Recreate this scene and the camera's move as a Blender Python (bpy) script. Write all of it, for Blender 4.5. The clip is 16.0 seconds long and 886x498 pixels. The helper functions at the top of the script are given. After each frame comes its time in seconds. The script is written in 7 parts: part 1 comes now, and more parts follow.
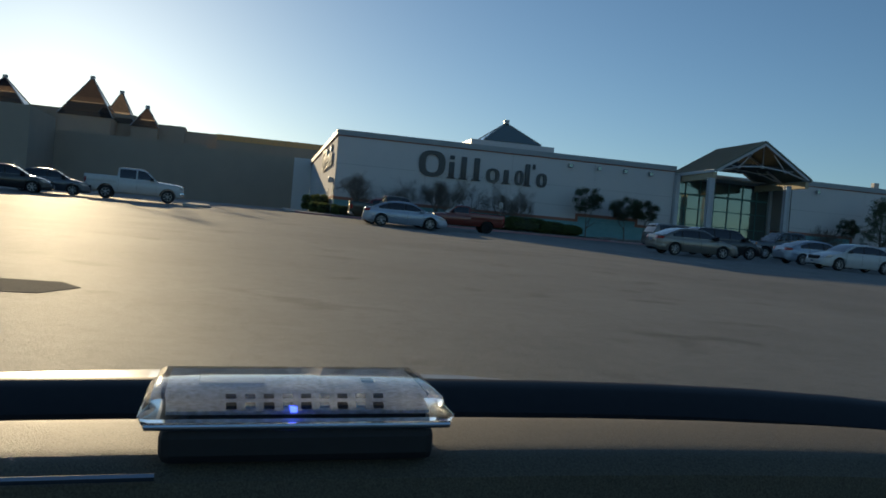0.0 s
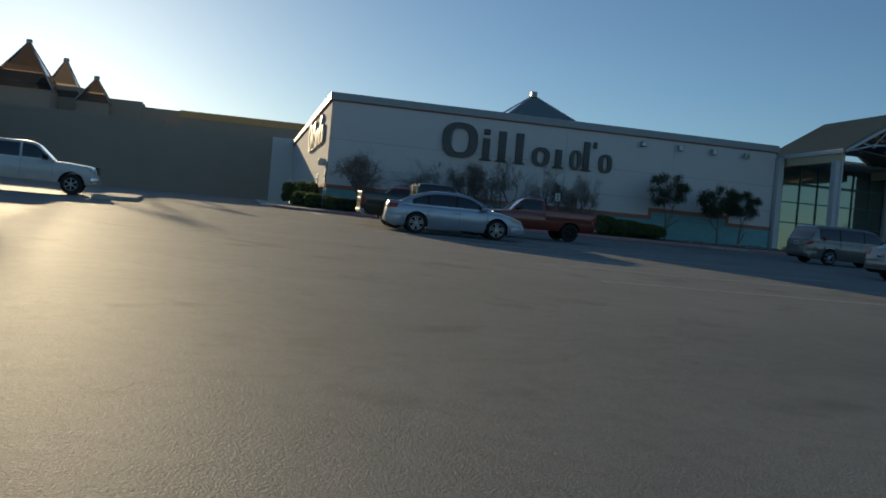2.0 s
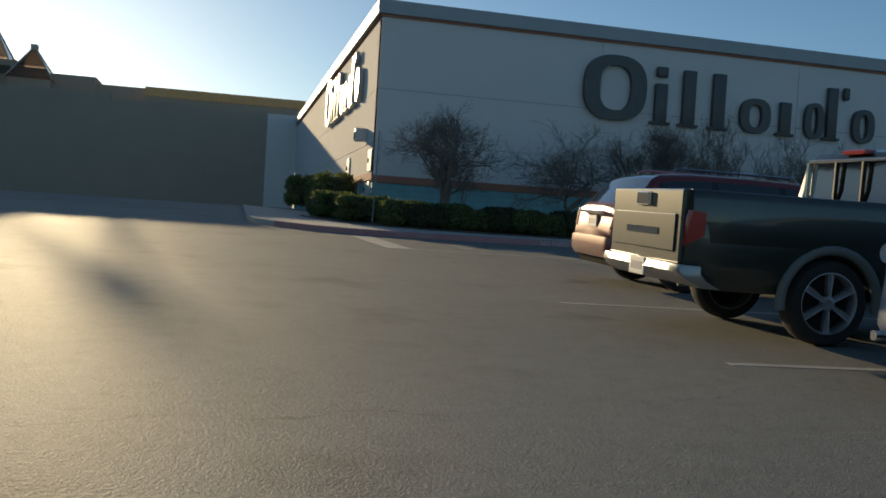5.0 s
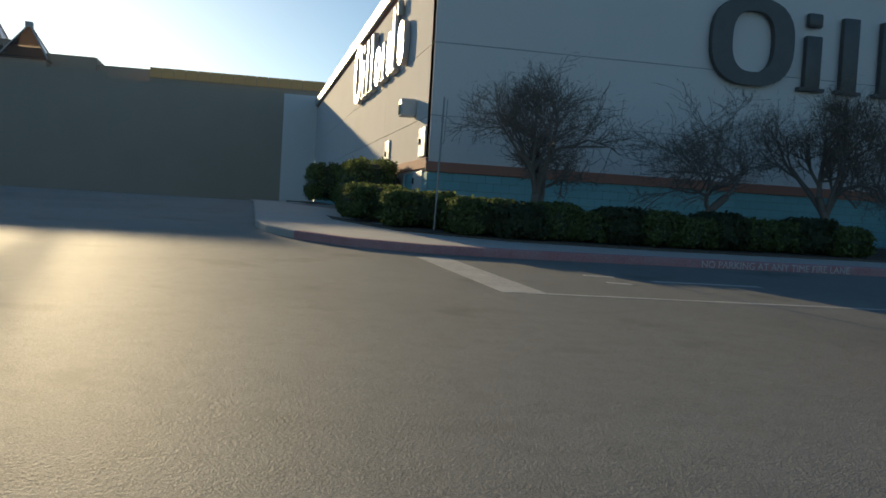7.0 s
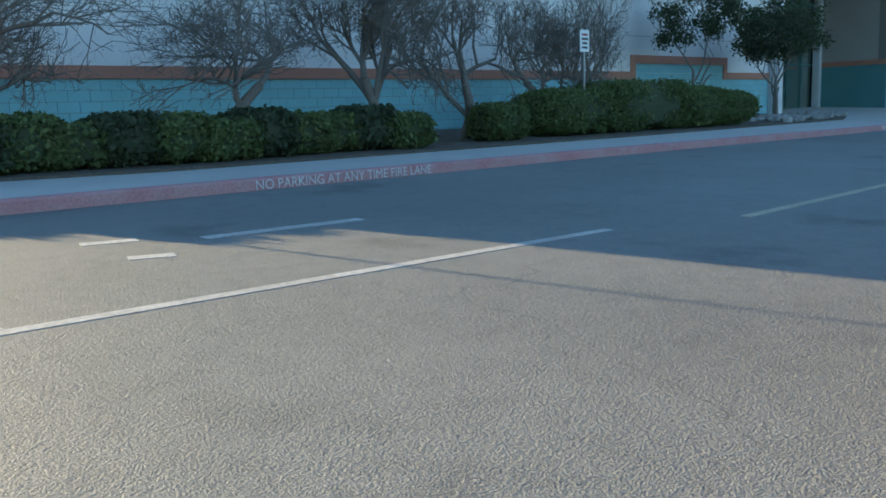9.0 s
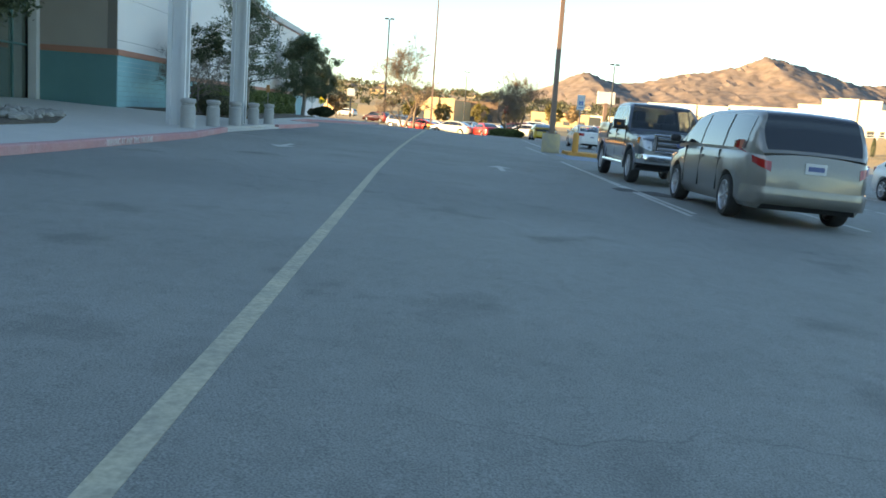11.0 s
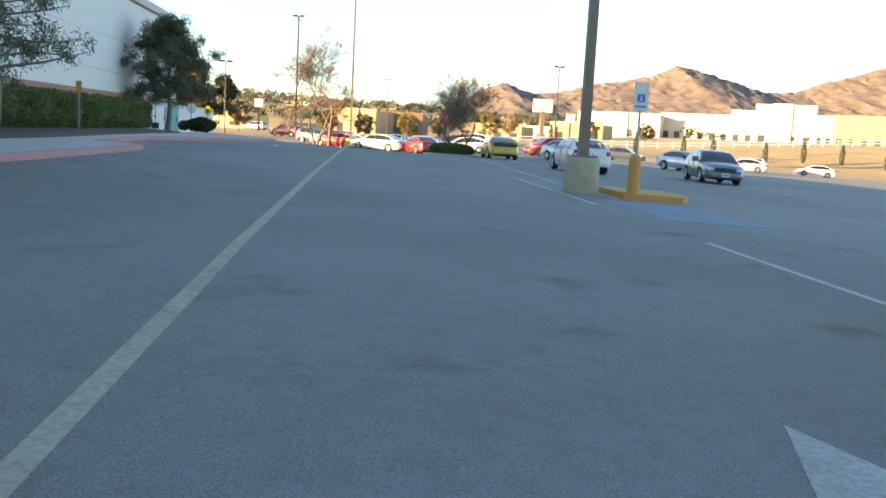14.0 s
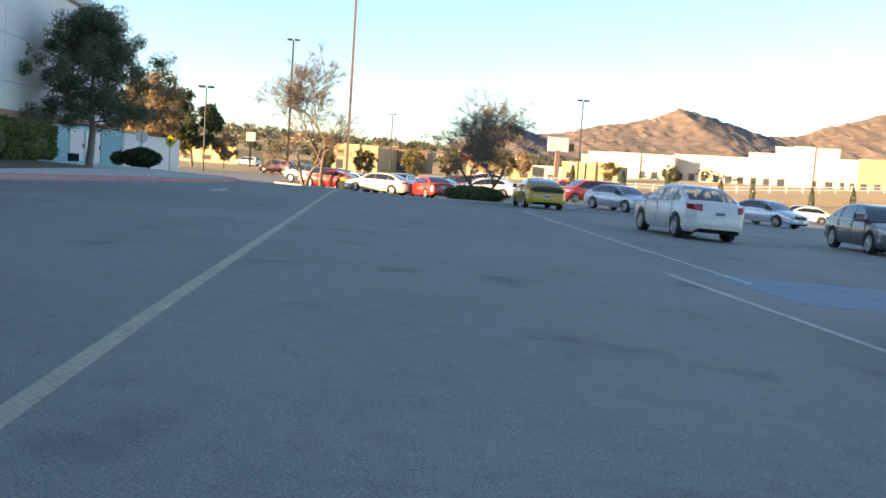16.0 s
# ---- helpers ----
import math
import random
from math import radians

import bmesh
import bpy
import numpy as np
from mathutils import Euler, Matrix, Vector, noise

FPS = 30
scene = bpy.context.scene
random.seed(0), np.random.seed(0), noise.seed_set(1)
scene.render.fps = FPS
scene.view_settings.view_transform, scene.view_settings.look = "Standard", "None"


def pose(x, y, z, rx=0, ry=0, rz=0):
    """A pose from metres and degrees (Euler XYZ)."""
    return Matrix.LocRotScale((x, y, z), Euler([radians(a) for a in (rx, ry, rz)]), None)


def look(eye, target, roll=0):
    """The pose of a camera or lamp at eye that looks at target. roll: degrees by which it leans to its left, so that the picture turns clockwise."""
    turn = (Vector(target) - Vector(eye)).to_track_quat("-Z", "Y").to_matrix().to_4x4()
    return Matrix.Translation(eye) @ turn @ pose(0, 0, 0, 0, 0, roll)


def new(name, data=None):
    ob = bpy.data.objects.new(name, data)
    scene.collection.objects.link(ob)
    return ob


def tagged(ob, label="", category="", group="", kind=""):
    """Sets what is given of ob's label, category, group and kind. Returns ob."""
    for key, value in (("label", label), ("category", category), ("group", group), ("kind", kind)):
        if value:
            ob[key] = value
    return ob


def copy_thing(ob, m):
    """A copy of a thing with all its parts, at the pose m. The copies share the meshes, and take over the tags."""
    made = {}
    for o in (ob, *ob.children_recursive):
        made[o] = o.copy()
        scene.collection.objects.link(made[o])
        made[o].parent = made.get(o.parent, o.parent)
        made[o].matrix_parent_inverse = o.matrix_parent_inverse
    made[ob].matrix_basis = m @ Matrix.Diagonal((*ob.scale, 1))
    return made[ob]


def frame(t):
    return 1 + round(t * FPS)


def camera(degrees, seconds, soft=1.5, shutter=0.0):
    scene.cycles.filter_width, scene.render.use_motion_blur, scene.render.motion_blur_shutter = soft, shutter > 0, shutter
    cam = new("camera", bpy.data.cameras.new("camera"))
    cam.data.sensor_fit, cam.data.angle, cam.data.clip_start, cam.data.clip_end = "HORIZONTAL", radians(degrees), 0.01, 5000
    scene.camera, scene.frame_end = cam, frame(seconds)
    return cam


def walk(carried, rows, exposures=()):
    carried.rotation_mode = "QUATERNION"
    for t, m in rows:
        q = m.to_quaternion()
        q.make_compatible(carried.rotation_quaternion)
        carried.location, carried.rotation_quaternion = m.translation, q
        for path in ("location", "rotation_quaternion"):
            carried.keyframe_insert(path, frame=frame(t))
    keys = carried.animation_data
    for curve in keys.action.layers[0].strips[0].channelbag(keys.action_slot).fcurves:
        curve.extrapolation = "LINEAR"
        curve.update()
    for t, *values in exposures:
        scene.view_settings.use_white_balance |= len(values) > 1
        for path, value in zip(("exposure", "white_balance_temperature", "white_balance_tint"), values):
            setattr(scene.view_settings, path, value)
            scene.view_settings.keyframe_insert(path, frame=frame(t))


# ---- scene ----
DEGREES = 53.11
# seconds, place, heading clockwise from north (+y), pitch and lean in degrees
PATH = (
    (0.0, -6.131, -74.494, -0.895, 11.998, -0.483, 4.932),
    (0.5, -5.842, -69.073, -0.715, 12.361, -0.561, 4.097),
    (1.0, -5.511, -63.701, -0.51, 13.007, -1.225, 2.556),
    (1.5, -5.345, -59.062, -0.389, 13.07, -1.053, 5.045),
    (2.0, -5.245, -54.286, -0.233, 13.347, -1.046, 5.01),
    (2.5, -5.025, -49.303, -0.076, 13.288, -1.037, 4.443),
    (3.0, -4.946, -44.98, 0.061, 13.375, -0.911, 4.237),
    (3.5, -4.834, -40.296, 0.238, 13.529, -0.956, 4.287),
    (4.0, -4.736, -35.958, 0.4, 13.572, -1.259, 3.836),
    (4.5, -4.578, -31.987, 0.539, 13.693, -1.53, 3.13),
    (5.0, -4.4, -28.32, 0.61, 13.6, -1.5, 3.5),
    (7.3, -4.011, -19.667, 0.969, 12.537, -2.692, 3.3),
    (7.5, -3.928, -19.137, 0.997, 13.561, -4.08, 3.5),
    (8.0, -3.524, -18.292, 0.991, 21.495, -7.97, 2.9),
    (8.5, -3.115, -17.249, 1.068, 30.732, -8.775, 0.0),
    (9.0, -2.31, -16.059, 1.1, 43.789, -8.861, -1.9),
    (9.5, -0.892, -14.959, 1.131, 58.205, -9.172, -0.4),
    (10.0, 1.138, -14.063, 1.15, 72.789, -9.086, 2.2),
    (10.2, 2.163, -13.822, 1.16, 77.87, -9.029, 3.0),
    (12.3, 14.357, -12.661, 1.186, 95.517, -7.979, 3.513),
    (12.5, 15.729, -12.726, 1.213, 95.571, -7.98, 3.553),
    (13.0, 19.446, -12.739, 1.116, 95.787, -7.92, 3.163),
    (13.5, 22.792, -12.77, 1.126, 95.648, -7.888, 3.281),
    (14.0, 26.113, -12.816, 1.094, 95.516, -7.549, 3.092),
    (14.5, 29.564, -12.89, 1.003, 95.262, -6.958, 2.693),
    (15.0, 32.978, -12.856, 1.077, 95.409, -6.473, 2.714),
    (15.5, 36.5, -12.9, 1.06, 95.52, -5.78, 3.7),
    (16.0, 39.95, -13.08, 1.065, 95.346, -5.074, 3.905),
)


def camera_pose(x, y, z, heading, pitch, lean):
    a, p = radians(heading), radians(pitch)
    ahead = Vector((math.sin(a) * math.cos(p), math.cos(a) * math.cos(p), math.sin(p)))
    eye = Vector((x, y, z))
    return look(eye, eye + ahead, lean)


cam = camera(DEGREES, 16.0, soft=1.7)
walk(cam, [(row[0], camera_pose(*row[1:])) for row in PATH],
     exposures=((0.0, -0.45, 7200, 3), (4.0, -0.4, 7400, 3), (5.0, -0.2, 7700, 3), (7.5, 0.1, 7300, 2), (8.0, 0.85, 7000, 2), (8.5, 1.25, 7100, 2), (9.0, 1.75, 7300, 0), (9.5, 2.3, 8400, 2), (10.2, 2.1, 9900, 5), (12.5, 2.45, 10300, 11), (13.5, 2.3, 10300, 11), (15.2, 2.2, 9900, 12), (16.0, 1.95, 9600, 15)))

# ---- world and sun ----
SUN_AZIMUTH, SUN_HEIGHT = -12.2, 10.2      # degrees clockwise from +y, above the horizon
world = bpy.data.worlds.new("sky")
scene.world = world
world.use_nodes = True
wn = world.node_tree.nodes
wn.clear()
sky = wn.new("ShaderNodeTexSky")
sky.sky_type, sky.sun_disc = "NISHITA", False
sky.sun_elevation, sky.sun_rotation = radians(SUN_HEIGHT), radians(SUN_AZIMUTH)
sky.air_density, sky.dust_density, sky.ozone_density, sky.altitude = 1.0, 1.0, 4.0, 1500
bg, wo = wn.new("ShaderNodeBackground"), wn.new("ShaderNodeOutputWorld")
bg.inputs["Strength"].default_value = 0.14
world.node_tree.links.new(sky.outputs[0], bg.inputs[0])
world.node_tree.links.new(bg.outputs[0], wo.inputs[0])
sun = new("sun", bpy.data.lights.new("sun", "SUN"))
sun.data.energy, sun.data.angle, sun.data.color = 5.0, radians(0.53), (1.0, 0.80, 0.56)
sa, sh = radians(SUN_AZIMUTH), radians(SUN_HEIGHT)
sun_dir = Vector((math.sin(sa) * math.cos(sh), math.cos(sa) * math.cos(sh), math.sin(sh)))
sun.matrix_world = look(sun_dir * 100, (0, 0, 0))


# ---- materials ----
def material(name, color, rough=0.7, metal=0.0, second=None, scale=6.0, amount=0.5, grain=0.0, grain_scale=120.0, bump=0.0, coat=0.0,
             per_object=0.0, per_island=0.0, emission=None, strength=0.0, transmission=0.0, detail=6.0):
    """Base colour varied by a wide noise towards second, and by a fine grain; bump in metres of relief."""
    m = bpy.data.materials.new(name)
    m.use_nodes = True
    n, l = m.node_tree.nodes, m.node_tree.links
    b = n["Principled BSDF"]
    b.inputs["Roughness"].default_value, b.inputs["Metallic"].default_value = rough, metal
    b.inputs["Coat Weight"].default_value = coat
    b.inputs["Transmission Weight"].default_value = transmission
    col = (*color, 1)
    b.inputs["Base Color"].default_value = col
    tc = n.new("ShaderNodeTexCoord")
    geo = n.new("ShaderNodeNewGeometry")
    where = geo.outputs["Position"]
    last = None

    def mix(kind, fac, a, c):
        k = n.new("ShaderNodeMix")
        k.data_type, k.blend_type = "RGBA", kind
        for sock, v in (("Factor", fac), ("A", a), ("B", c)):
            s = k.inputs[0] if sock == "Factor" else k.inputs[6 if sock == "A" else 7]
            if isinstance(v, bpy.types.NodeSocket):
                l.new(v, s)
            elif sock == "Factor":
                s.default_value = v
            else:
                s.default_value = v
        return k.outputs[2]

    if second is not None:
        t = n.new("ShaderNodeTexNoise")
        t.inputs["Scale"].default_value, t.inputs["Detail"].default_value, t.inputs["Roughness"].default_value = scale, detail, 0.62
        l.new(where, t.inputs["Vector"])
        r = n.new("ShaderNodeMapRange")
        r.inputs[1].default_value, r.inputs[2].default_value = 0.5 - 0.3 * amount - 0.02, 0.5 + 0.3 * amount
        r.inputs[4].default_value = 1.0
        l.new(t.outputs[0], r.inputs[0])
        last = mix("MIX", r.outputs[0], col, (*second, 1))
    if grain:
        t2 = n.new("ShaderNodeTexNoise")
        t2.inputs["Scale"].default_value, t2.inputs["Detail"].default_value = grain_scale, 3.0
        l.new(where, t2.inputs["Vector"])
        r2 = n.new("ShaderNodeMapRange")
        r2.inputs[1].default_value, r2.inputs[2].default_value, r2.inputs[3].default_value, r2.inputs[4].default_value = 0.3, 0.7, 1 - grain, 1 + grain
        l.new(t2.outputs[0], r2.inputs[0])
        last = mix("MULTIPLY", 1.0, last if last is not None else col, r2.outputs[0])
        if bump:
            bp = n.new("ShaderNodeBump")
            bp.inputs["Distance"].default_value, bp.inputs["Strength"].default_value = bump, 1.0
            l.new(t2.outputs[0], bp.inputs["Height"])
            l.new(bp.outputs[0], b.inputs["Normal"])
    for source, size in (("obj", per_object), ("isl", per_island)):
        if size:
            o = n.new("ShaderNodeObjectInfo").outputs["Random"] if source == "obj" else geo.outputs["Random Per Island"]
            r3 = n.new("ShaderNodeMapRange")
            r3.inputs[3].default_value, r3.inputs[4].default_value = 1 - size, 1 + size
            l.new(o, r3.inputs[0])
            last = mix("MULTIPLY", 1.0, last if last is not None else col, r3.outputs[0])
    if last is not None:
        l.new(last, b.inputs["Base Color"])
    if emission is not None:
        b.inputs["Emission Color"].default_value = (*emission, 1)
        b.inputs["Emission Strength"].default_value = strength
    return m


def paint(name, color, metal=0.0, rough=0.3):
    """Car paint under a clear coat, with road dust."""
    return material(name, color, rough, metal, second=tuple(0.8 * c + 0.02 for c in color), scale=2.5, amount=0.9, grain=0.05, grain_scale=60, coat=0.8)


asphalt = material("asphalt", (0.183, 0.186, 0.166), 0.74, second=(0.252, 0.252, 0.228), scale=0.35, amount=1.0, grain=0.4, grain_scale=120, bump=0.0036)


def age_asphalt(m):
    """Cracks, oil stains and worn streaks over the base colour."""
    n, l = m.node_tree.nodes, m.node_tree.links
    b = n["Principled BSDF"]
    before = b.inputs["Base Color"].links[0].from_socket
    geo = n.new("ShaderNodeNewGeometry")
    wob = n.new("ShaderNodeTexNoise")
    wob.inputs["Scale"].default_value, wob.inputs["Detail"].default_value = 0.9, 5.0
    l.new(geo.outputs["Position"], wob.inputs["Vector"])
    shift = n.new("ShaderNodeMix")
    shift.data_type, shift.blend_type = "RGBA", "LINEAR_LIGHT"
    shift.inputs[0].default_value = 0.55
    l.new(geo.outputs["Position"], shift.inputs[6])
    l.new(wob.outputs[1], shift.inputs[7])
    last = before
    for scale, width, depth in ((0.16, 0.0015, 0.42), (0.55, 0.003, 0.2)):
        vor = n.new("ShaderNodeTexVoronoi")
        vor.feature = "DISTANCE_TO_EDGE"
        vor.inputs["Scale"].default_value = scale
        l.new(shift.outputs[2], vor.inputs["Vector"])
        r = n.new("ShaderNodeMapRange")
        r.inputs[1].default_value, r.inputs[2].default_value, r.inputs[3].default_value, r.inputs[4].default_value = 0.0, width, depth, 0.0
        l.new(vor.outputs["Distance"], r.inputs[0])
        gate = n.new("ShaderNodeTexNoise")
        gate.inputs["Scale"].default_value = 0.11 + scale * 0.2
        l.new(geo.outputs["Position"], gate.inputs["Vector"])
        g = n.new("ShaderNodeMapRange")
        g.inputs[1].default_value, g.inputs[2].default_value = 0.44, 0.56
        l.new(gate.outputs[0], g.inputs[0])
        both = n.new("ShaderNodeMath")
        both.operation = "MULTIPLY"
        l.new(r.outputs[0], both.inputs[0])
        l.new(g.outputs[0], both.inputs[1])
        k = n.new("ShaderNodeMix")
        k.data_type = "RGBA"
        k.inputs[7].default_value = (0.03, 0.029, 0.028, 1)
        l.new(both.outputs[0], k.inputs[0])
        l.new(last, k.inputs[6])
        last = k.outputs[2]
    for scale, lo, hi, shade in ((0.8, 0.60, 0.74, (0.62, 0.61, 0.6, 1)), (0.07, 0.5, 0.62, (0.84, 0.85, 0.86, 1)), (6.0, 0.45, 0.75, (0.86, 0.86, 0.86, 1))):
        t = n.new("ShaderNodeTexNoise")
        t.inputs["Scale"].default_value, t.inputs["Detail"].default_value = scale, 7.0
        l.new(geo.outputs["Position"], t.inputs["Vector"])
        r = n.new("ShaderNodeMapRange")
        r.inputs[1].default_value, r.inputs[2].default_value = lo, hi
        l.new(t.outputs[0], r.inputs[0])
        k = n.new("ShaderNodeMix")
        k.data_type, k.blend_type = "RGBA", "MULTIPLY"
        k.inputs[7].default_value = shade
        l.new(r.outputs[0], k.inputs[0])
        l.new(last, k.inputs[6])
        last = k.outputs[2]
    l.new(last, b.inputs["Base Color"])
    # coarse aggregate under the fine grain
    stones = n.new("ShaderNodeTexVoronoi")
    stones.inputs["Scale"].default_value = 105.0
    l.new(geo.outputs["Position"], stones.inputs["Vector"])
    relief = n.new("ShaderNodeBump")
    relief.invert = True
    relief.inputs["Distance"].default_value = 0.0013
    l.new(stones.outputs["Distance"], relief.inputs["Height"])
    lumps = n.new("ShaderNodeTexNoise")
    lumps.inputs["Scale"].default_value, lumps.inputs["Detail"].default_value = 44.0, 4.0
    l.new(geo.outputs["Position"], lumps.inputs["Vector"])
    swell = n.new("ShaderNodeBump")
    swell.inputs["Distance"].default_value = 0.0048
    l.new(lumps.outputs[0], swell.inputs["Height"])
    l.new(swell.outputs[0], relief.inputs["Normal"])
    l.new(relief.outputs[0], b.inputs["Normal"].links[0].from_node.inputs["Normal"])


age_asphalt(asphalt)
stucco = material("stucco", (0.78, 0.735, 0.70), 0.9, second=(0.72, 0.68, 0.645), scale=0.5, amount=1.0, grain=0.06, grain_scale=40, bump=0.003)
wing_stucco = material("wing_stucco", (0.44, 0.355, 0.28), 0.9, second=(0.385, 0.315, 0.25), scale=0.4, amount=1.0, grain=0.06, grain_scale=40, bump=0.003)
teal_block = material("teal_block", (0.24, 0.50, 0.52), 0.85, second=(0.20, 0.44, 0.47), scale=1.2, amount=1.0, grain=0.08, grain_scale=50, bump=0.002, per_object=0.05, per_island=0.05)
salmon = material("salmon_band", (0.50, 0.22, 0.15), 0.85, second=(0.42, 0.18, 0.125), scale=2, amount=1, grain=0.06)
cornice = material("cornice_metal", (0.42, 0.44, 0.44), 0.5, second=(0.36, 0.38, 0.38), scale=0.8, amount=1, grain=0.03)
concrete = material("concrete", (0.50, 0.475, 0.43), 0.88, second=(0.42, 0.40, 0.365), scale=1.3, amount=1, grain=0.12, grain_scale=70, bump=0.002, per_object=0.05)
red_kerb = material("red_kerb_paint", (0.50, 0.18, 0.18), 0.8, second=(0.50, 0.30, 0.28), scale=2.2, amount=0.8, grain=0.15, grain_scale=40)
soil = material("mulch_soil", (0.13, 0.10, 0.075), 0.95, second=(0.09, 0.07, 0.05), scale=3, amount=1, grain=0.35, grain_scale=30, bump=0.02)
dry_earth = material("dry_earth", (0.40, 0.29, 0.155), 0.95, second=(0.29, 0.215, 0.12), scale=0.15, amount=1, grain=0.3, grain_scale=4, bump=0.05)
cream_line = material("faded_yellow_line_paint", (0.54, 0.465, 0.32), 0.8, second=(0.32, 0.29, 0.23), scale=3, amount=0.9, grain=0.2, grain_scale=30)
white_line = material("road_line_paint", (0.58, 0.56, 0.51), 0.8, second=(0.36, 0.35, 0.32), scale=3, amount=0.9, grain=0.2, grain_scale=30)
letter_metal = material("sign_letter_metal", (0.115, 0.115, 0.11), 0.45, 0.3, second=(0.08, 0.08, 0.08), scale=3, amount=1, grain=0.05)


# ---- helpers for meshes ----
def mesh_object(name, bm, mat, parent=None, smooth=None, label=""):
    me = bpy.data.meshes.new(name)
    bmesh.ops.recalc_face_normals(bm, faces=bm.faces)
    bm.to_mesh(me)
    bm.free()
    for m in (mat if isinstance(mat, (list, tuple)) else [mat]):
        me.materials.append(m)
    if smooth is not None:
        me.shade_smooth()
        me.set_sharp_from_angle(angle=radians(smooth))
    ob = new(name, me)
    if parent is not None:
        ob.parent = parent
    if label:
        ob["label"] = label
    return ob


def part(name, bm, mat, parent, label="", smooth=None):
    return mesh_object(name, bm, mat, parent, smooth, label)


def thing(name, at, label, category, group="", turn=0.0, kind=""):
    ob = new(name)
    ob.matrix_world = at if isinstance(at, Matrix) else pose(*at, 0, 0, turn)
    return tagged(ob, label, category, group, kind)


def box(bm, x0, x1, y0, y1, z0, z1, bevel=0.0, m=None):
    r = bmesh.ops.create_cube(bm, size=1.0)["verts"]
    for v in r:
        v.co = Vector((x0 + (v.co.x + 0.5) * (x1 - x0), y0 + (v.co.y + 0.5) * (y1 - y0), z0 + (v.co.z + 0.5) * (z1 - z0)))
    if bevel:
        es = list({e for v in r for e in v.link_edges})
        r = bmesh.ops.bevel(bm, geom=es, offset=bevel, segments=2, profile=0.5, affect="EDGES")["verts"]
    if m is not None:
        bmesh.ops.transform(bm, matrix=m, verts=list({v for v in r}))
    return r


def boxes(*specs, bevel=0.0):
    bm = bmesh.new()
    for s in specs:
        box(bm, *s, bevel=bevel)
    return bm


def lathe(bm, profile, seg=24, axis="z", at=(0, 0, 0), flip=1, caps=True):
    """Turns a profile of (radius, height) round an axis."""
    rings = []
    for r, h in profile:
        ring = []
        for k in range(seg):
            a = 2 * math.pi * k / seg
            c, s = r * math.cos(a), r * math.sin(a)
            p = (c, s, h) if axis == "z" else ((c, h * flip, s) if axis == "y" else (h * flip, c, s))
            ring.append(bm.verts.new(Vector(p) + Vector(at)))
        rings.append(ring)
    for a, b in zip(rings, rings[1:]):
        for k in range(seg):
            bm.faces.new((a[k], a[(k + 1) % seg], b[(k + 1) % seg], b[k]))
    for ring, rr in ((rings[0], profile[0][0]), (rings[-1], profile[-1][0])):
        if caps and rr > 1e-4:
            bm.faces.new(ring)
    return rings


def tube(bm, pts, radii, seg=6):
    """A tapered tube through points."""
    rings = []
    for i, p in enumerate(pts):
        d = (Vector(pts[min(i + 1, len(pts) - 1)]) - Vector(pts[max(i - 1, 0)])).normalized()
        u = d.orthogonal().normalized()
        w = d.cross(u)
        if rings:
            u0 = (rings[-1][0].co - Vector(pts[i - 1])).normalized()
            u = (u0 - d * u0.dot(d)).normalized()
            w = d.cross(u)
        rings.append([bm.verts.new(Vector(p) + radii[i] * (math.cos(2 * math.pi * k / seg) * u + math.sin(2 * math.pi * k / seg) * w)) for k in range(seg)])
    for a, b in zip(rings, rings[1:]):
        for k in range(seg):
            bm.faces.new((a[k], a[(k + 1) % seg], b[(k + 1) % seg], b[k]))
    bm.faces.new(rings[0][::-1])
    bm.faces.new(rings[-1])


def prism(bm, outline, z0, z1):
    """A flat outline (x, y) made solid between two heights, numbers or functions of x, y."""
    f0 = z0 if callable(z0) else lambda x, y: z0
    f1 = z1 if callable(z1) else lambda x, y: z1
    lo = [bm.verts.new((x, y, f0(x, y))) for x, y in outline]
    hi = [bm.verts.new((x, y, f1(x, y))) for x, y in outline]
    n = len(outline)
    for k in range(n):
        bm.faces.new((lo[k], lo[(k + 1) % n], hi[(k + 1) % n], hi[k]))
    bm.faces.new(hi)
    bm.faces.new(lo[::-1])


# ---- ground ----
def ease(v, lo, hi):
    """v held between lo and hi."""
    return min(max(v, lo), hi)


def ground_z(x, y):
    """The lot falls away from the building; past it a bank climbs to the next plots."""
    z = 0.135 - 0.057 * (ease(x, -120, 142) - 20) / 30 + 0.998 * (ease(y, -110, 14) + 10) / 30
    fall = 0.0135 * (x - 76 + math.sqrt((x - 76) ** 2 + 4))
    k = ease((y + 27) / 11, 0, 1)
    z -= min(fall, 1.0) * k * k * (3 - 2 * k)
    plots = 0.1 + 0.063 * ease(-61 - y, 0, 40) - 0.7 * ease((y + 40) / 30, 0, 1)
    u = ease((x - 142) / 26, 0, 1)
    u = u * u * (3 - 2 * u)
    return z + (plots - z) * u


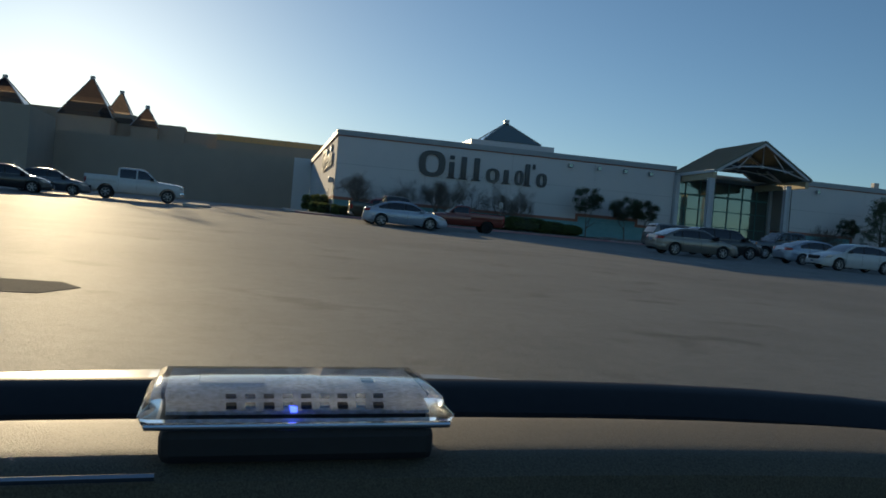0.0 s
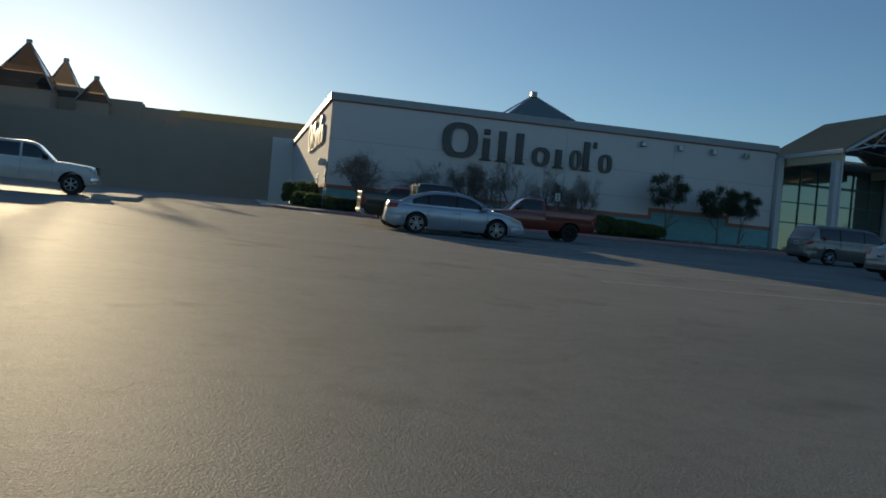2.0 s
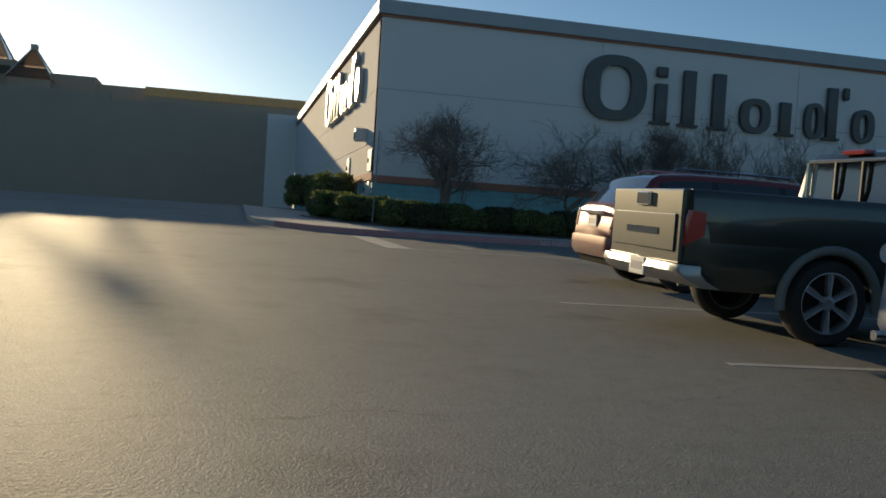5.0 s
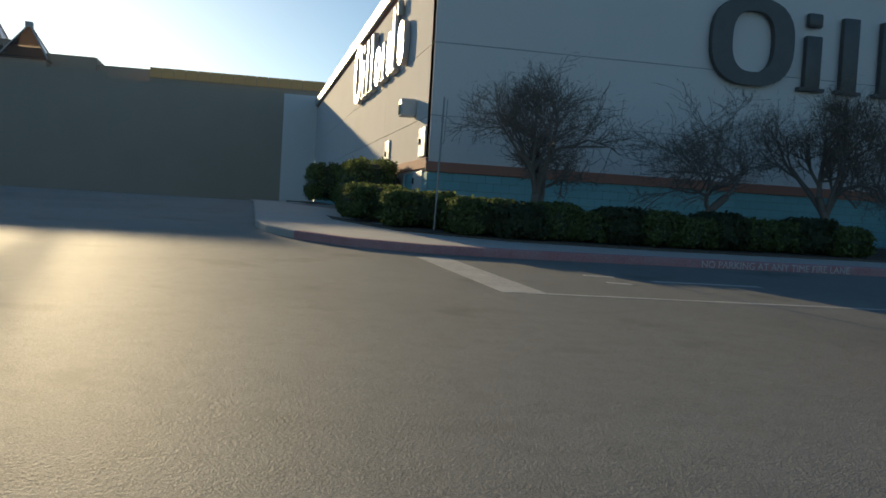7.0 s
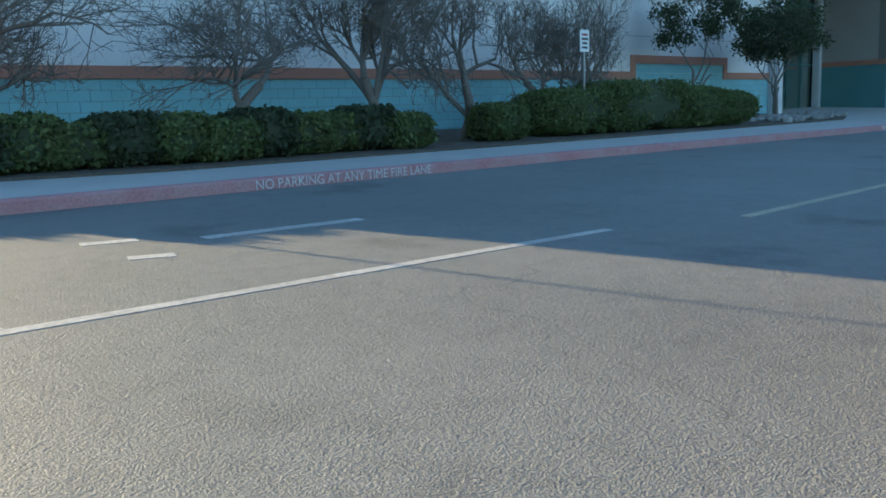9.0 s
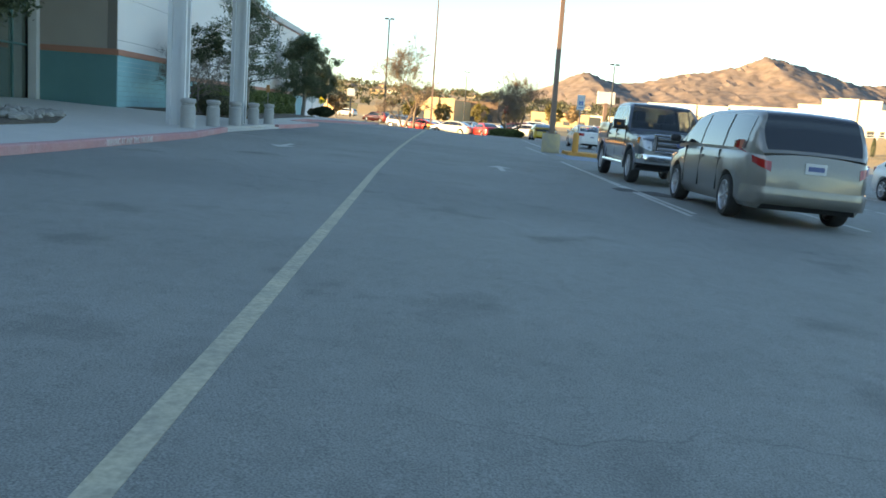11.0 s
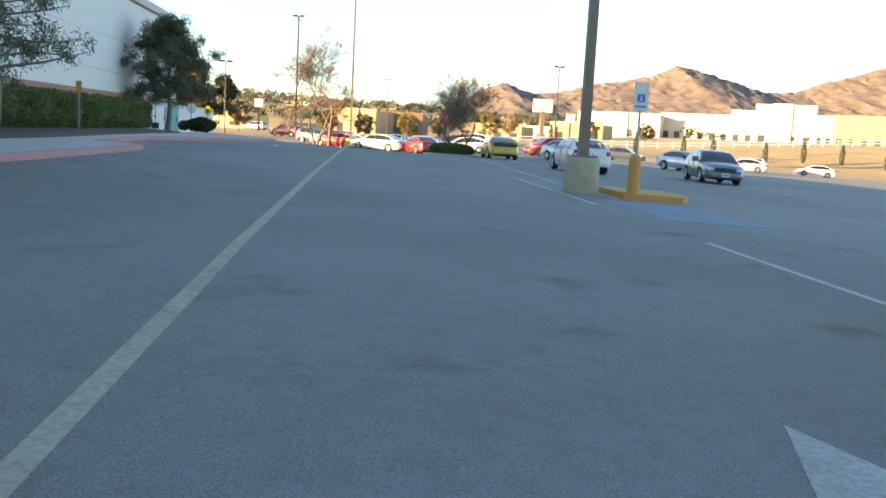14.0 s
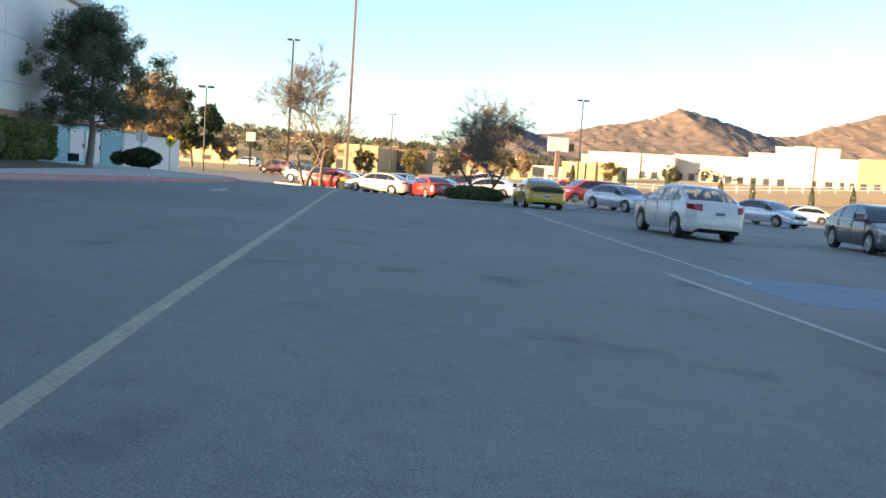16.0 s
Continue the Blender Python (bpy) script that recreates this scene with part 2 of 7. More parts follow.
def ground_mesh():
    bm = bmesh.new()
    xs = [-4000, -1500, -600, -300, -160, -120] + list(range(-110, 61, 10)) + list(range(66, 122, 3)) + [125, 130, 136, 142, 146, 150, 155, 160, 164, 168, 175, 200, 250, 300, 400, 600, 1000, 1800, 3000, 4500]
    ys = [-4000, -1500, -600, -300, -160, -120] + list(range(-110, -39, 10)) + list(range(-36, 1, 3)) + [14, 20, 40, 60, 100, 200, 500, 1200, 4000]
    grid = [[bm.verts.new((x, y, ground_z(x, y))) for y in ys] for x in xs]
    for i in range(len(xs) - 1):
        for j in range(len(ys) - 1):
            f = bm.faces.new((grid[i][j], grid[i + 1][j], grid[i + 1][j + 1], grid[i][j + 1]))
            f.material_index = 1 if xs[i] >= 142 else 0
    return bm


ground = tagged(mesh_object("ground", ground_mesh(), [asphalt, dry_earth]), "weathered grey asphalt of a sloping parking lot", "ground", kind="structure")

# ---- department store ----
ROOF = 7.71
teal_paint = material("teal_stucco", (0.10, 0.27, 0.28), 0.85, second=(0.085, 0.23, 0.24), scale=1.0, amount=1, grain=0.06, bump=0.002)
taupe = material("taupe_stucco", (0.40, 0.36, 0.32), 0.9, second=(0.35, 0.32, 0.29), scale=0.6, amount=1, grain=0.05, bump=0.002)
white_steel = material("white_painted_steel", (0.62, 0.63, 0.63), 0.5, second=(0.54, 0.55, 0.55), scale=2, amount=1, grain=0.04)
roof_metal = material("green_seam_metal", (0.13, 0.16, 0.13), 0.45, 0.3, second=(0.16, 0.185, 0.15), scale=1.5, amount=1, grain=0.05)
glass = material("dark_glass", (0.20, 0.25, 0.22), 0.05, 0.6, coat=1.0)
frame_teal = material("teal_frame", (0.05, 0.16, 0.16), 0.4, 0.2, grain=0.05)
cream_beam = material("cream_beam", (0.62, 0.50, 0.32), 0.7, second=(0.55, 0.44, 0.28), scale=2, amount=1, grain=0.05)
dark_metal = material("dark_fixture", (0.05, 0.05, 0.05), 0.5, 0.4, grain=0.05)
joint_dark = material("joint_shadow", (0.22, 0.20, 0.18), 0.95, grain=0.1)


def structure(name, bm, mat, label, category, smooth=None):
    return tagged(mesh_object(name, bm, mat, smooth=smooth), label, category, kind="structure")


def panel_wall(name, along, a0, a1, fixed, face, z0, zs, pitch, label):
    """A wall of tilt-up panels with open joints over a backing. along: 'x' or 'y'; face: the sign of the outward side."""
    def spec(p, q, lo, hi, d0, d1):
        f0, f1 = sorted((fixed + face * d0, fixed + face * d1))
        return (p, q, f0, f1, lo, hi) if along == "x" else (f0, f1, p, q, lo, hi)

    wall = structure(name, boxes(spec(a0, a1, z0, zs[-1], -0.4, -0.03)), joint_dark, label, "wall")
    n = max(1, round((a1 - a0) / pitch))
    for k in range(n):
        p, q = a0 + (a1 - a0) * k / n, a0 + (a1 - a0) * (k + 1) / n
        for lo, hi in zip(zs, zs[1:]):
            part("wall_panel", boxes(spec(p + (0.008 if k else 0), q - (0.008 if k < n - 1 else 0), lo + 0.008, hi - 0.008, -0.029, 0.0)), stucco, wall)
    return wall


ROWS = (1.88, 3.2, 4.9, ROOF - 0.45)
south = panel_wall("wall_south", "x", 0.0, 30.5, 0.0, -1, -0.6, ROWS, 7.6, "cream stucco panel wall with big dark letters")
west = panel_wall("wall_west", "y", 0.031, 37.0, 0.0, -1, -0.6, ROWS, 7.4, "cream stucco side wall catching low sun")
east = panel_wall("wall_south_2", "x", 42.5, 89.0, 0.0, -1, -0.6, ROWS, 7.75, "cream stucco panel wall past the entrance")
structure("wall_entrance", boxes((30.1, 30.5, 0.41, 3.5, -0.5, ROOF - 0.45), (42.5, 42.9, 0.41, 3.5, -0.5, ROOF - 0.45), (30.1, 42.9, 3.9, 4.2, 5.6, ROOF - 0.45)), taupe, "taupe stucco return walls of the entrance recess", "wall")
structure("wall_east_end", boxes((88.6, 89.0, 0.41, 37, -0.6, ROOF - 0.45)), stucco, "cream stucco end wall of the store", "wall")
structure("roof", boxes((0.41, 88.6, 0.41, 37, ROOF - 0.7, ROOF - 0.55)), cornice, "flat grey roof behind the parapet", "roof")
# cornice, a thin salmon line beneath it
structure("trim_cornice", boxes((-0.16, 30.62, -0.16, 0.4, ROOF - 0.45, ROOF), (-0.16, 0.4, 0.4, 36.9, ROOF - 0.45, ROOF), (42.4, 89.1, -0.16, 0.4, ROOF - 0.45, ROOF), (30.62, 42.4, 3.3, 3.9, ROOF - 0.45, ROOF), bevel=0.02), cornice, "grey metal cornice along the roof edge", "trim")
structure("trim_roof_line", boxes((-0.05, 30.5, -0.05, -0.003, ROOF - 0.53, ROOF - 0.45), (-0.05, -0.003, 0.0, 36.9, ROOF - 0.53, ROOF - 0.45), (42.5, 89.0, -0.05, -0.003, ROOF - 0.53, ROOF - 0.45)), salmon, "thin salmon line under the cornice", "trim")
# salmon band that steps up with the ground
structure("trim_band", boxes((-0.07, 21.6, -0.07, 0.0, 1.87, 2.11), (21.36, 21.6, -0.07, 0.0, 2.11, 2.62), (21.6, 27.3, -0.07, 0.0, 2.36, 2.62), (27.06, 27.3, -0.07, 0.0, 1.87, 2.36), (27.3, 30.5, -0.07, 0.0, 1.87, 2.11), bevel=0.012), salmon, "rounded salmon stucco band over the teal base", "trim")
structure("trim_band_west", boxes((-0.07, 0.0, 0.0, 36.9, 1.95, 2.2), bevel=0.012), salmon, "rounded salmon stucco band on the side wall", "trim")
structure("trim_band_east", boxes((42.43, 49.0, -0.07, 0.0, 2.6, 2.84), (49.0, 49.24, -0.07, 0.0, 1.95, 2.84), (49.24, 89.0, -0.07, 0.0, 1.95, 2.19), (42.43, 42.5, 0.0, 3.4, 2.6, 2.84), bevel=0.012), salmon, "salmon stucco band past the entrance", "trim")
structure("teal_base_entrance", boxes((42.45, 42.497, 0.0, 3.4, 0.2, 2.6)), teal_paint, "smooth teal base beside the entrance", "wall")


# teal blocks of the base, laid in running bond
def block_mesh(length, height, depth):
    bm = bmesh.new()
    box(bm, 0.004, length - 0.004, -depth, 0, 0.004, height - 0.004)
    me = bpy.data.meshes.new("wall_block")
    bm.to_mesh(me)
    bm.free()
    me.materials.append(teal_block)
    return me


def block_base(parent, along, a0, a1, z0, courses, near):
    full, rest = block_mesh(0.4, 0.2, 0.02), bmesh.new()
    for c in range(courses):
        x = a0 - (0.2 if c % 2 else 0.0)
        while x < a1 - 0.05:
            lo, hi = max(x, a0), min(x + 0.4, a1)
            if hi - lo > 0.05:
                if near and near[0] <= lo and hi <= near[1] and hi - lo > 0.39:
                    ob = new("block", full)
                    ob.parent = parent
                    ob.location = (lo, 0, z0 + 0.2 * c)
                elif along == "x":
                    box(rest, lo + 0.004, hi - 0.004, -0.02, 0, z0 + 0.2 * c + 0.004, z0 + 0.2 * c + 0.196)
                else:
                    box(rest, -0.02, 0, lo + 0.004, hi - 0.004, z0 + 0.2 * c + 0.004, z0 + 0.2 * c + 0.196)
            x += 0.4
    tagged(part("block_courses", rest, teal_block, parent), kind="stuff")


block_base(south, "x", 0.0, 30.5, 0.27, 8, (3.0, 18.0))
step_blocks = bmesh.new()
for c, (lo, hi) in enumerate(((1.874, 2.066), (2.074, 2.266), (2.274, 2.356))):
    cuts = [21.61] + [21.8 + 0.2 * (c % 2) + 0.4 * k for k in range(13)] + [27.05]
    for p, q in zip(cuts, cuts[1:]):
        box(step_blocks, p + 0.004, q - 0.004, -0.02, 0, lo, hi)
tagged(part("block_courses", step_blocks, teal_block, south), kind="stuff")
block_base(west, "y", 0.0, 36.0, 0.27, 8, None)
block_base(east, "x", 42.5, 49.0, 0.2, 12, None)
block_base(east, "x", 49.24, 89.0, -0.05, 10, None)


# sign shapes on the wall: plain bars and rounded rings of their true size
def ring_slab(bm, x0, x1, z0, z1, stroke, depth, seg=28, power=2.6):
    """A rounded ring standing on the wall."""
    cx, cz, rx, rz = (x0 + x1) / 2, (z0 + z1) / 2, (x1 - x0) / 2, (z1 - z0) / 2
    def loop(sx, sz, y):
        out = []
        for k in range(seg):
            a = 2 * math.pi * k / seg
            c, s = math.cos(a), math.sin(a)
            out.append(bm.verts.new((cx + sx * math.copysign(abs(c) ** (2 / power), c), y, cz + sz * math.copysign(abs(s) ** (2 / power), s))))
        return out
    o0, o1 = loop(rx, rz, -0.02), loop(rx, rz, -depth)
    i0, i1 = loop(rx - stroke, rz - stroke * 0.6, -0.02), loop(rx - stroke, rz - stroke * 0.6, -depth)
    for p, q in ((o0, o1), (o1, i1), (i1, i0), (i0, o0)):
        for k in range(seg):
            bm.faces.new((p[k], p[(k + 1) % seg], q[(k + 1) % seg], q[k]))


def sign_shapes(name, label, m, mat):
    sign = thing(name, m, label, "sign")
    base = 4.56
    # x0, x1, height, how it is drawn
    plan = ((6.95, 9.25, 2.2, "ring"), (9.6, 10.05, 1.4, "bar"), (10.65, 11.12, 1.95, "bar"), (11.8, 12.28, 1.95, "bar"),
            (12.9, 14.1, 1.22, "ring"), (14.5, 14.93, 1.2, "bar"), (15.5, 16.28, 1.28, "ring"), (16.42, 16.82, 1.9, "bar"), (17.5, 18.42, 1.22, "ring"))
    for x0, x1, h, kind in plan:
        bm = bmesh.new()
        if kind == "ring":
            ring_slab(bm, x0, x1, base, base + h, 0.2 * (x1 - x0) + 0.1, 0.2)
        elif kind == "bar":
            box(bm, x0, x1, -0.2, -0.02, base, base + h, bevel=0.03)
            box(bm, x0 - 0.15, x1 + 0.15, -0.199, -0.021, base - 0.002, base + 0.09, bevel=0.02)
        part("sign_shape", bm, mat, sign, smooth=40)
    for x0, x1, z0, z1 in ((9.62, 10.04, base + 1.62, base + 1.98), (17.06, 17.3, base + 1.5, base + 1.95)):
        part("sign_shape", boxes((x0, x1, -0.2, -0.02, z0, z1), bevel=0.06), mat, sign, smooth=40)
    return sign


sign_shapes("wall_sign", "row of dark metal shapes fixed on the cream store wall", pose(0, -0.004, 0.0), letter_metal)
# lit copy of the sign metal: sunlight is put into its paler colour
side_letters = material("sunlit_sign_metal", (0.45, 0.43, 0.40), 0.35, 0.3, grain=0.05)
sign_shapes("wall_sign", "row of metal shapes coloured pale for sunlight on the side wall", pose(-0.004, 21.8, 0.35, 0, 0, -90), side_letters)


# floodlight brackets under the cornice
def bracket():
    ob = thing("wall_light", (20.45, 0, 6.76), "small square floodlight bracket under the cornice", "light", "wall lights along the parapet")
    part("arm", boxes((-0.03, 0.03, -0.25, 0.0, 0.12, 0.17)), dark_metal, ob)
    part("housing", boxes((-0.19, 0.19, -0.46, -0.22, -0.2, 0.16), bevel=0.03), cornice, ob, "grey square lamp housing")
    part("lens", boxes((-0.13, 0.13, -0.475, -0.455, -0.14, 0.1)), glass, ob)
    return ob


b0 = bracket()
for x in (23.12, 25.6, 28.05, 45.0, 52.0, 59.0, 66.0):
    copy_thing(b0, pose(x, 0, 6.76))
lamp = thing("wall_light", (0, 2.1, 3.55), "boxy sunlit wall lamp on the side wall", "light")
part("housing", boxes((-0.4, 0.0, -0.24, 0.24, -0.22, 0.22), bevel=0.04), white_steel, lamp)
part("lens", boxes((-0.412, -0.395, -0.18, 0.18, -0.17, 0.08)), glass, lamp)
# upper two are hatches; lower two plates stand for sunlit patches of wall
for y0, y1, z0, z1 in ((5.9, 6.7, 2.25, 3.0), (0.35, 1.15, 2.25, 2.95), (0.5, 1.7, 1.3, 1.9), (3.0, 4.6, 1.3, 1.9)):
    hatch = thing("wall_hatch", (0, (y0 + y1) / 2, z0), "pale side wall plate, a hatch higher up, a made sunlit patch lower down", "hatch", "hatches on the side wall")
    part("leaf", boxes((-0.05, -0.004, (y0 - y1) / 2, (y1 - y0) / 2, 0, z1 - z0), bevel=0.01), white_steel, hatch)
    part("handle", boxes((-0.09, -0.05, (y1 - y0) / 2 - 0.2, (y1 - y0) / 2 - 0.15, 0.3, 0.45)), dark_metal, hatch)

# glass entrance wall at the back of the recess
entry = structure("window_1", boxes((30.5, 42.5, 3.5, 3.56, 0.5, 0.62), (30.5, 42.5, 3.5, 3.6, 5.5, 5.62)), frame_teal, "tall glazed entrance wall in teal frames", "window")
for k in range(9):
    x = 30.5 + 12.0 * k / 8
    part("mullion", boxes((x - 0.045, x + 0.045, 3.43, 3.6, 0.5, 7.0)), frame_teal, entry)
for k in range(8):
    for z0, z1 in ((0.62, 2.7), (2.78, 4.2), (4.28, 5.6), (5.68, 7.0)):
        x = 30.5 + 1.5 * k
        part("pane", boxes((x + 0.05, x + 1.45, 3.51, 3.53, z0, z1)), glass, entry)
for z in (2.74, 4.24, 5.64):
    part("transom", boxes((30.5, 42.5, 3.45, 3.58, z - 0.04, z + 0.04)), frame_teal, entry)

# portico
port = thing("entrance_portico", (35.6, -2, 0), "gabled entrance canopy with green seam roof on white columns", "canopy")
PX0, PX1, PY0, PY1, EAVE, APEX = -4.5, 4.5, -4.3, 4.2, 7.3, 9.98
for sgn in (-1, 1):
    bm = bmesh.new()
    q = [(sgn * 4.6, PY0, EAVE - 0.15), (0, PY0, APEX), (0, PY1, APEX), (sgn * 4.6, PY1, EAVE - 0.15)]
    lo = [bm.verts.new((x, y, z - 0.14)) for x, y, z in q]
    hi = [bm.verts.new((x, y, z)) for x, y, z in q]
    for k in range(4):
        bm.faces.new((lo[k], lo[(k + 1) % 4], hi[(k + 1) % 4], hi[k]))
    bm.faces.new(hi), bm.faces.new(lo[::-1])
    slope = part("roof_slope", bm, roof_metal, port)
    for k in range(20):
        y = PY0 + 0.2 + k * 0.425
        s0, s1 = Vector((sgn * 4.6, y, EAVE - 0.15)), Vector((0, y, APEX))
        bm = bmesh.new()
        tube(bm, [s0 + Vector((0, 0, 0.02)), s1 + Vector((0, 0, 0.02))], [0.03, 0.03], 4)
        part("seam", bm, roof_metal, slope)
    part("eave_beam", boxes((sgn * 4.35 - 0.16, sgn * 4.35 + 0.16, PY0 + 0.3, PY1 - 0.2, 6.35, 6.9)), cream_beam, port, "cream painted eave beam")
    part("fascia", boxes((sgn * 4.6 - 0.05, sgn * 4.6 + 0.05, PY0, PY1, EAVE - 0.42, EAVE - 0.17)), white_steel, port)
    for y in (PY0 + 0.45,):
        bm = bmesh.new()
        cx = -4.6 if sgn < 0 else 2.58
        box(bm, cx - 0.16, cx + 0.16, y - 0.16, y + 0.16, 0.2, 6.4, bevel=0.02)
        col = part("column", bm, white_steel, port, "tall white square column")
        for dx, dy in ((-1, -1), (-1, 1), (1, -1), (1, 1)):
            part("corner_post", boxes((cx + dx * 0.19 - 0.055, cx + dx * 0.19 + 0.055, y + dy * 0.19 - 0.055, y + dy * 0.19 + 0.055, 0.2, 6.39)), white_steel, col)
    # rafters of the open gable
    for y in (PY0 + 0.12, 0.0, PY1 - 0.4):
        bm = bmesh.new()
        tube(bm, [(sgn * 4.35, y, EAVE - 0.28), (0, y, APEX - 0.3)], [0.13, 0.13], 4)
        part("rafter", bm, white_steel, port)
for y in (PY0 + 0.35, 0.0):
    bm = bmesh.new()
    tube(bm, [(-4.3, y, 7.0), (-2.2, y, 7.6), (0, y, 7.8), (2.2, y, 7.6), (4.3, y, 7.0)], [0.06] * 5, 6)
    tie = part("tie_rod", bm, white_steel, port)
    for x, z in ((-2.2, 7.55), (0, 7.75), (2.2, 7.55)):
        bm = bmesh.new()
        tube(bm, [(x, y, z), (x * 0.45, y, APEX - 0.55 - abs(x) * 0.25)], [0.045, 0.045], 6)
        tube(bm, [(x, y, z), (x * 1.35, y, APEX - 0.45 - abs(x) * 0.85)], [0.045, 0.045], 6)
        lathe(bm, ((0.02, -0.14), (0.12, -0.09), (0.15, 0), (0.12, 0.09), (0.02, 0.14)), 10, "z", (x, y, z))
        part("strut_joint", bm, white_steel, tie)
part("wall_pier", boxes((-5.05, -4.65, 1.6, 2.1, 0.2, 6.9), bevel=0.02), white_steel, port, "white pier at the wall end")
part("wall_pier", boxes((6.55, 6.85, 5.05, 5.4, 0.2, 6.9), bevel=0.02), white_steel, port, "white jamb beside the glazing")
part("ceiling_board", boxes((-2.7, 2.7, PY0 + 0.9, PY1 - 0.3, 7.9, 7.96)), dark_metal, port)

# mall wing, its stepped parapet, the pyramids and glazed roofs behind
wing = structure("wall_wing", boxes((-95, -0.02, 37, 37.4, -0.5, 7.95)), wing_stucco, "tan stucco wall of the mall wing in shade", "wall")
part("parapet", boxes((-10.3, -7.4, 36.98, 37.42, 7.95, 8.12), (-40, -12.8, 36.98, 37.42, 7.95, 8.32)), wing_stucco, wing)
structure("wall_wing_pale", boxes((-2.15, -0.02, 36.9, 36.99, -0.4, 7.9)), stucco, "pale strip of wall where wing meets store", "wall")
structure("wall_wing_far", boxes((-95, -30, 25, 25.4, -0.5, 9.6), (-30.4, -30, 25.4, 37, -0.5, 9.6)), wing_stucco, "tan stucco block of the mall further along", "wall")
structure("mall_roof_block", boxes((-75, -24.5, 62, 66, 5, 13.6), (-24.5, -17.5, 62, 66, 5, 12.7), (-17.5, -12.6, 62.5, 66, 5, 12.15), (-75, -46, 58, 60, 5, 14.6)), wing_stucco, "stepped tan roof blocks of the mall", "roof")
orange_metal = material("sunlit_orange_metal", (0.80, 0.47, 0.20), 0.6, second=(0.72, 0.41, 0.17), scale=0.6, amount=1, grain=0.05)
upper = structure("wall_upper", boxes((-12.8, 3.2, 60, 60.4, 5, 11.9)), wing_stucco, "tan clerestory wall with an orange metal top above the mall roof", "wall")
for k in range(16):
    part("wall_panel", boxes((-12.8 + k, -11.84 + k, 59.9, 59.998, 11.15, 12.0)), orange_metal, upper)


skylight_glass = material("smoked_skylight_glass", (0.30, 0.24, 0.20), 0.05, transmission=1.0)


def pyramid(x, y, z0, half, height, mat, name, label):
    ob = thing(name, (x, y, z0), label, "roof", "pyramid roofs above the mall")
    bm = bmesh.new()
    lathe(bm, ((half, 0), (half * 0.98, 0.12), (0.32, height)), 4, "z")
    bmesh.ops.rotate(bm, verts=bm.verts, cent=(0, 0, 0), matrix=Matrix.Rotation(radians(45), 3, "Z"))
    shell = part("pyramid_shell", bm, mat, ob)
    shell.visible_shadow = mat is not skylight_glass
    part("cap", boxes((-0.3, 0.3, -0.3, 0.3, height, height + 0.5), bevel=0.04), cornice, ob)
    part("drum", boxes((-half * 0.66, half * 0.66, -half * 0.66, half * 0.66, -8.0, -0.01)), wing_stucco, ob)
    for k in range(4):
        a = math.pi / 2 * k + math.pi / 4
        bm = bmesh.new()
        rr = half
        tube(bm, [(rr * math.cos(a + math.pi / 4) , rr * math.sin(a + math.pi / 4), 0.1), (0.3 * math.cos(a + math.pi / 4), 0.3 * math.sin(a + math.pi / 4), height)], [0.07, 0.07], 4)
        bmesh.ops.rotate(bm, verts=bm.verts, cent=(0, 0, 0), matrix=Matrix.Rotation(radians(45), 3, "Z"))
        part("hip_rib", bm, cornice, ob)
    return ob


pyramid(-30.5, 60, 12.2, 5.2, 5.6, skylight_glass, "pyramid_roof", "smoked glass pyramid roof with a small cap")
pyramid(-27.0, 64, 12.2, 3.4, 4.5, skylight_glass, "pyramid_roof", "narrow smoked glass pyramid roof with a small cap")
pyramid(-23.0, 62, 11.8, 2.8, 2.9, skylight_glass, "pyramid_roof", "low smoked glass pyramid roof")
pyramid(-42.0, 60, 12.6, 5.2, 4.0, skylight_glass, "pyramid_roof", "smoked glass pyramid roof seen against the sun")
pyramid(22.6, 30, 11.4, 5.0, 2.6, glass, "skylight_pyramid", "glazed pyramid skylight with pale ribs on the roof")
structure("skylight_base", boxes((17.6, 27.8, 26.5, 33.5, 7.0, 11.39)), white_steel, "white upstand below the skylight", "roof")
pyramid(62, 14, 8.3, 1.3, 1.1, white_steel, "roof_cupola", "small white cupola on the store roof")

# ---- sidewalk, kerbs and beds ----
EDGE = [(-3.9, 36.8), (-3.9, 10.0), (-3.92, -2.4), (-3.75, -3.9), (-3.3, -5.2), (-2.5, -6.4), (-1.4, -7.05), (0.0, -7.22), (10.0, -7.2), (20.0, -7.35), (28.0, -7.25),
        (31.0, -6.95), (33.0, -6.75), (41.0, -6.8), (43.0, -6.95), (50.6, -7.0), (51.3, -6.6), (51.6, -5.6), (59.0, -5.1), (65.0, -6.4), (70.0, -7.7), (74.8, -8.2), (75.8, -7.6), (76.4, -5.5), (79.0, -3.6)]


def offset_line(line, d):
    out = []
    for i, p in enumerate(line):
        a, b = Vector(line[max(i - 1, 0)]), Vector(line[min(i + 1, len(line) - 1)])
        t = (b - a).normalized()
        out.append((p[0] - t.y * d, p[1] + t.x * d))
    return out


def strip(line, width, lift0, lift1):
    """A solid band along a line on the ground; width to the left of its way."""
    bm = bmesh.new()
    inner = offset_line(line, width)
    rings = []
    for (x, y), (u, v) in zip(line, inner):
        g, h = ground_z(x, y), ground_z(u, v)
        rings.append([bm.verts.new(c) for c in ((x, y, g + lift0), (x, y, g + lift1 - 0.02), (x + (u - x) * 0.15, y + (v - y) * 0.15, g + lift1), (u, v, h + lift1), (u, v, h + lift0))])
    for a, b in zip(rings, rings[1:]):
        for k in range(5):
            bm.faces.new((a[k], a[(k + 1) % 5], b[(k + 1) % 5], b[k]))
    bm.faces.new(rings[0]), bm.faces.new(rings[-1][::-1])
    return bm


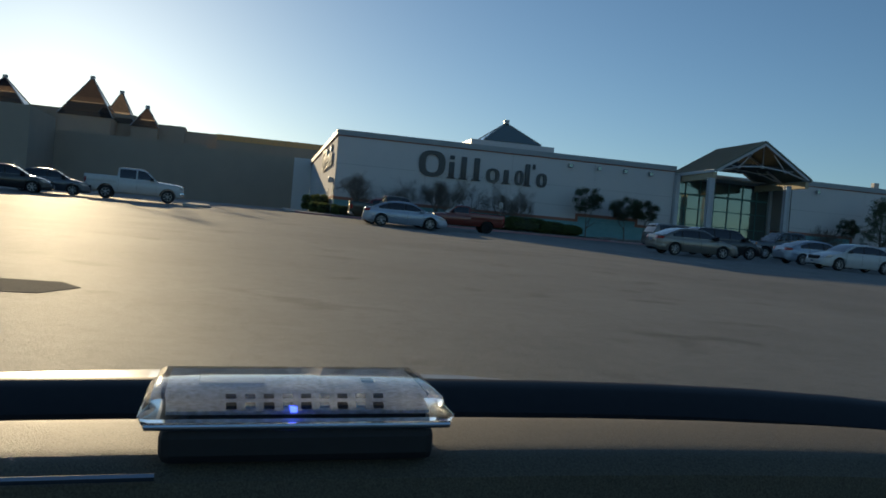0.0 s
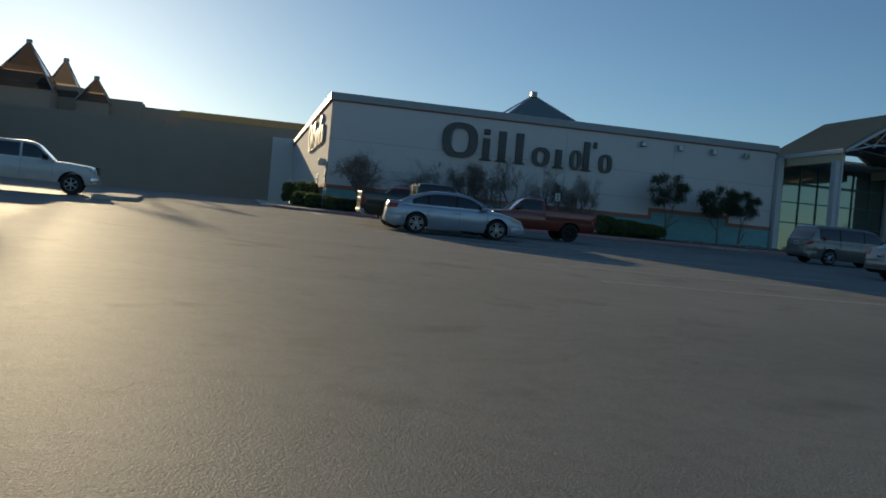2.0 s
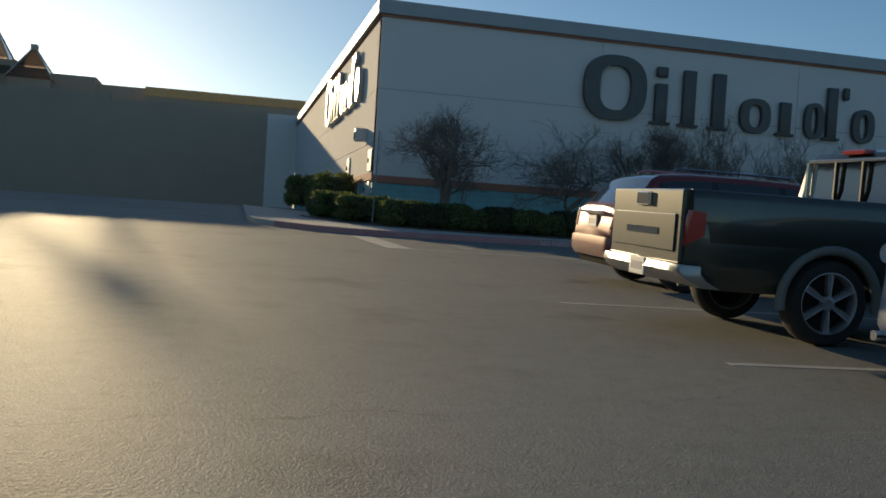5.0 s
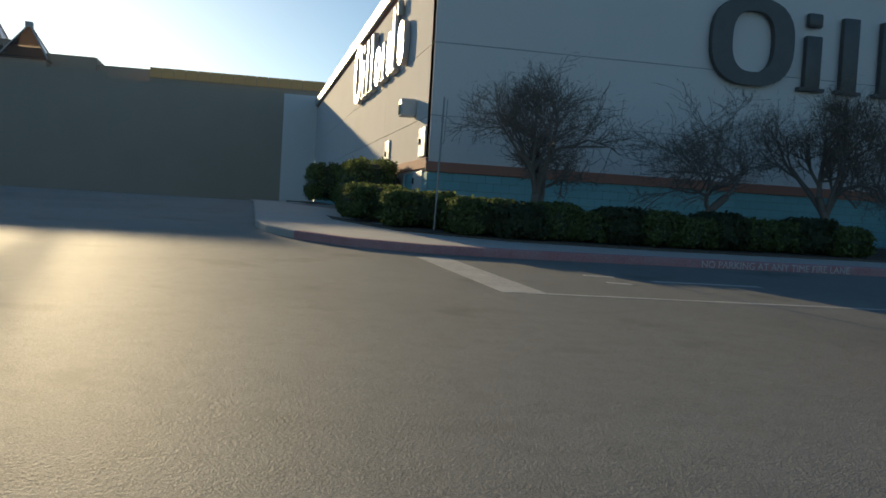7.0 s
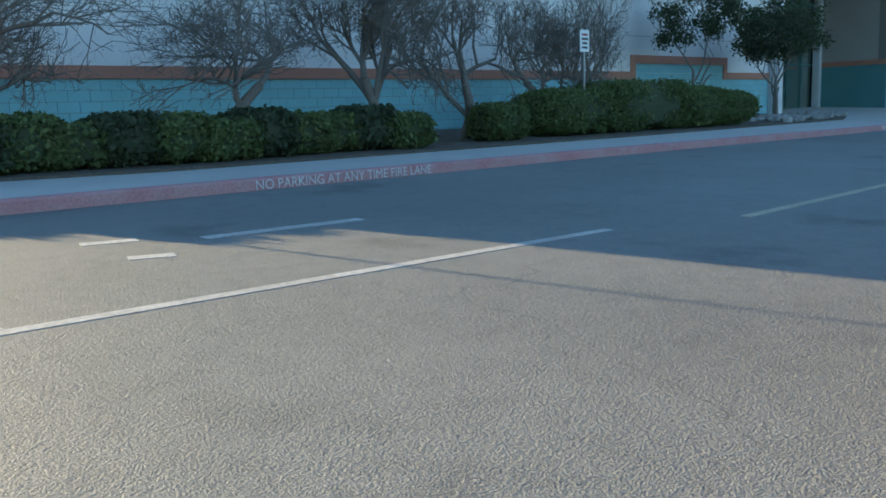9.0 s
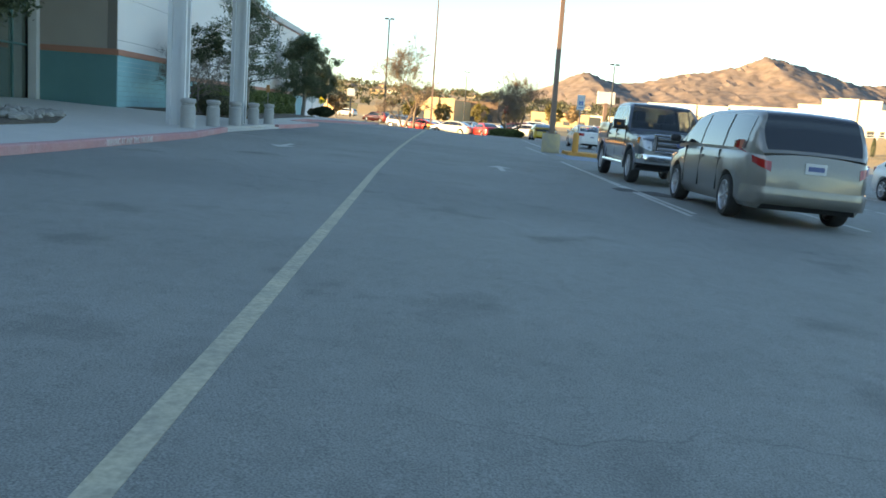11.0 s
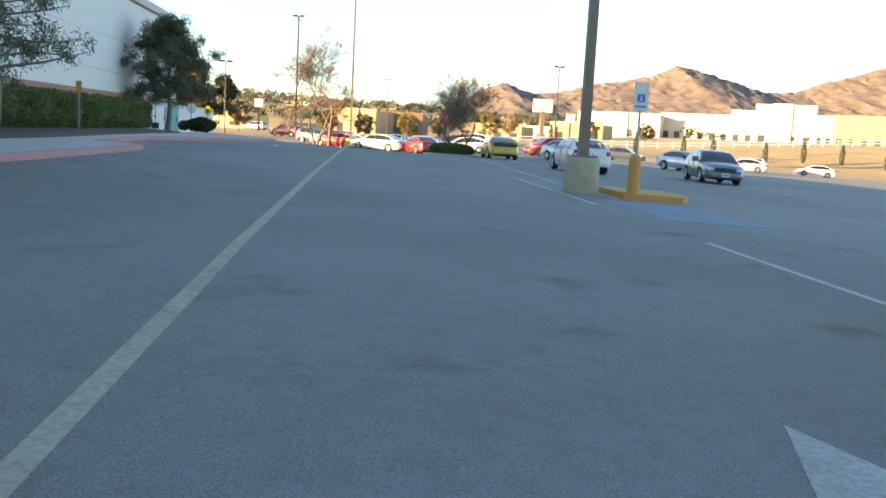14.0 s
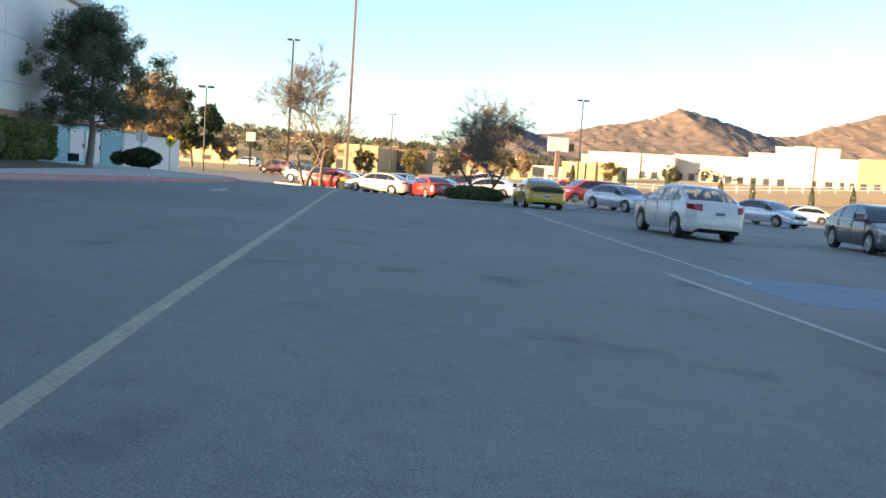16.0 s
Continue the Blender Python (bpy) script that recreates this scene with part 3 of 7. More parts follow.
structure("kerb_nose", strip(EDGE[:5], 0.16, -0.2, 0.14), concrete, "pale concrete kerb round the planted nose", "kerb")
structure("kerb_red", strip(EDGE[4:13], 0.16, -0.2, 0.14), red_kerb, "faded red fire lane kerb with white writing", "kerb")
structure("kerb_entrance", strip(EDGE[12:14], 0.16, -0.2, 0.06), concrete, "low concrete kerb at the entrance ramp", "kerb")
structure("kerb_red_2", strip(EDGE[13:], 0.16, -0.2, 0.14), red_kerb, "faded red kerb past the entrance", "kerb")
inner = offset_line(EDGE, 0.162)
bm = bmesh.new()
prism(bm, inner + [(89.0, -3.6), (89.0, 0.35), (42.9, 0.35), (42.9, 3.5), (30.3, 3.5), (30.3, 0.35), (0.35, 0.35), (0.35, 36.8)], lambda x, y: ground_z(x, y) - 0.3, lambda x, y: ground_z(x, y) + 0.13)
structure("pavement", bm, concrete, "pale concrete sidewalk along the store", "pavement")
BEDS = (((-2.2, -0.3), (-2.0, 30.0), (-0.05, 30.0), (-0.05, -0.05), (29.6, -0.05), (29.6, -3.4), (25.5, -4.9), (14.0, -5.35), (3.0, -5.5), (0.6, -5.1), (-1.2, -3.6)),
        ((43.4, -0.05), (71.0, -0.05), (71.0, -3.9), (60.0, -4.2), (52.0, -4.6), (44.0, -4.6)))
for bed in BEDS:
    bm = bmesh.new()
    prism(bm, bed, lambda x, y: ground_z(x, y) + 0.0, lambda x, y: ground_z(x, y) + 0.165)
    structure("planting_bed", bm, soil, "brown mulch planting bed against the wall", "ground")


# ---- road markings ----
def marking(name, bm, label, mat=None):
    return structure(name, bm, mat or white_line, label, "road marking")


def paint_poly(bm, pts, lift=0.003):
    vs = [bm.verts.new((x, y, ground_z(x, y) + lift)) for x, y in pts]
    lo = [bm.verts.new((x, y, ground_z(x, y) - 0.01)) for x, y in pts]
    bm.faces.new(vs)
    for k in range(len(pts)):
        bm.faces.new((lo[k], lo[(k + 1) % len(pts)], vs[(k + 1) % len(pts)], vs[k]))


def paint_line(bm, a, b, w=0.1):
    d = (Vector(b) - Vector(a)).normalized() * w / 2
    n = Vector((-d.y, d.x))
    a, b = Vector(a), Vector(b)
    count = max(1, int((b - a).length / 3)) if b.x > 66 else 1
    for k in range(count):
        u, v = a.lerp(b, k / count), a.lerp(b, (k + 1) / count)
        paint_poly(bm, [tuple(u + n), tuple(v + n), tuple(v - n), tuple(u - n)], 0.003 if b.x < 66 else 0.012)


LANE = ((5.0, -12.3), (15.0, -12.1), (24.0, -11.9), (34.0, -11.79), (46.0, -11.77), (62.0, -11.83), (80.0, -11.9), (103.5, -11.95))
bm = bmesh.new()
for a, b in zip(LANE, LANE[1:]):
    paint_line(bm, a, b, 0.11)
marking("lane_line", bm, "long faded cream yellow lane line along the drive", cream_line)
bm = bmesh.new()
paint_line(bm, (20.0, -17.0), (37.0, -17.25), 0.1)
paint_line(bm, (43.0, -17.4), (52.0, -17.4), 0.1)
paint_line(bm, (51.5, -18.4), (72.0, -19.0), 0.1)
marking("stall_end_line", bm, "white line along the ends of the stalls")
bm = bmesh.new()
for y in (-19.4, -22.7, -26.1, -29.3):
    paint_line(bm, (-0.9, y), (4.6, y - 0.35), 0.1)
    paint_line(bm, (4.9, y), (10.4, y - 0.35), 0.1)
for y in (-33.0, -36.5, -40.0):
    paint_line(bm, (1.0, y), (10.4, y - 0.6), 0.1)
for y in (-17.1, -19.9, -22.8, -25.7, -28.6):
    paint_line(bm, (20.5, y - 0.1), (26.2, y - 0.1), 0.1)
    paint_line(bm, (26.6, y - 0.1), (33.0, y - 0.1), 0.1)
marking("stall_lines", bm, "thin worn white parking stall lines")
bm = bmesh.new()
paint_line(bm, (-1.4, -7.7), (-1.2, -11.6), 0.5)
paint_line(bm, (-1.2, -11.6), (3.6, -11.85), 0.1)
for k, (x0, x1) in enumerate(((0.3, 0.7), (1.1, 2.6), (0.3, 0.6))):
    paint_line(bm, (x0, -9.4 - 0.4 * k), (x1, -9.5 - 0.4 * k), 0.14)
marking("stop_bar", bm, "pale stop bar and worn letters before the kerb")


def arrow(bm, x, y, way):
    w = way
    paint_poly(bm, [(x - w * 0.9, y - 0.07), (x + w * 0.3, y - 0.07), (x + w * 0.3, y + 0.07), (x - w * 0.9, y + 0.07)])
    paint_poly(bm, [(x + w * 0.3, y - 0.3), (x + w * 1.1, y), (x + w * 0.3, y + 0.3)])


for x, y, w in ((28.9, -9.2, -1.1), (28.3, -14.6, 1.1), (66.0, -9.0, -1.1)):
    bm = bmesh.new()
    arrow(bm, x, y, w)
    marking("road_arrow", bm, "worn white direction arrow on the drive")
blue_paint = material("blue_stall_paint", (0.17, 0.29, 0.41), 0.8, second=(0.17, 0.18, 0.185), scale=3.2, amount=1.0, grain=0.2)
bm = bmesh.new()
paint_poly(bm, [(40.2, -17.9), (44.9, -18.0), (44.6, -19.9), (40.4, -19.9)])
paint_poly(bm, [(49.6, -18.2), (52.6, -18.1), (52.6, -21.4), (50.0, -21.4)])
marking("blue_stall_mark", bm, "worn blue painted patch of the disabled stall", blue_paint)
bm = bmesh.new()
paint_line(bm, (46.8, -18.3), (46.6, -19.3), 0.1)
paint_line(bm, (45.6, -18.6), (48.2, -18.6), 0.09)
marking("stall_symbol", bm, "white strokes on the blue stall patch")

# ---- parked vehicles ----
tyre_rubber = material("tyre_rubber", (0.02, 0.02, 0.02), 0.85, second=(0.035, 0.033, 0.03), scale=8, amount=1, grain=0.15)
alloy = material("alloy_rim", (0.68, 0.68, 0.69), 0.38, 0.75, second=(0.42, 0.42, 0.42), scale=10, amount=1, grain=0.05)
chrome = material("chrome", (0.75, 0.75, 0.76), 0.12, 1.0, grain=0.03)
satin = material("satin_steel", (0.38, 0.39, 0.40), 0.32, 0.8, second=(0.30, 0.31, 0.32), scale=4, amount=1, grain=0.05)
black_trim = material("black_trim", (0.018, 0.018, 0.02), 0.55, grain=0.1)
underbody = material("underbody", (0.012, 0.012, 0.012), 0.9, grain=0.1)
car_glass = material("car_glass", (0.012, 0.015, 0.017), 0.05, 0.0, coat=1.0)
truck_glass = material("tinted_truck_glass", (0.42, 0.47, 0.47), 0.01, 0.0, transmission=1.0)
clear_glass = material("clear_car_glass", (0.80, 0.86, 0.84), 0.01, 0.0, transmission=1.0)
seat_cloth = material("seat_cloth", (0.06, 0.058, 0.055), 0.9, second=(0.045, 0.043, 0.04), scale=12, amount=1, grain=0.15)
red_lamp = material("red_tail_lamp", (0.38, 0.012, 0.012), 0.15, coat=1.0)
clear_lamp = material("clear_headlamp", (0.55, 0.55, 0.55), 0.1, 0.3, coat=1.0)
amber_lamp = material("amber_lamp", (0.55, 0.16, 0.02), 0.15, coat=1.0)
plate_white = material("plate_white", (0.6, 0.6, 0.58), 0.5, grain=0.05)
plate_blue = material("plate_ink", (0.08, 0.12, 0.25), 0.5)
PAINTS = {
    "silver": paint("paint_silver_blue", (0.43, 0.50, 0.59), 0.4),
    "green": paint("paint_dark_green", (0.035, 0.045, 0.035), 0.3),
    "red": paint("paint_dark_red", (0.20, 0.018, 0.015), 0.2),
    "brick": paint("paint_brick_red", (0.24, 0.035, 0.018), 0.1),
    "brightred": paint("paint_bright_red", (0.42, 0.015, 0.012)),
    "grey": paint("paint_dark_grey", (0.06, 0.075, 0.095), 0.35),
    "lowgrey": paint("paint_lower_grey", (0.40, 0.41, 0.42), 0.15),
    "tan": paint("paint_tan", (0.26, 0.24, 0.21), 0.5),
    "white": paint("paint_white", (0.68, 0.68, 0.66)),
    "yellow": paint("paint_yellow", (0.62, 0.36, 0.012)),
    "steel": paint("paint_steel_grey", (0.10, 0.11, 0.13), 0.5),
    "black": paint("paint_black", (0.012, 0.012, 0.014)),
    "cream": paint("paint_cream", (0.58, 0.55, 0.47)),
}


def profile_at(pts, x):
    for (x0, z0), (x1, z1) in zip(pts, pts[1:]):
        if x0 <= x <= x1:
            u = (x - x0) / (x1 - x0) if x1 > x0 else 0
            return z0 + (z1 - z0) * u
    return pts[0][1] if x < pts[0][0] else pts[-1][1]


def body_mesh(sp):
    """A car's shell below the windows, lofted from cross-sections, with open wheel arches."""
    L, Wd, top, low = sp["L"], sp["W"], sp["top"], sp["low"]
    wheels, r = sp["wheels"], sp["r"] + sp.get("gap", 0.05)
    xs = set()
    n = 34
    for k in range(n + 1):
        xs.add(round(-L / 2 + L * k / n, 3))
    for xw in wheels:
        for k in range(-6, 7):
            xs.add(round(xw + r * math.sin(k / 6 * math.pi / 2), 3))
        xs.add(round(xw - r - 0.02, 3)), xs.add(round(xw + r + 0.02, 3))
    for x, _ in top:
        xs.add(round(x, 3))
    for d in (0.02, 0.05, 0.09, 0.14, 0.2, 0.28):
        xs.add(round(L / 2 - d, 3)), xs.add(round(d - L / 2, 3))
    xs = sorted(x for x in xs if -L / 2 <= x <= L / 2)
    bm = bmesh.new()
    rings = []
    for x in xs:
        w = body_w(sp, x)
        zt = profile_at(top, x)
        zb = profile_at(low, x)
        arch = 0.0
        for xw in wheels:
            d = abs(x - xw)
            if d < r:
                arch = max(arch, sp["r"] + math.sqrt(max(r * r - d * d, 0)))
        lo = max(zb, arch)
        belt = min(sp["belt"], zt - 0.03)
        shoulder = sp.get("shoulder", 0.86)
        mid = max(lo + 0.02, zb + (belt - zb) * 0.55)
        z1 = max(lo + 0.01, zb + 0.12)
        zs = [(0.0, lo), (w * 0.88, lo), (w * 0.975, z1), (w, max(mid, z1 + 0.01)), (w * 0.985, max(belt - 0.06, mid + 0.015)), (w * 0.955, max(belt, mid + 0.03)),
              (w * shoulder, max(zt - 0.012, mid + 0.04)), (w * 0.45, max(zt + sp.get("crown", 0.02), mid + 0.045)), (0.0, max(zt + sp.get("crown", 0.02) + 0.01, mid + 0.05))]
        ring = [bm.verts.new((x, y, z)) for y, z in zs] + [bm.verts.new((x, -y, z)) for y, z in zs[-2:0:-1]]
        rings.append(ring)
    m = len(rings[0])
    for a, b in zip(rings, rings[1:]):
        for k in range(m):
            f = bm.faces.new((a[k], a[(k + 1) % m], b[(k + 1) % m], b[k]))
            if k in (0, m - 1):
                f.material_index = 1
    for ring in (rings[0], rings[-1]):
        bm.faces.new(ring)
    return bm


def body_w(sp, x):
    """Half width of the shell at x, rounded towards the ends."""
    u = abs(x) / (sp["L"] / 2)
    w = sp["W"] / 2 * (1 - sp.get("taper", 0.08) * u ** 5)
    reach, cut = sp.get("corner", (0.42, 0.2))
    d = sp["L"] / 2 - abs(x)
    if d < reach:
        w *= 1 - cut * (1 - d / reach) ** 2
    return w


def end_x(sp, e, z):
    """Where the front (e = 1) or rear (e = -1) face of the shell stands at height z."""
    x = e * sp["L"] / 2
    while profile_at(sp["top"], x) < z and abs(x) > sp["L"] / 2 - 0.7:
        x -= e * 0.01
    while profile_at(sp["low"], x) > z and abs(x) > sp["L"] / 2 - 0.3:
        x -= e * 0.01
    return x


def wrap(sp, e, y0, back, z0, z1, out=0.012, thick=0.04, z0b=None, z1b=None, side=1, full=False, swell=0.0):
    """A patch that follows the end of the shell: across its face from y0 and round the corner along the side."""
    z0b, z1b = (z0 if z0b is None else z0b), (z1 if z1b is None else z1b)
    wc = body_w(sp, e * sp["L"] / 2)
    plan = []
    for k in range(6):
        plan.append(("cap", y0 + (wc - 0.02 - y0) * k / 5))
    for k in range(1, 9):
        plan.append(("side", back * (k / 8) ** 1.2))
    span = (wc - y0) + back
    def column(kind, v, s):
        t = (v - y0) / span if kind == "cap" else (wc - y0 + v) / span
        lo, hi = z0 + (z0b - z0) * t, z1 + (z1b - z1) * t
        outer, inner = [], []
        for q in range(4):
            z = lo + (hi - lo) * q / 3
            o = out + swell * math.sin(math.pi * q / 3)
            ex = end_x(sp, e, z)
            if kind == "cap":
                yy = s * v
                outer.append((ex + e * o, yy, z)), inner.append((ex - e * thick, yy, z))
            else:
                x = ex - e * v
                w = body_w(sp, x) * 0.985
                mixin = min(1.0, v / 0.12)
                outer.append((x + e * o * (1 - mixin), s * (w + o * (0.5 + 0.5 * mixin)), z)), inner.append((x - e * thick * (1 - mixin), s * (w - thick * mixin - 0.01), z))
        return outer, inner
    cols = [column(kind, v, side) for kind, v in plan]
    if full:
        cols = [column(kind, v, -side) for kind, v in plan[::-1]] + cols[1 if y0 < 0.001 else 0:]
    bm = bmesh.new()
    g = [[[bm.verts.new(c) for c in col[i]] for col in cols] for i in (0, 1)]
    m = len(cols)
    for i in (0, 1):
        for a, b in zip(g[i], g[i][1:]):
            for q in range(3):
                bm.faces.new((a[q], b[q], b[q + 1], a[q + 1]))
    for k in range(m - 1):
        for q in (0, 3):
            bm.faces.new((g[0][k][q], g[0][k + 1][q], g[1][k + 1][q], g[1][k][q]))
    for k in (0, m - 1):
        for q in range(3):
            bm.faces.new((g[0][k][q], g[0][k][q + 1], g[1][k][q + 1], g[1][k][q]))
    bmesh.ops.recalc_face_normals(bm, faces=bm.faces)
    return bm


def catmull(pts, steps):
    out = []
    for i in range(len(pts) - 1):
        p0, p1, p2, p3 = (Vector(pts[max(i - 1, 0)]), Vector(pts[i]), Vector(pts[i + 1]), Vector(pts[min(i + 2, len(pts) - 1)]))
        for k in range(steps):
            t = k / steps
            v = 0.5 * (2 * p1 + (p2 - p0) * t + (2 * p0 - 5 * p1 + 4 * p2 - p3) * t * t + (3 * p1 - p0 - 3 * p2 + p3) * t ** 3)
            out.append((v.x, v.y, i))
    out.append((pts[-1][0], pts[-1][1], len(pts) - 2))
    return out


def thicken(bm, t):
    """An inner skin and rims for an open sheet."""
    bm.normal_update()
    rim = [e for e in bm.edges if len(e.link_faces) == 1]
    ends_of = [(e.verts[0], e.verts[1]) for e in rim]
    faces = [list(f.verts) for f in bm.faces]
    twin = {v: bm.verts.new(v.co - v.normal * t) for v in list(bm.verts)}
    for vs in faces:
        bm.faces.new([twin[v] for v in reversed(vs)])
    for a, b in ends_of:
        bm.faces.new((a, b, twin[b], twin[a]))
    bmesh.ops.recalc_face_normals(bm, faces=bm.faces)


def greenhouse(ob, sp, far):
    """Roof, pillars and windows as one smooth surface, cut into its parts."""
    A, B, C, D = sp["cabin"]
    belt = sp["belt"]
    base = belt - 0.05
    mix2 = lambda p, q, t, up: (p[0] + (q[0] - p[0]) * t, p[1] + (q[1] - p[1]) * t + up)
    steep = abs(C[0] - D[0]) < 0.2
    pts = [D, mix2(D, C, 0.5, 0.0 if steep else 0.035), C, mix2(C, B, 0.5, 0.045), B, mix2(B, A, 0.5, 0.035), A]
    st = catmull(pts, 5)
    st = [s for k, s in enumerate(st) if k == 0 or s[0] > st[k - 1][0] + 1e-4]
    marks = sp["pillars"]
    extra = []
    for xp in marks:
        for d in (-0.045, 0.045):
            x = xp + d
            for (x0, z0, g0), (x1, z1, g1) in zip(st, st[1:]):
                if x0 + 0.01 < x < x1 - 0.01:
                    u = (x - x0) / (x1 - x0)
                    extra.append((x, z0 + (z1 - z0) * u, g0))
    st = sorted(st + extra)
    zmax = max(s[1] for s in st)
    rw = sp.get("roof_w", 0.72) / 0.95
    def wide(x, z):
        f = min(1.0, max(0.0, (z - belt) / (zmax - belt)))
        return body_w(sp, x) * 0.95 * (1 - (1 - rw) * f ** 1.3)
    rings = []
    for x, zt, g in st:
        zt = max(zt, base + 0.02)
        ze = zt - 0.04 * min(1.0, (zt - base) / 0.2)
        r1 = min(belt + 0.055, ze)
        r2 = max(r1, ze - 0.05)
        we = wide(x, ze)
        inner = max(we - 0.075, 0.1)
        half = [(wide(x, base), base), (wide(x, r1), r1), (wide(x, (r1 + r2) / 2) + 0.006, (r1 + r2) / 2), (wide(x, r2), r2), (we, ze), (inner, zt), (inner * 0.55, zt + 0.016), (0.0, zt + 0.022)]
        rings.append(([Vector((x, y, z)) for y, z in half] + [Vector((x, -y, z)) for y, z in half[-2::-1]], r2 - r1))
    last = len(pts) - 2
    groups = {}
    for i in range(len(rings) - 1):
        (a, ha), (b, hb) = rings[i], rings[i + 1]
        xm = (st[i][0] + st[i + 1][0]) / 2
        g = st[i][2]
        for k in range(14):
            kk = k if k < 7 else 13 - k
            key = "roof"
            if kk in (5, 6):
                if g >= last - 1 and i < len(rings) - 2:
                    key = "windscreen"
                elif g <= 1 and i >= (1 if not steep else 0) and sp.get("rear_glass", True):
                    key = "rear_window"
            elif kk in (1, 2) and ha > 0.025 and hb > 0.025 and marks[-1] < xm < marks[0]:
                cell = [n for n in range(len(marks) - 1) if marks[n + 1] + 0.04 < xm < marks[n] - 0.04]
                near = min(range(len(marks)), key=lambda n: abs(marks[n] - xm))
                key = ("side_window_%d_%d" % (cell[0], 0 if k < 7 else 1)) if cell else "post_%d_%d" % (near, 0 if k < 7 else 1)
            groups.setdefault(key, []).append((a[k], a[k + 1], b[k + 1], b[k]))
    pane = car_glass if far else sp.get("glass", car_glass)
    shells = {}
    for key, quads in groups.items():
        bm = bmesh.new()
        seen = {}
        def vert(p):
            q = tuple(round(c, 5) for c in p)
            if q not in seen:
                seen[q] = bm.verts.new(p)
            return seen[q]
        for q in quads:
            vs = []
            for p in q:
                v = vert(p)
                if v not in vs:
                    vs.append(v)
            if len(vs) > 2:
                try:
                    bm.faces.new(vs)
                except ValueError:
                    pass
        bmesh.ops.recalc_face_normals(bm, faces=bm.faces)
        mid = Vector((sum(s[0] for s in st) / len(st), 0, belt))
        bm.normal_update()
        if sum((f.calc_center_median() - mid).dot(f.normal) for f in bm.faces) < 0:
            bmesh.ops.reverse_faces(bm, faces=bm.faces)
            bm.normal_update()
        thicken(bm, 0.018 if key == "roof" or key.startswith("post") else 0.006)
        shells[key] = bm
    roof = part("roof", shells.pop("roof"), sp["paint"], ob, smooth=50)
    for key, bm in shells.items():
        if key.startswith("post"):
            part("pillar", bm, black_trim if len(marks) > 3 else sp["paint"], roof, smooth=50)
        else:
            part("side_window" if key.startswith("side") else key, bm, pane, roof, smooth=60)
    if not far and pane is not car_glass:
        wb = sp["W"] / 2 * 0.93
        part("cabin_floor", boxes((D[0] + 0.1, A[0] - 0.1, -wb * 0.9, wb * 0.9, belt - 0.03, belt + sp.get("crown", 0.02) + 0.05)), black_trim, ob)
        for xs in sp.get("seats", (0.05, -0.9)):
            for s in (-1, 1):
                bm = bmesh.new()
                box(bm, xs - 0.14, xs + 0.0, s * 0.38 - 0.23, s * 0.38 + 0.23, belt - 0.02, belt + 0.24, bevel=0.05)
                box(bm, xs - 0.15, xs - 0.05, s * 0.38 - 0.12, s * 0.38 + 0.12, belt + 0.22, B[1] - 0.16, bevel=0.04)
                part("seat_back", bm, seat_cloth, ob, smooth=50)
    return roof


def wheel_parts(parent, x, y, r, spokes, rim_mat, near=True, pairs=False, share=1.0):
    side = 1 if y > 0 else -1
    hub = new("wheel")
    hub.parent = parent
    hub.location = (x, y, r)
    bm = bmesh.new()
    w = 0.115
    lathe(bm, ((r * 0.72 * share, -w), (r * (0.72 * share + 0.12), -w - 0.006), (r * 0.93, -w - 0.003), (r * 0.985, -w * 0.72), (r, -w * 0.3), (r, w * 0.3), (r * 0.985, w * 0.72), (r * 0.93, w + 0.003), (r * (0.72 * share + 0.12), w + 0.006), (r * 0.72 * share, w)), 28, "y", caps=False)
    part("tyre", bm, tyre_rubber, hub, smooth=50)
    r *= share
    bm = bmesh.new()
    lathe(bm, ((r * 0.68, -w * 0.9), (r * 0.74, -w * 0.9), (r * 0.74, w * 0.95), (r * 0.70, w), (r * 0.66, w * 0.75), (r * 0.66, -w * 0.5)), 28, "y", flip=side, caps=False)
    part("rim", bm, rim_mat, hub, smooth=40)
    bm = bmesh.new()
    lathe(bm, ((r * 0.68, w * 0.1), (0.02, w * 0.12)), 20, "y", flip=side)
    part("brake_disc", bm, underbody, hub)
    bm = bmesh.new()
    if not near:
        for k in range(spokes):
            box(bm, -r * 0.07, r * 0.07, side * w * 0.55, side * w * 0.82, r * 0.1, r * 0.62, m=Matrix.Rotation(2 * math.pi * k / spokes, 4, "Y"))
    lathe(bm, ((r * 0.17, w * 0.5), (r * 0.17, w * 0.84), (r * 0.1, w * 0.9), (0.005, w * 0.9)), 16, "y", flip=side)
    if near:
        first = None
        for k in range(spokes):
            if first is None:
                sb = bmesh.new()
                if pairs:
                    for d in (-1, 1):
                        box(sb, d * r * 0.085 - r * 0.042, d * r * 0.085 + r * 0.042, side * w * 0.55, side * w * 0.84, r * 0.1, r * 0.69, bevel=0.006)
                else:
                    box(sb, -r * 0.065, r * 0.065, side * w * 0.55, side * w * 0.82, r * 0.1, r * 0.69, bevel=0.008)
                for v in sb.verts:
                    v.co.x *= 0.6 + (0.95 if pairs else 0.6) * v.co.z / (r * 0.69)
                first = part("spoke", sb, rim_mat, hub)
            else:
                again = new("spoke", first.data)
                again.parent = hub
                again.rotation_euler = (0, 2 * math.pi * k / spokes, 0)
        part("hub_cap", bm, rim_mat, hub)
        return
    part("wheel_face", bm, rim_mat, hub)


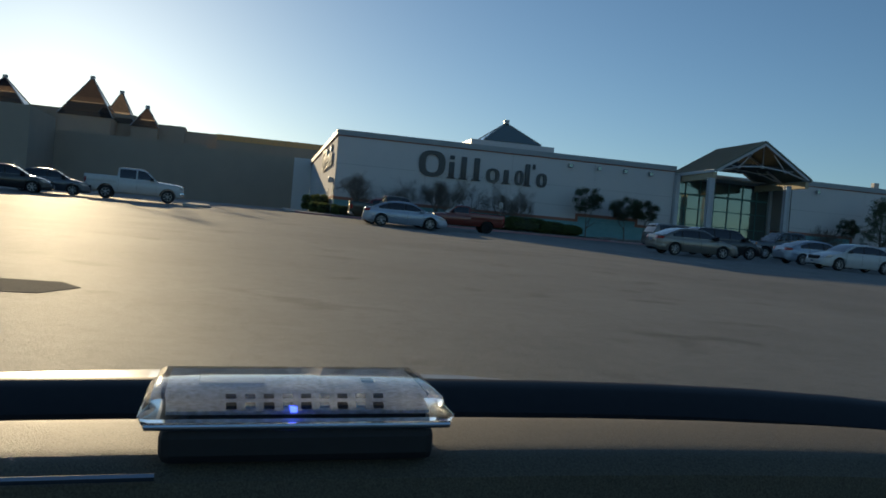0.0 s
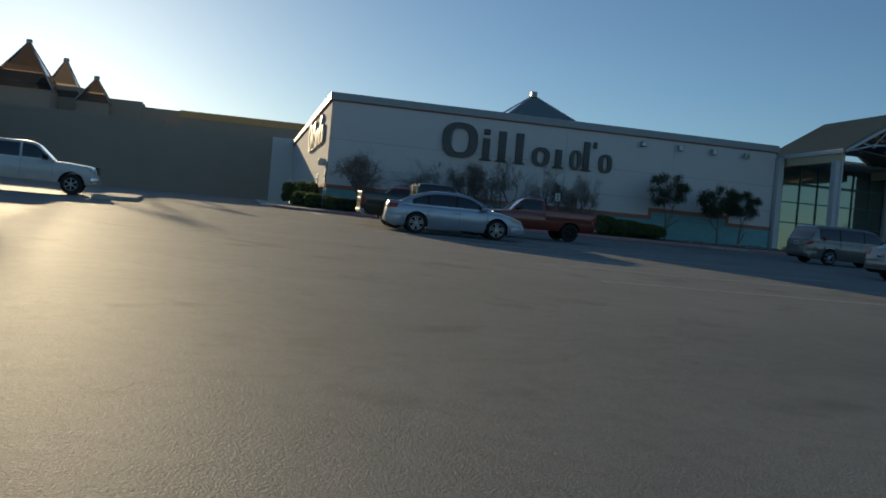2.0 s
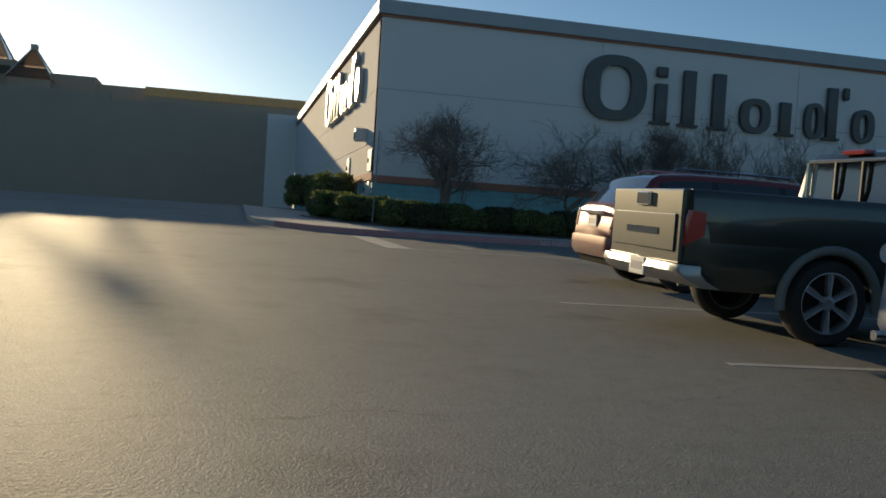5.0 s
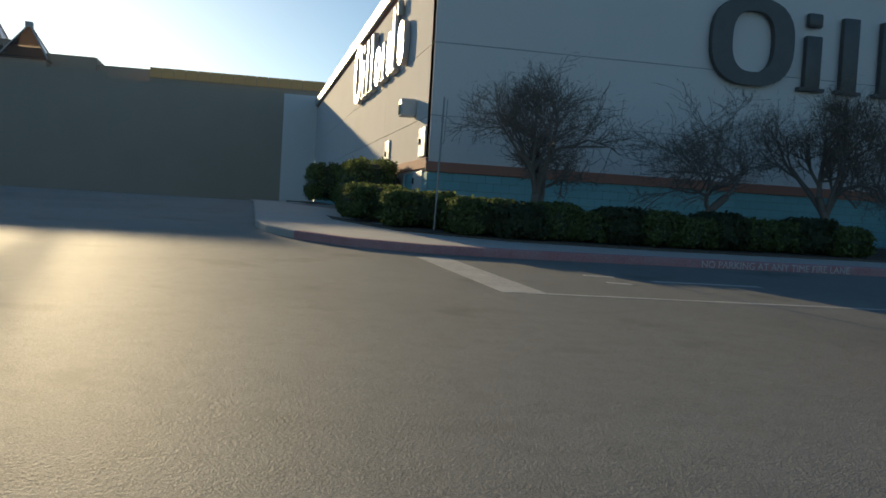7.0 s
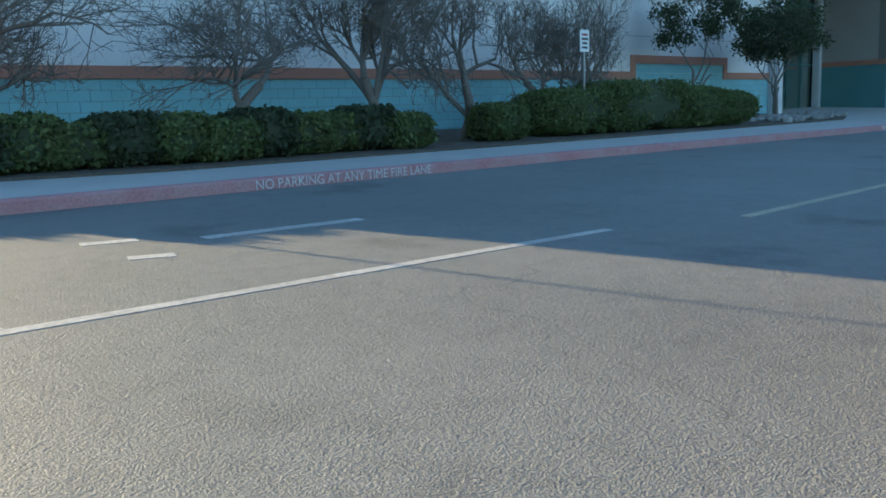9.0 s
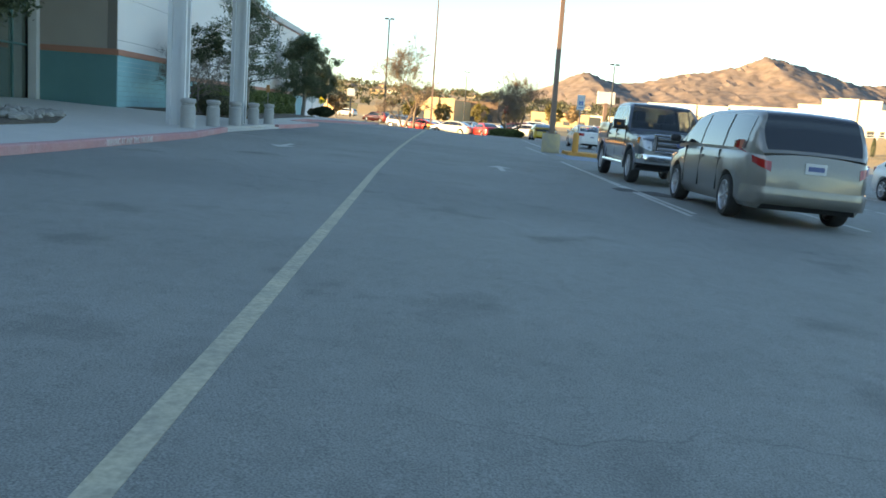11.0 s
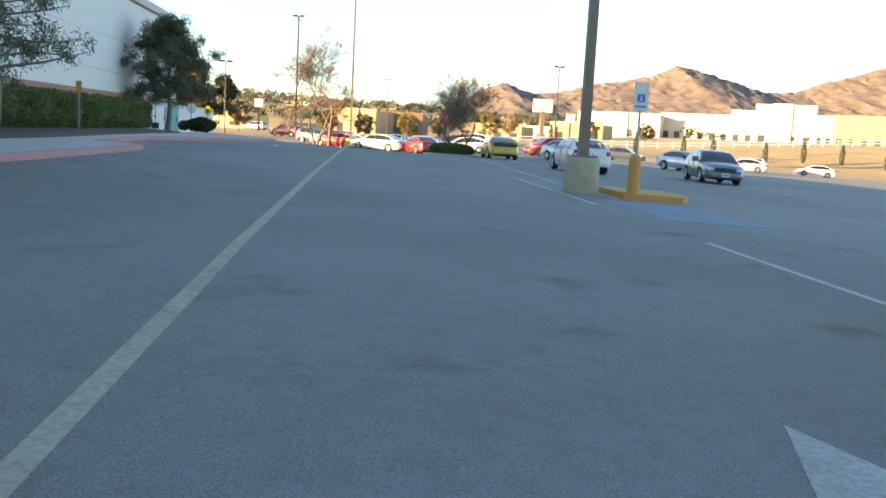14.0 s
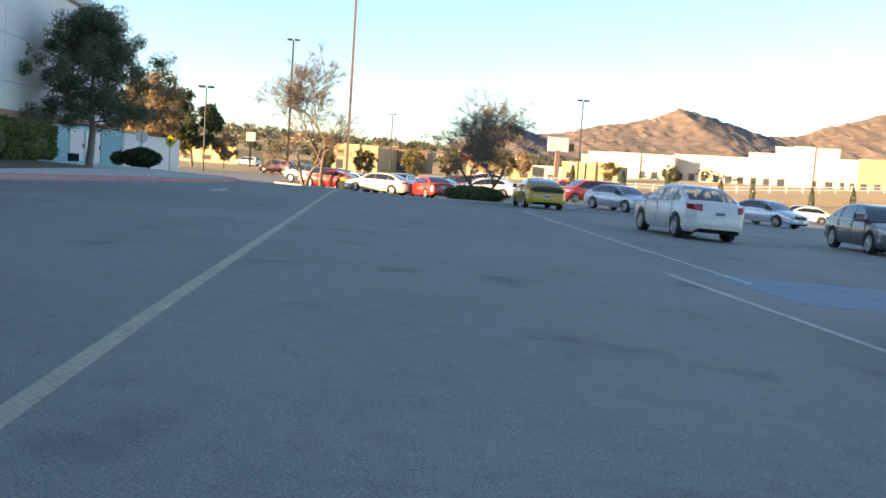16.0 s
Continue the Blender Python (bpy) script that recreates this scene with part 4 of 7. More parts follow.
def ends(ob, sp, far):
    """Lamps, bumpers, plates, mirrors and handles."""
    L, Wd, belt = sp["L"], sp["W"], sp["belt"]
    hx, tx = L / 2, -L / 2
    zl = sp.get("lamp_z", 0.68)
    w = Wd / 2
    hd = sp.get("head", (0.5, 0.36, 0.07, 0.09))
    ty, tb, td, tu = sp.get("tail", (0.5, 0.3, 0.1, 0.09))
    tz = sp.get("tail_z", 0.85)
    for s in (-1, 1):
        part("headlight", wrap(sp, 1, w * hd[0], hd[1], zl - hd[2], zl + hd[3], 0.008, 0.05, zl - hd[2] * 0.3, zl + hd[3] + 0.03, side=s), clear_lamp, ob, "clear headlight", smooth=50)
        part("tail_light", wrap(sp, -1, w * ty, tb, tz - td, tz + tu, 0.012, 0.05, tz - td * 0.5, tz + tu * 0.8, side=s), red_lamp, ob, "red tail light", smooth=50)
        if not far and not sp.get("open"):
            mx = sp["cabin"][0][0] - 0.35
            bm = bmesh.new()
            box(bm, mx - 0.06, mx + 0.09, s * (w + 0.03), s * (w + 0.21), belt + 0.04, belt + 0.18, bevel=0.04)
            box(bm, mx - 0.03, mx + 0.05, s * (w * 0.9), s * (w + 0.06), belt + 0.03, belt + 0.07, bevel=0.012)
            part("mirror", bm, sp.get("mirror", black_trim), ob, smooth=50)
            for xh in sp.get("handles", (0.0, -0.95)):
                part("door_handle", boxes((xh - 0.1, xh + 0.1, min(s * w * 0.985, s * (w * 0.985 + 0.03)), max(s * w * 0.985, s * (w * 0.985 + 0.03)), belt - 0.17, belt - 0.125), bevel=0.008), sp["paint"], ob)
            for xd in sp.get("doors", (1.05, 0.1, -0.95)):
                part("door_gap", boxes((xd - 0.003, xd + 0.003, min(s * w * 0.96, s * (w + 0.0005)), max(s * w * 0.96, s * (w + 0.0005)), sp["low"][1][1] + 0.15, belt - 0.01)), black_trim, ob)
    g = sp.get("grille", (0.5, 0.2, 0.62))
    bm = bmesh.new()
    box(bm, hx - 0.1, hx + 0.008, -w * g[0], w * g[0], g[2] - g[1] / 2, g[2] + g[1] / 2, bevel=0.03)
    gr = part("grille", bm, black_trim, ob)
    if sp.get("bars"):
        for k in range(sp["bars"]):
            z = g[2] - g[1] / 2 + g[1] * (k + 0.5) / sp["bars"]
            part("grille_bar", boxes((hx - 0.02, hx + 0.03, -w * g[0] * 0.94, w * g[0] * 0.94, z - 0.034, z + 0.034), bevel=0.012), chrome, gr)
        bm = bmesh.new()
        lathe(bm, ((0.001, 0.055), (0.115, 0.05), (0.125, 0.035), (0.125, 0.0)), 20, "x", (hx + 0.0, 0, g[2]))
        for v in bm.verts:
            v.co.z = g[2] + (v.co.z - g[2]) * 0.5
        part("badge", bm, plate_blue, gr, "plain blue oval badge")
    fb, rb = sp.get("fb", (0.28, 0.5)), sp.get("rb", (0.32, 0.58))
    bo = sp.get("bumper_out", 0.03)
    part("front_bumper", wrap(sp, 1, 0.0, sp.get("bumper_back", 0.4), fb[0], fb[1], bo, 0.06, full=True, swell=0.015), sp.get("bumper_mat", sp["paint"]), ob, smooth=50)
    part("rear_bumper", wrap(sp, -1, 0.0, sp.get("rear_back", sp.get("bumper_back", 0.4)), rb[0], rb[1], sp.get("rear_out", bo), 0.06, full=True, swell=0.015), sp.get("bumper_mat", sp["paint"]), ob, smooth=50)
    for e, x, zp in ((1, end_x(sp, 1, sp.get("fp", 0.42)) + 0.06, sp.get("fp", 0.42)), (-1, end_x(sp, -1, sp.get("rp", 0.75)) - (0.06 if sp.get("rp", 0.75) < rb[1] else 0.018), sp.get("rp", 0.75))):
        if not sp.get("front_plate" if e == 1 else "rear_plate", True):
            continue
        pl = part("number_plate", boxes((x - 0.012, x + 0.012, -0.16, 0.16, zp - 0.08, zp + 0.08), bevel=0.004), plate_white, ob, "white number plate with a plain bar")
        part("plate_bar", boxes((x + e * 0.012 - 0.002, x + e * 0.012 + 0.002, -0.12, 0.12, zp - 0.035, zp + 0.035)), plate_blue, pl)


SEDAN = dict(L=4.82, W=1.79, bumper_out=0.004, bumper_back=0.5, r=0.325, wheels=(1.42, -1.36), belt=0.93, lamp_z=0.66, tail_z=0.88,
             top=((-2.41, 0.66), (-2.37, 0.88), (-2.33, 0.98), (-2.24, 1.02), (-1.5, 1.04), (-0.2, 0.99), (1.0, 0.97), (1.5, 0.93), (2.0, 0.82), (2.28, 0.7), (2.41, 0.52)),
             low=((-2.41, 0.34), (-2.2, 0.22), (2.2, 0.2), (2.41, 0.28)), cabin=((1.22, 0.97), (0.35, 1.42), (-0.95, 1.43), (-1.95, 1.03)), pillars=(1.05, -0.02, -1.0, -1.5))
SUV = dict(L=4.7, W=1.88, r=0.36, wheels=(1.4, -1.35), belt=1.05, lamp_z=0.82, tail_z=1.0, tail=(0.66, 0.22, 0.22, 0.16), grille=(0.5, 0.25, 0.75), rp=0.86, fb=(0.32, 0.6), rb=(0.38, 0.66),
           top=((-2.35, 0.75), (-2.3, 1.05), (-1.5, 1.1), (0.0, 1.08), (1.0, 1.08), (1.6, 1.02), (2.1, 0.92), (2.35, 0.65)),
           low=((-2.35, 0.42), (-2.2, 0.26), (2.2, 0.24), (2.35, 0.32)), cabin=((1.3, 1.08), (0.55, 1.62), (-1.75, 1.63), (-2.25, 1.08)), pillars=(1.1, 0.05, -0.95, -1.75))
VAN = dict(L=5.1, W=1.96, r=0.34, wheels=(1.55, -1.45), belt=1.06, lamp_z=0.78, tail_z=1.05, tail=(0.68, 0.2, 0.25, 0.2), grille=(0.45, 0.2, 0.72), rp=0.9,
           top=((-2.55, 0.8), (-2.5, 1.06), (-1.5, 1.1), (1.0, 1.08), (1.7, 0.98), (2.3, 0.82), (2.55, 0.58)),
           low=((-2.55, 0.4), (-2.4, 0.24), (2.4, 0.2), (2.55, 0.3)), cabin=((1.75, 1.04), (0.75, 1.68), (-2.0, 1.7), (-2.45, 1.08)), pillars=(1.35, 0.3, -0.95, -2.0), roof_w=0.76)
COUPE = dict(L=4.78, W=1.9, r=0.345, wheels=(1.5, -1.25), belt=0.93, lamp_z=0.68, tail_z=0.88, tail=(0.28, 0.14, 0.08, 0.07), rp=0.6,
             top=((-2.39, 0.6), (-2.36, 0.95), (-2.2, 1.02), (-1.6, 1.04), (-0.2, 0.98), (0.9, 0.98), (1.6, 0.93), (2.2, 0.8), (2.39, 0.55)),
             low=((-2.39, 0.32), (-2.2, 0.2), (2.2, 0.18), (2.39, 0.26)), cabin=((0.95, 0.98), (0.05, 1.37), (-0.7, 1.37), (-1.85, 1.04)), pillars=(0.75, -0.55, -1.15), roof_w=0.66, doors=(0.95, -0.5), handles=(-0.4,))
PICKUP = dict(L=5.22, W=1.85, r=0.37, wheels=(1.7, -1.5), gap=0.07, belt=1.12, lamp_z=0.85, tail_z=0.98, corner=(0.16, 0.08), bumper_out=0.06, bumper_back=0.1, tail=(0.82, 0.12, 0.22, 0.1), head=(0.62, 0.25, 0.09, 0.1), grille=(0.55, 0.28, 0.86), rp=0.55, fb=(0.42, 0.66), rb=(0.44, 0.62), bed=(-2.55, -0.85), gate=1.12,
              top=((-2.61, 1.06), (-2.55, 1.12), (-0.85, 1.12), (0.6, 1.12), (1.5, 1.08), (2.3, 1.0), (2.55, 0.88), (2.61, 0.72)),
              low=((-2.61, 0.52), (-2.4, 0.42), (2.4, 0.36), (2.61, 0.42)), cabin=((1.1, 1.1), (0.5, 1.72), (-0.75, 1.72), (-0.84, 1.12)), pillars=(0.95, 0.05, -0.72), roof_w=0.76, doors=(1.05, 0.1, -0.78), handles=(0.2, -0.6), taper=0.07)
BIG_PICKUP = dict(L=5.9, W=2.0, r=0.41, wheels=(2.0, -1.68), gap=0.09, belt=1.28, lamp_z=0.98, tail_z=1.12, corner=(0.2, 0.09), bumper_out=0.05, bumper_back=0.22, rear_out=0.012, rear_back=0.1, rim_share=0.88, tail=(0.84, 0.12, 0.25, 0.12), head=(0.68, 0.22, 0.17, 0.15), grille=(0.6, 0.36, 1.0), bars=3, rp=0.62, fb=(0.52, 0.73), rb=(0.5, 0.7), fp=0.6, bed=(-2.9, -1.1), gate=1.3,
                  top=((-2.95, 1.24), (-2.9, 1.3), (-1.1, 1.3), (0.7, 1.28), (1.6, 1.26), (2.6, 1.18), (2.88, 1.1), (2.95, 0.9)),
                  low=((-2.95, 0.6), (-2.7, 0.48), (2.7, 0.44), (2.95, 0.5)), cabin=((1.35, 1.26), (0.55, 1.93), (-0.98, 1.93), (-1.08, 1.3)), pillars=(1.15, 0.1, -0.95), roof_w=0.77, doors=(1.3, 0.12, -0.98), handles=(0.28, -0.8), taper=0.06)


def side_strip(sp, s, x0, x1, section, seg=14):
    """A solid strip along one side of the shell; section: (share of the half width, lift off it, height) round its outline."""
    bm = bmesh.new()
    rings = []
    for k in range(seg + 1):
        x = x0 + (x1 - x0) * k / seg
        w = body_w(sp, x)
        rings.append([bm.verts.new((x, s * (w * f + o), z)) for f, o, z in section])
    m = len(section)
    for a, b in zip(rings, rings[1:]):
        for k in range(m):
            bm.faces.new((a[k], a[(k + 1) % m], b[(k + 1) % m], b[k]))
    bm.faces.new(rings[0]), bm.faces.new(rings[-1])
    bmesh.ops.recalc_face_normals(bm, faces=bm.faces)
    return bm


def arch_lips(ob, sp, mat, reach, thick, label=""):
    """A raised lip round each wheel arch."""
    for xw in sp["wheels"]:
        for s in (-1, 1):
            bm = bmesh.new()
            turn = [math.pi * (k / 16) * 1.1 - 0.157 for k in range(17)]
            tube(bm, [(xw + reach * math.cos(a), s * (body_w(sp, xw + reach * math.cos(a)) - thick * 0.45), sp["r"] + reach * math.sin(a)) for a in turn], [thick] * 17, 8)
            part("wheel_arch", bm, mat, ob, label, smooth=60)


def resized(spec, length):
    """The same kind of car, longer or shorter."""
    k = length / spec["L"]
    sp = dict(spec, L=length)
    for key in ("top", "low", "cabin"):
        sp[key] = tuple((x * k, z) for x, z in spec[key])
    for key in ("wheels", "pillars"):
        sp[key] = tuple(x * k for x in spec[key])
    return sp


def car(name, spec, colour, x, y, heading, label, far=False, spokes=7, group="parked vehicles", **more):
    sp = dict(spec)
    sp["paint"] = PAINTS[colour]
    sp.update(more)
    dx, dy = math.cos(radians(heading)), math.sin(radians(heading))
    # rest on the slope of the lot
    gx, gy = (ground_z(x + 1, y) - ground_z(x - 1, y)) / 2, (ground_z(x, y + 1) - ground_z(x, y - 1)) / 2
    up = Vector((-gx, -gy, 1)).normalized()
    fwd = Vector((dx, dy, 0))
    fwd = (fwd - up * fwd.dot(up)).normalized()
    left = up.cross(fwd)
    m = Matrix.Translation((x, y, ground_z(x, y) + 0.002)) @ Matrix((fwd, left, up)).transposed().to_4x4()
    ob = thing(name, m, label, "pickup truck" if "bed" in sp else "car", group)
    body = part("body", body_mesh(sp), [sp["paint"], underbody], ob, smooth=35)
    if not sp.get("open"):
        greenhouse(ob, sp, far)
    if "bed" in sp:
        b0, b1 = sp["bed"]
        w = sp["W"] / 2
        zt = sp["gate"]
        part("bed_floor", boxes((b0 + 0.08, b1 - 0.03, -w * 0.78, w * 0.78, zt + 0.022, zt + 0.034)), black_trim, ob, "black open load bed")
        for s in (-1, 1):
            part("bed_side", side_strip(sp, s, b0 - 0.03, b1 + 0.03, ((0.97, 0.0, zt - 0.34), (0.996, 0.003, zt - 0.3), (0.998, 0.003, zt - 0.12), (0.985, 0.002, zt + 0.05), (0.968, 0.0, zt + 0.115), (0.945, 0.0, zt + 0.13), (0.85, 0.0, zt + 0.13), (0.82, 0.0, zt + 0.1), (0.82, 0.0, zt))), sp["paint"], ob, smooth=40)
        part("bed_head", boxes((b1 - 0.09, b1 - 0.02, -w * 0.8, w * 0.8, zt - 0.02, zt + 0.13), bevel=0.01), sp["paint"], ob)
        gate = part("tailgate", boxes((-sp["L"] / 2 - 0.03, -sp["L"] / 2 + 0.06, -w * 0.8, w * 0.8, zt - 0.5, zt + 0.13), bevel=0.02), sp["paint"], ob, "tailgate with a pressed panel")
        part("gate_panel", boxes((-sp["L"] / 2 - 0.042, -sp["L"] / 2 - 0.028, -w * 0.7, w * 0.7, zt - 0.4, zt - 0.08), bevel=0.01), sp["paint"], gate)
        part("gate_handle", boxes((-sp["L"] / 2 - 0.06, -sp["L"] / 2 - 0.03, -0.14, 0.14, zt - 0.02, zt + 0.1), bevel=0.01), chrome, gate)
        if sp.get("gate_bar"):
            part("gate_bar", boxes((-sp["L"] / 2 - 0.05, -sp["L"] / 2 - 0.041, -0.33, 0.33, zt - 0.27, zt - 0.21)), chrome, gate)
    for xw in sp["wheels"]:
        for s in (-1, 1):
            wheel_parts(ob, xw, s * (sp["W"] / 2 - 0.125), sp["r"], spokes, sp.get("rim", alloy), pairs=sp.get("pairs", False), share=sp.get("rim_share", 1.0))
    ends(ob, sp, far)
    return ob


altima = car("silver_sedan", SEDAN, "silver", 2.15, -24.15, -5, "silver blue saloon car with tinted windows on alloy wheels", spokes=5, pairs=True, r=0.34, mirror=PAINTS["silver"], rear_plate=False, tail=(0.62, 0.33, 0.11, 0.08))
yellow_tag = material("yellow_paper_tag", (0.55, 0.42, 0.05), 0.6, second=(0.48, 0.36, 0.05), scale=20, amount=1, grain=0.05)
rx = end_x(SEDAN, -1, 0.78)
part("paper_plate", boxes((rx - 0.02, rx + 0.02, -0.16, 0.16, 0.70, 0.85), bevel=0.004), yellow_tag, altima, "plain yellow paper plate")
part("boot_trim", boxes((rx - 0.035, rx + 0.03, -0.3, 0.3, 0.865, 0.9), bevel=0.01), chrome, altima, "chrome strip above the plate")
part("boot_recess", boxes((rx - 0.008, rx + 0.02, -0.34, 0.34, 0.66, 0.87), bevel=0.006), PAINTS["steel"], altima)
bm = bmesh.new()
lathe(bm, ((0.001, -0.03), (0.05, -0.028), (0.055, -0.015), (0.055, 0.02)), 18, "x", (end_x(SEDAN, -1, 0.95) - 0.0, 0, 0.95))
part("badge", bm, chrome, altima, "plain round chrome badge")
for s in (-1, 1):
    bm = bmesh.new()
    tube(bm, [(-2.46, s * 0.62, 0.33), (-2.3, s * 0.62, 0.33)], [0.035, 0.035], 12)
    part("exhaust_tip", bm, chrome, altima)
    bm = bmesh.new()
    lathe(bm, ((0.001, 0.0), (0.05, 0.004), (0.055, 0.012), (0.066, 0.012), (0.07, 0.0), (0.07, -0.05)), 20, "x", (end_x(SEDAN, -1, 0.87) + 0.005, s * 0.69, 0.875), flip=-1)
    part("tail_lens", bm, clear_lamp, altima, "clear round lens in the tail light", smooth=40)
    part("boot_seam", boxes((-2.33, -1.95, s * 0.70 - 0.004, s * 0.70 + 0.004, 1.0, 1.026)), black_trim, altima)
frontier = car("green_pickup", PICKUP, "green", 1.9, -20.95, -2, "dark green pickup truck with an open load bed", spokes=6, gate_bar=True, bumper_mat=satin, wheels=(1.75, -1.32), bed=(-2.55, -0.6),
    cabin=((1.35, 1.1), (0.75, 1.72), (-0.5, 1.72), (-0.59, 1.12)), pillars=(1.2, 0.3, -0.47))
flare = material("grey_fender_flare", (0.17, 0.18, 0.165), 0.6, grain=0.08)
arch_lips(frontier, dict(PICKUP, wheels=(1.75, -1.32)), flare, 0.455, 0.045, "grey plastic fender flare")
for z in (1.19, 1.66):
    part("window_frame", boxes((-0.605, -0.565, -0.66, 0.66, z - 0.018, z + 0.018), bevel=0.006), chrome, frontier)
for y in (-0.66, -0.2, 0.2, 0.66):
    part("window_frame", boxes((-0.607, -0.567, y - 0.014, y + 0.014, 1.2, 1.65), bevel=0.005), chrome if abs(y) > 0.5 else black_trim, frontier)
part("brake_lamp", boxes((-0.57, -0.44, -0.17, 0.17, 1.715, 1.765), bevel=0.015), red_lamp, frontier, "red lamp above the rear window")
rsuv = car("red_suv", SUV, "red", 2.85, -16.85, -2, "dark red sport utility car with chrome trim", spokes=6, front_plate=False, cabin=((1.3, 1.08), (0.55, 1.54), (-1.65, 1.54), (-2.22, 1.08)))
for s in (-1, 1):
    bm = bmesh.new()
    tube(bm, [(0.4, s * 0.56, 1.56), (0.3, s * 0.56, 1.63), (-1.4, s * 0.56, 1.64), (-1.5, s * 0.56, 1.59)], [0.018] * 4, 6)
    part("roof_rail", bm, chrome, rsuv, smooth=50)
part("chrome_strip", boxes((-2.4, -2.33, -0.45, 0.45, 0.97, 1.01), bevel=0.01), chrome, rsuv)
car("red_pickup", PICKUP, "brick", 6.75, -18.9, 178, "faded brick red pickup truck with an empty bed", spokes=6, rim=black_trim, bed=(-2.55, -0.42), cabin=((1.1, 1.1), (0.5, 1.6), (-0.32, 1.6), (-0.41, 1.12)), pillars=(0.95, -0.29), doors=(1.05, -0.36), handles=(-0.15,))
car("white_pickup", BIG_PICKUP, "white", -13.75, -15.6, 4, "white full size pickup truck at a kerbed island", spokes=6, bumper_mat=chrome, bars=0)
car("black_sedan", SEDAN, "black", -20.0, -20.5, 5, "black saloon car glinting against the sun")
car("steel_sedan", SEDAN, "steel", -18.6, -16.8, 5, "steel grey saloon car glinting against the sun")
f150 = car("grey_pickup", BIG_PICKUP, "grey", 30.05, -18.62, 180, "dark blue grey crew cab pickup with a chrome grille", spokes=6, bumper_mat=chrome, glass=truck_glass, seats=(0.1, -0.75), pairs=True)
part("valance", wrap(BIG_PICKUP, 1, 0.0, 0.2, 0.34, 0.5, 0.0, 0.1, full=True), black_trim, f150, "black lower valance")
part("grille_frame", boxes((2.9, 2.985, -0.66, 0.66, 1.165, 1.215), (2.9, 2.985, -0.66, 0.66, 0.785, 0.83), (2.9, 2.985, -0.66, -0.6, 0.8, 1.2), (2.9, 2.985, 0.6, 0.66, 0.8, 1.2), bevel=0.012), chrome, f150, "chrome grille surround")
for s in (-1, 1):
    low_band = ((0.90, 0.0, 0.50), (0.925, 0.004, 0.50), (0.977, 0.004, 0.59), (0.99, 0.005, 0.73), (0.998, 0.004, 0.84), (0.98, -0.02, 0.845))
    part("lower_side", side_strip(BIG_PICKUP, s, -1.16, 1.48, low_band), PAINTS["lowgrey"], f150, "lighter grey lower body side", smooth=40)
    part("lower_side", side_strip(BIG_PICKUP, s, -2.8, -2.2, tuple((f, o, z + 0.06 * (z < 0.6)) for f, o, z in low_band), 6), PAINTS["lowgrey"], f150, "lighter grey lower bed side", smooth=40)
    part("mirror_lamp", boxes((1.082, 1.098, min(s * 1.1, s * 1.19), max(s * 1.1, s * 1.19), 1.36, 1.42), bevel=0.004), amber_lamp, f150, "amber mark on the mirror")
    bm = bmesh.new()
    tube(bm, [(-1.2, s * 1.0, 0.45), (1.5, s * 1.0, 0.45)], [0.05, 0.05], 8)
    part("side_step", bm, chrome, f150)
    part("fog_lamp", boxes((2.9, 3.012, s * 0.72 - 0.07, s * 0.72 + 0.07, 0.57, 0.69), bevel=0.03), black_trim, f150)
    part("turn_lamp", boxes((2.66, 2.78, min(s * 0.86, s * 0.98), max(s * 0.86, s * 0.98), 0.96, 1.12), bevel=0.02), amber_lamp, f150, "amber turn lamp")
arch_lips(f150, BIG_PICKUP, PAINTS["grey"], 0.525, 0.034)
car("tan_van", VAN, "tan", 22.2, -18.65, 0, "tan minivan with dark windows", spokes=7)
car("tan_sedan", SEDAN, "tan", 17.0, -30.2, 0, "tan grey saloon car in the lot")
car("dark_suv", SUV, "black", 21.0, -26.2, 0, "black sport utility car in shade")
car("silver_sedan", SEDAN, "silver", 26.6, -27.2, 0, "silver saloon car with dark windows")
car("white_sedan", SEDAN, "white", 25.4, -32.3, 180, "white compact car with dark windows")
car("white_sedan", SEDAN, "white", 31.2, -27.0, 180, "white saloon car parked in the row behind")
car("white_sedan", resized(SEDAN, 4.5), "white", 65.0, -22.4, 3, "white saloon car with red tail lights", spokes=6, W=1.72, mirror=PAINTS["white"], tail=(0.58, 0.3, 0.09, 0.1), glass=clear_glass)
car("grey_sedan", SEDAN, "steel", 65.9, -28.9, 172, "steel grey saloon car in the sun", spokes=10, mirror=PAINTS["steel"])
must = car("yellow_coupe", COUPE, "yellow", 83.0, -21.6, 0, "bright yellow coupe with a black rear panel", spokes=5)
part("rear_panel", boxes((-2.44, -2.38, -0.72, 0.72, 0.78, 0.97), bevel=0.01), black_trim, must)
part("spoiler", boxes((-2.42, -2.1, -0.8, 0.8, 1.05, 1.1), bevel=0.015), PAINTS["yellow"], must)
car("silver_sedan", SEDAN, "silver", 90.0, -36.6, 205, "silver saloon car facing the drive")
car("silver_coupe", SEDAN, "silver", 89.4, -27.6, 205, "silver two door car with a low roof")
car("red_van", VAN, "brightred", 104.0, -29.6, 100, "bright red minivan in the sun", far=True)
car("cream_sedan", resized(SEDAN, 5.2), "cream", 103.5, -14.2, 58, "long cream coloured old saloon car", far=True)
car("red_coupe", COUPE, "brightred", 109.0, -10.6, 60, "bright red coupe beside a bare tree", far=True)
car("red_sedan", SEDAN, "brightred", 100.9, -17.6, 18, "bright red saloon car with red lamps", far=True)
car("red_suv", SUV, "red", 150.5, -2.4, 60, "dark red sport utility car in the sun", far=True)
car("black_suv", SUV, "black", 149.5, -6.4, 60, "black sport utility car in the far row", far=True)
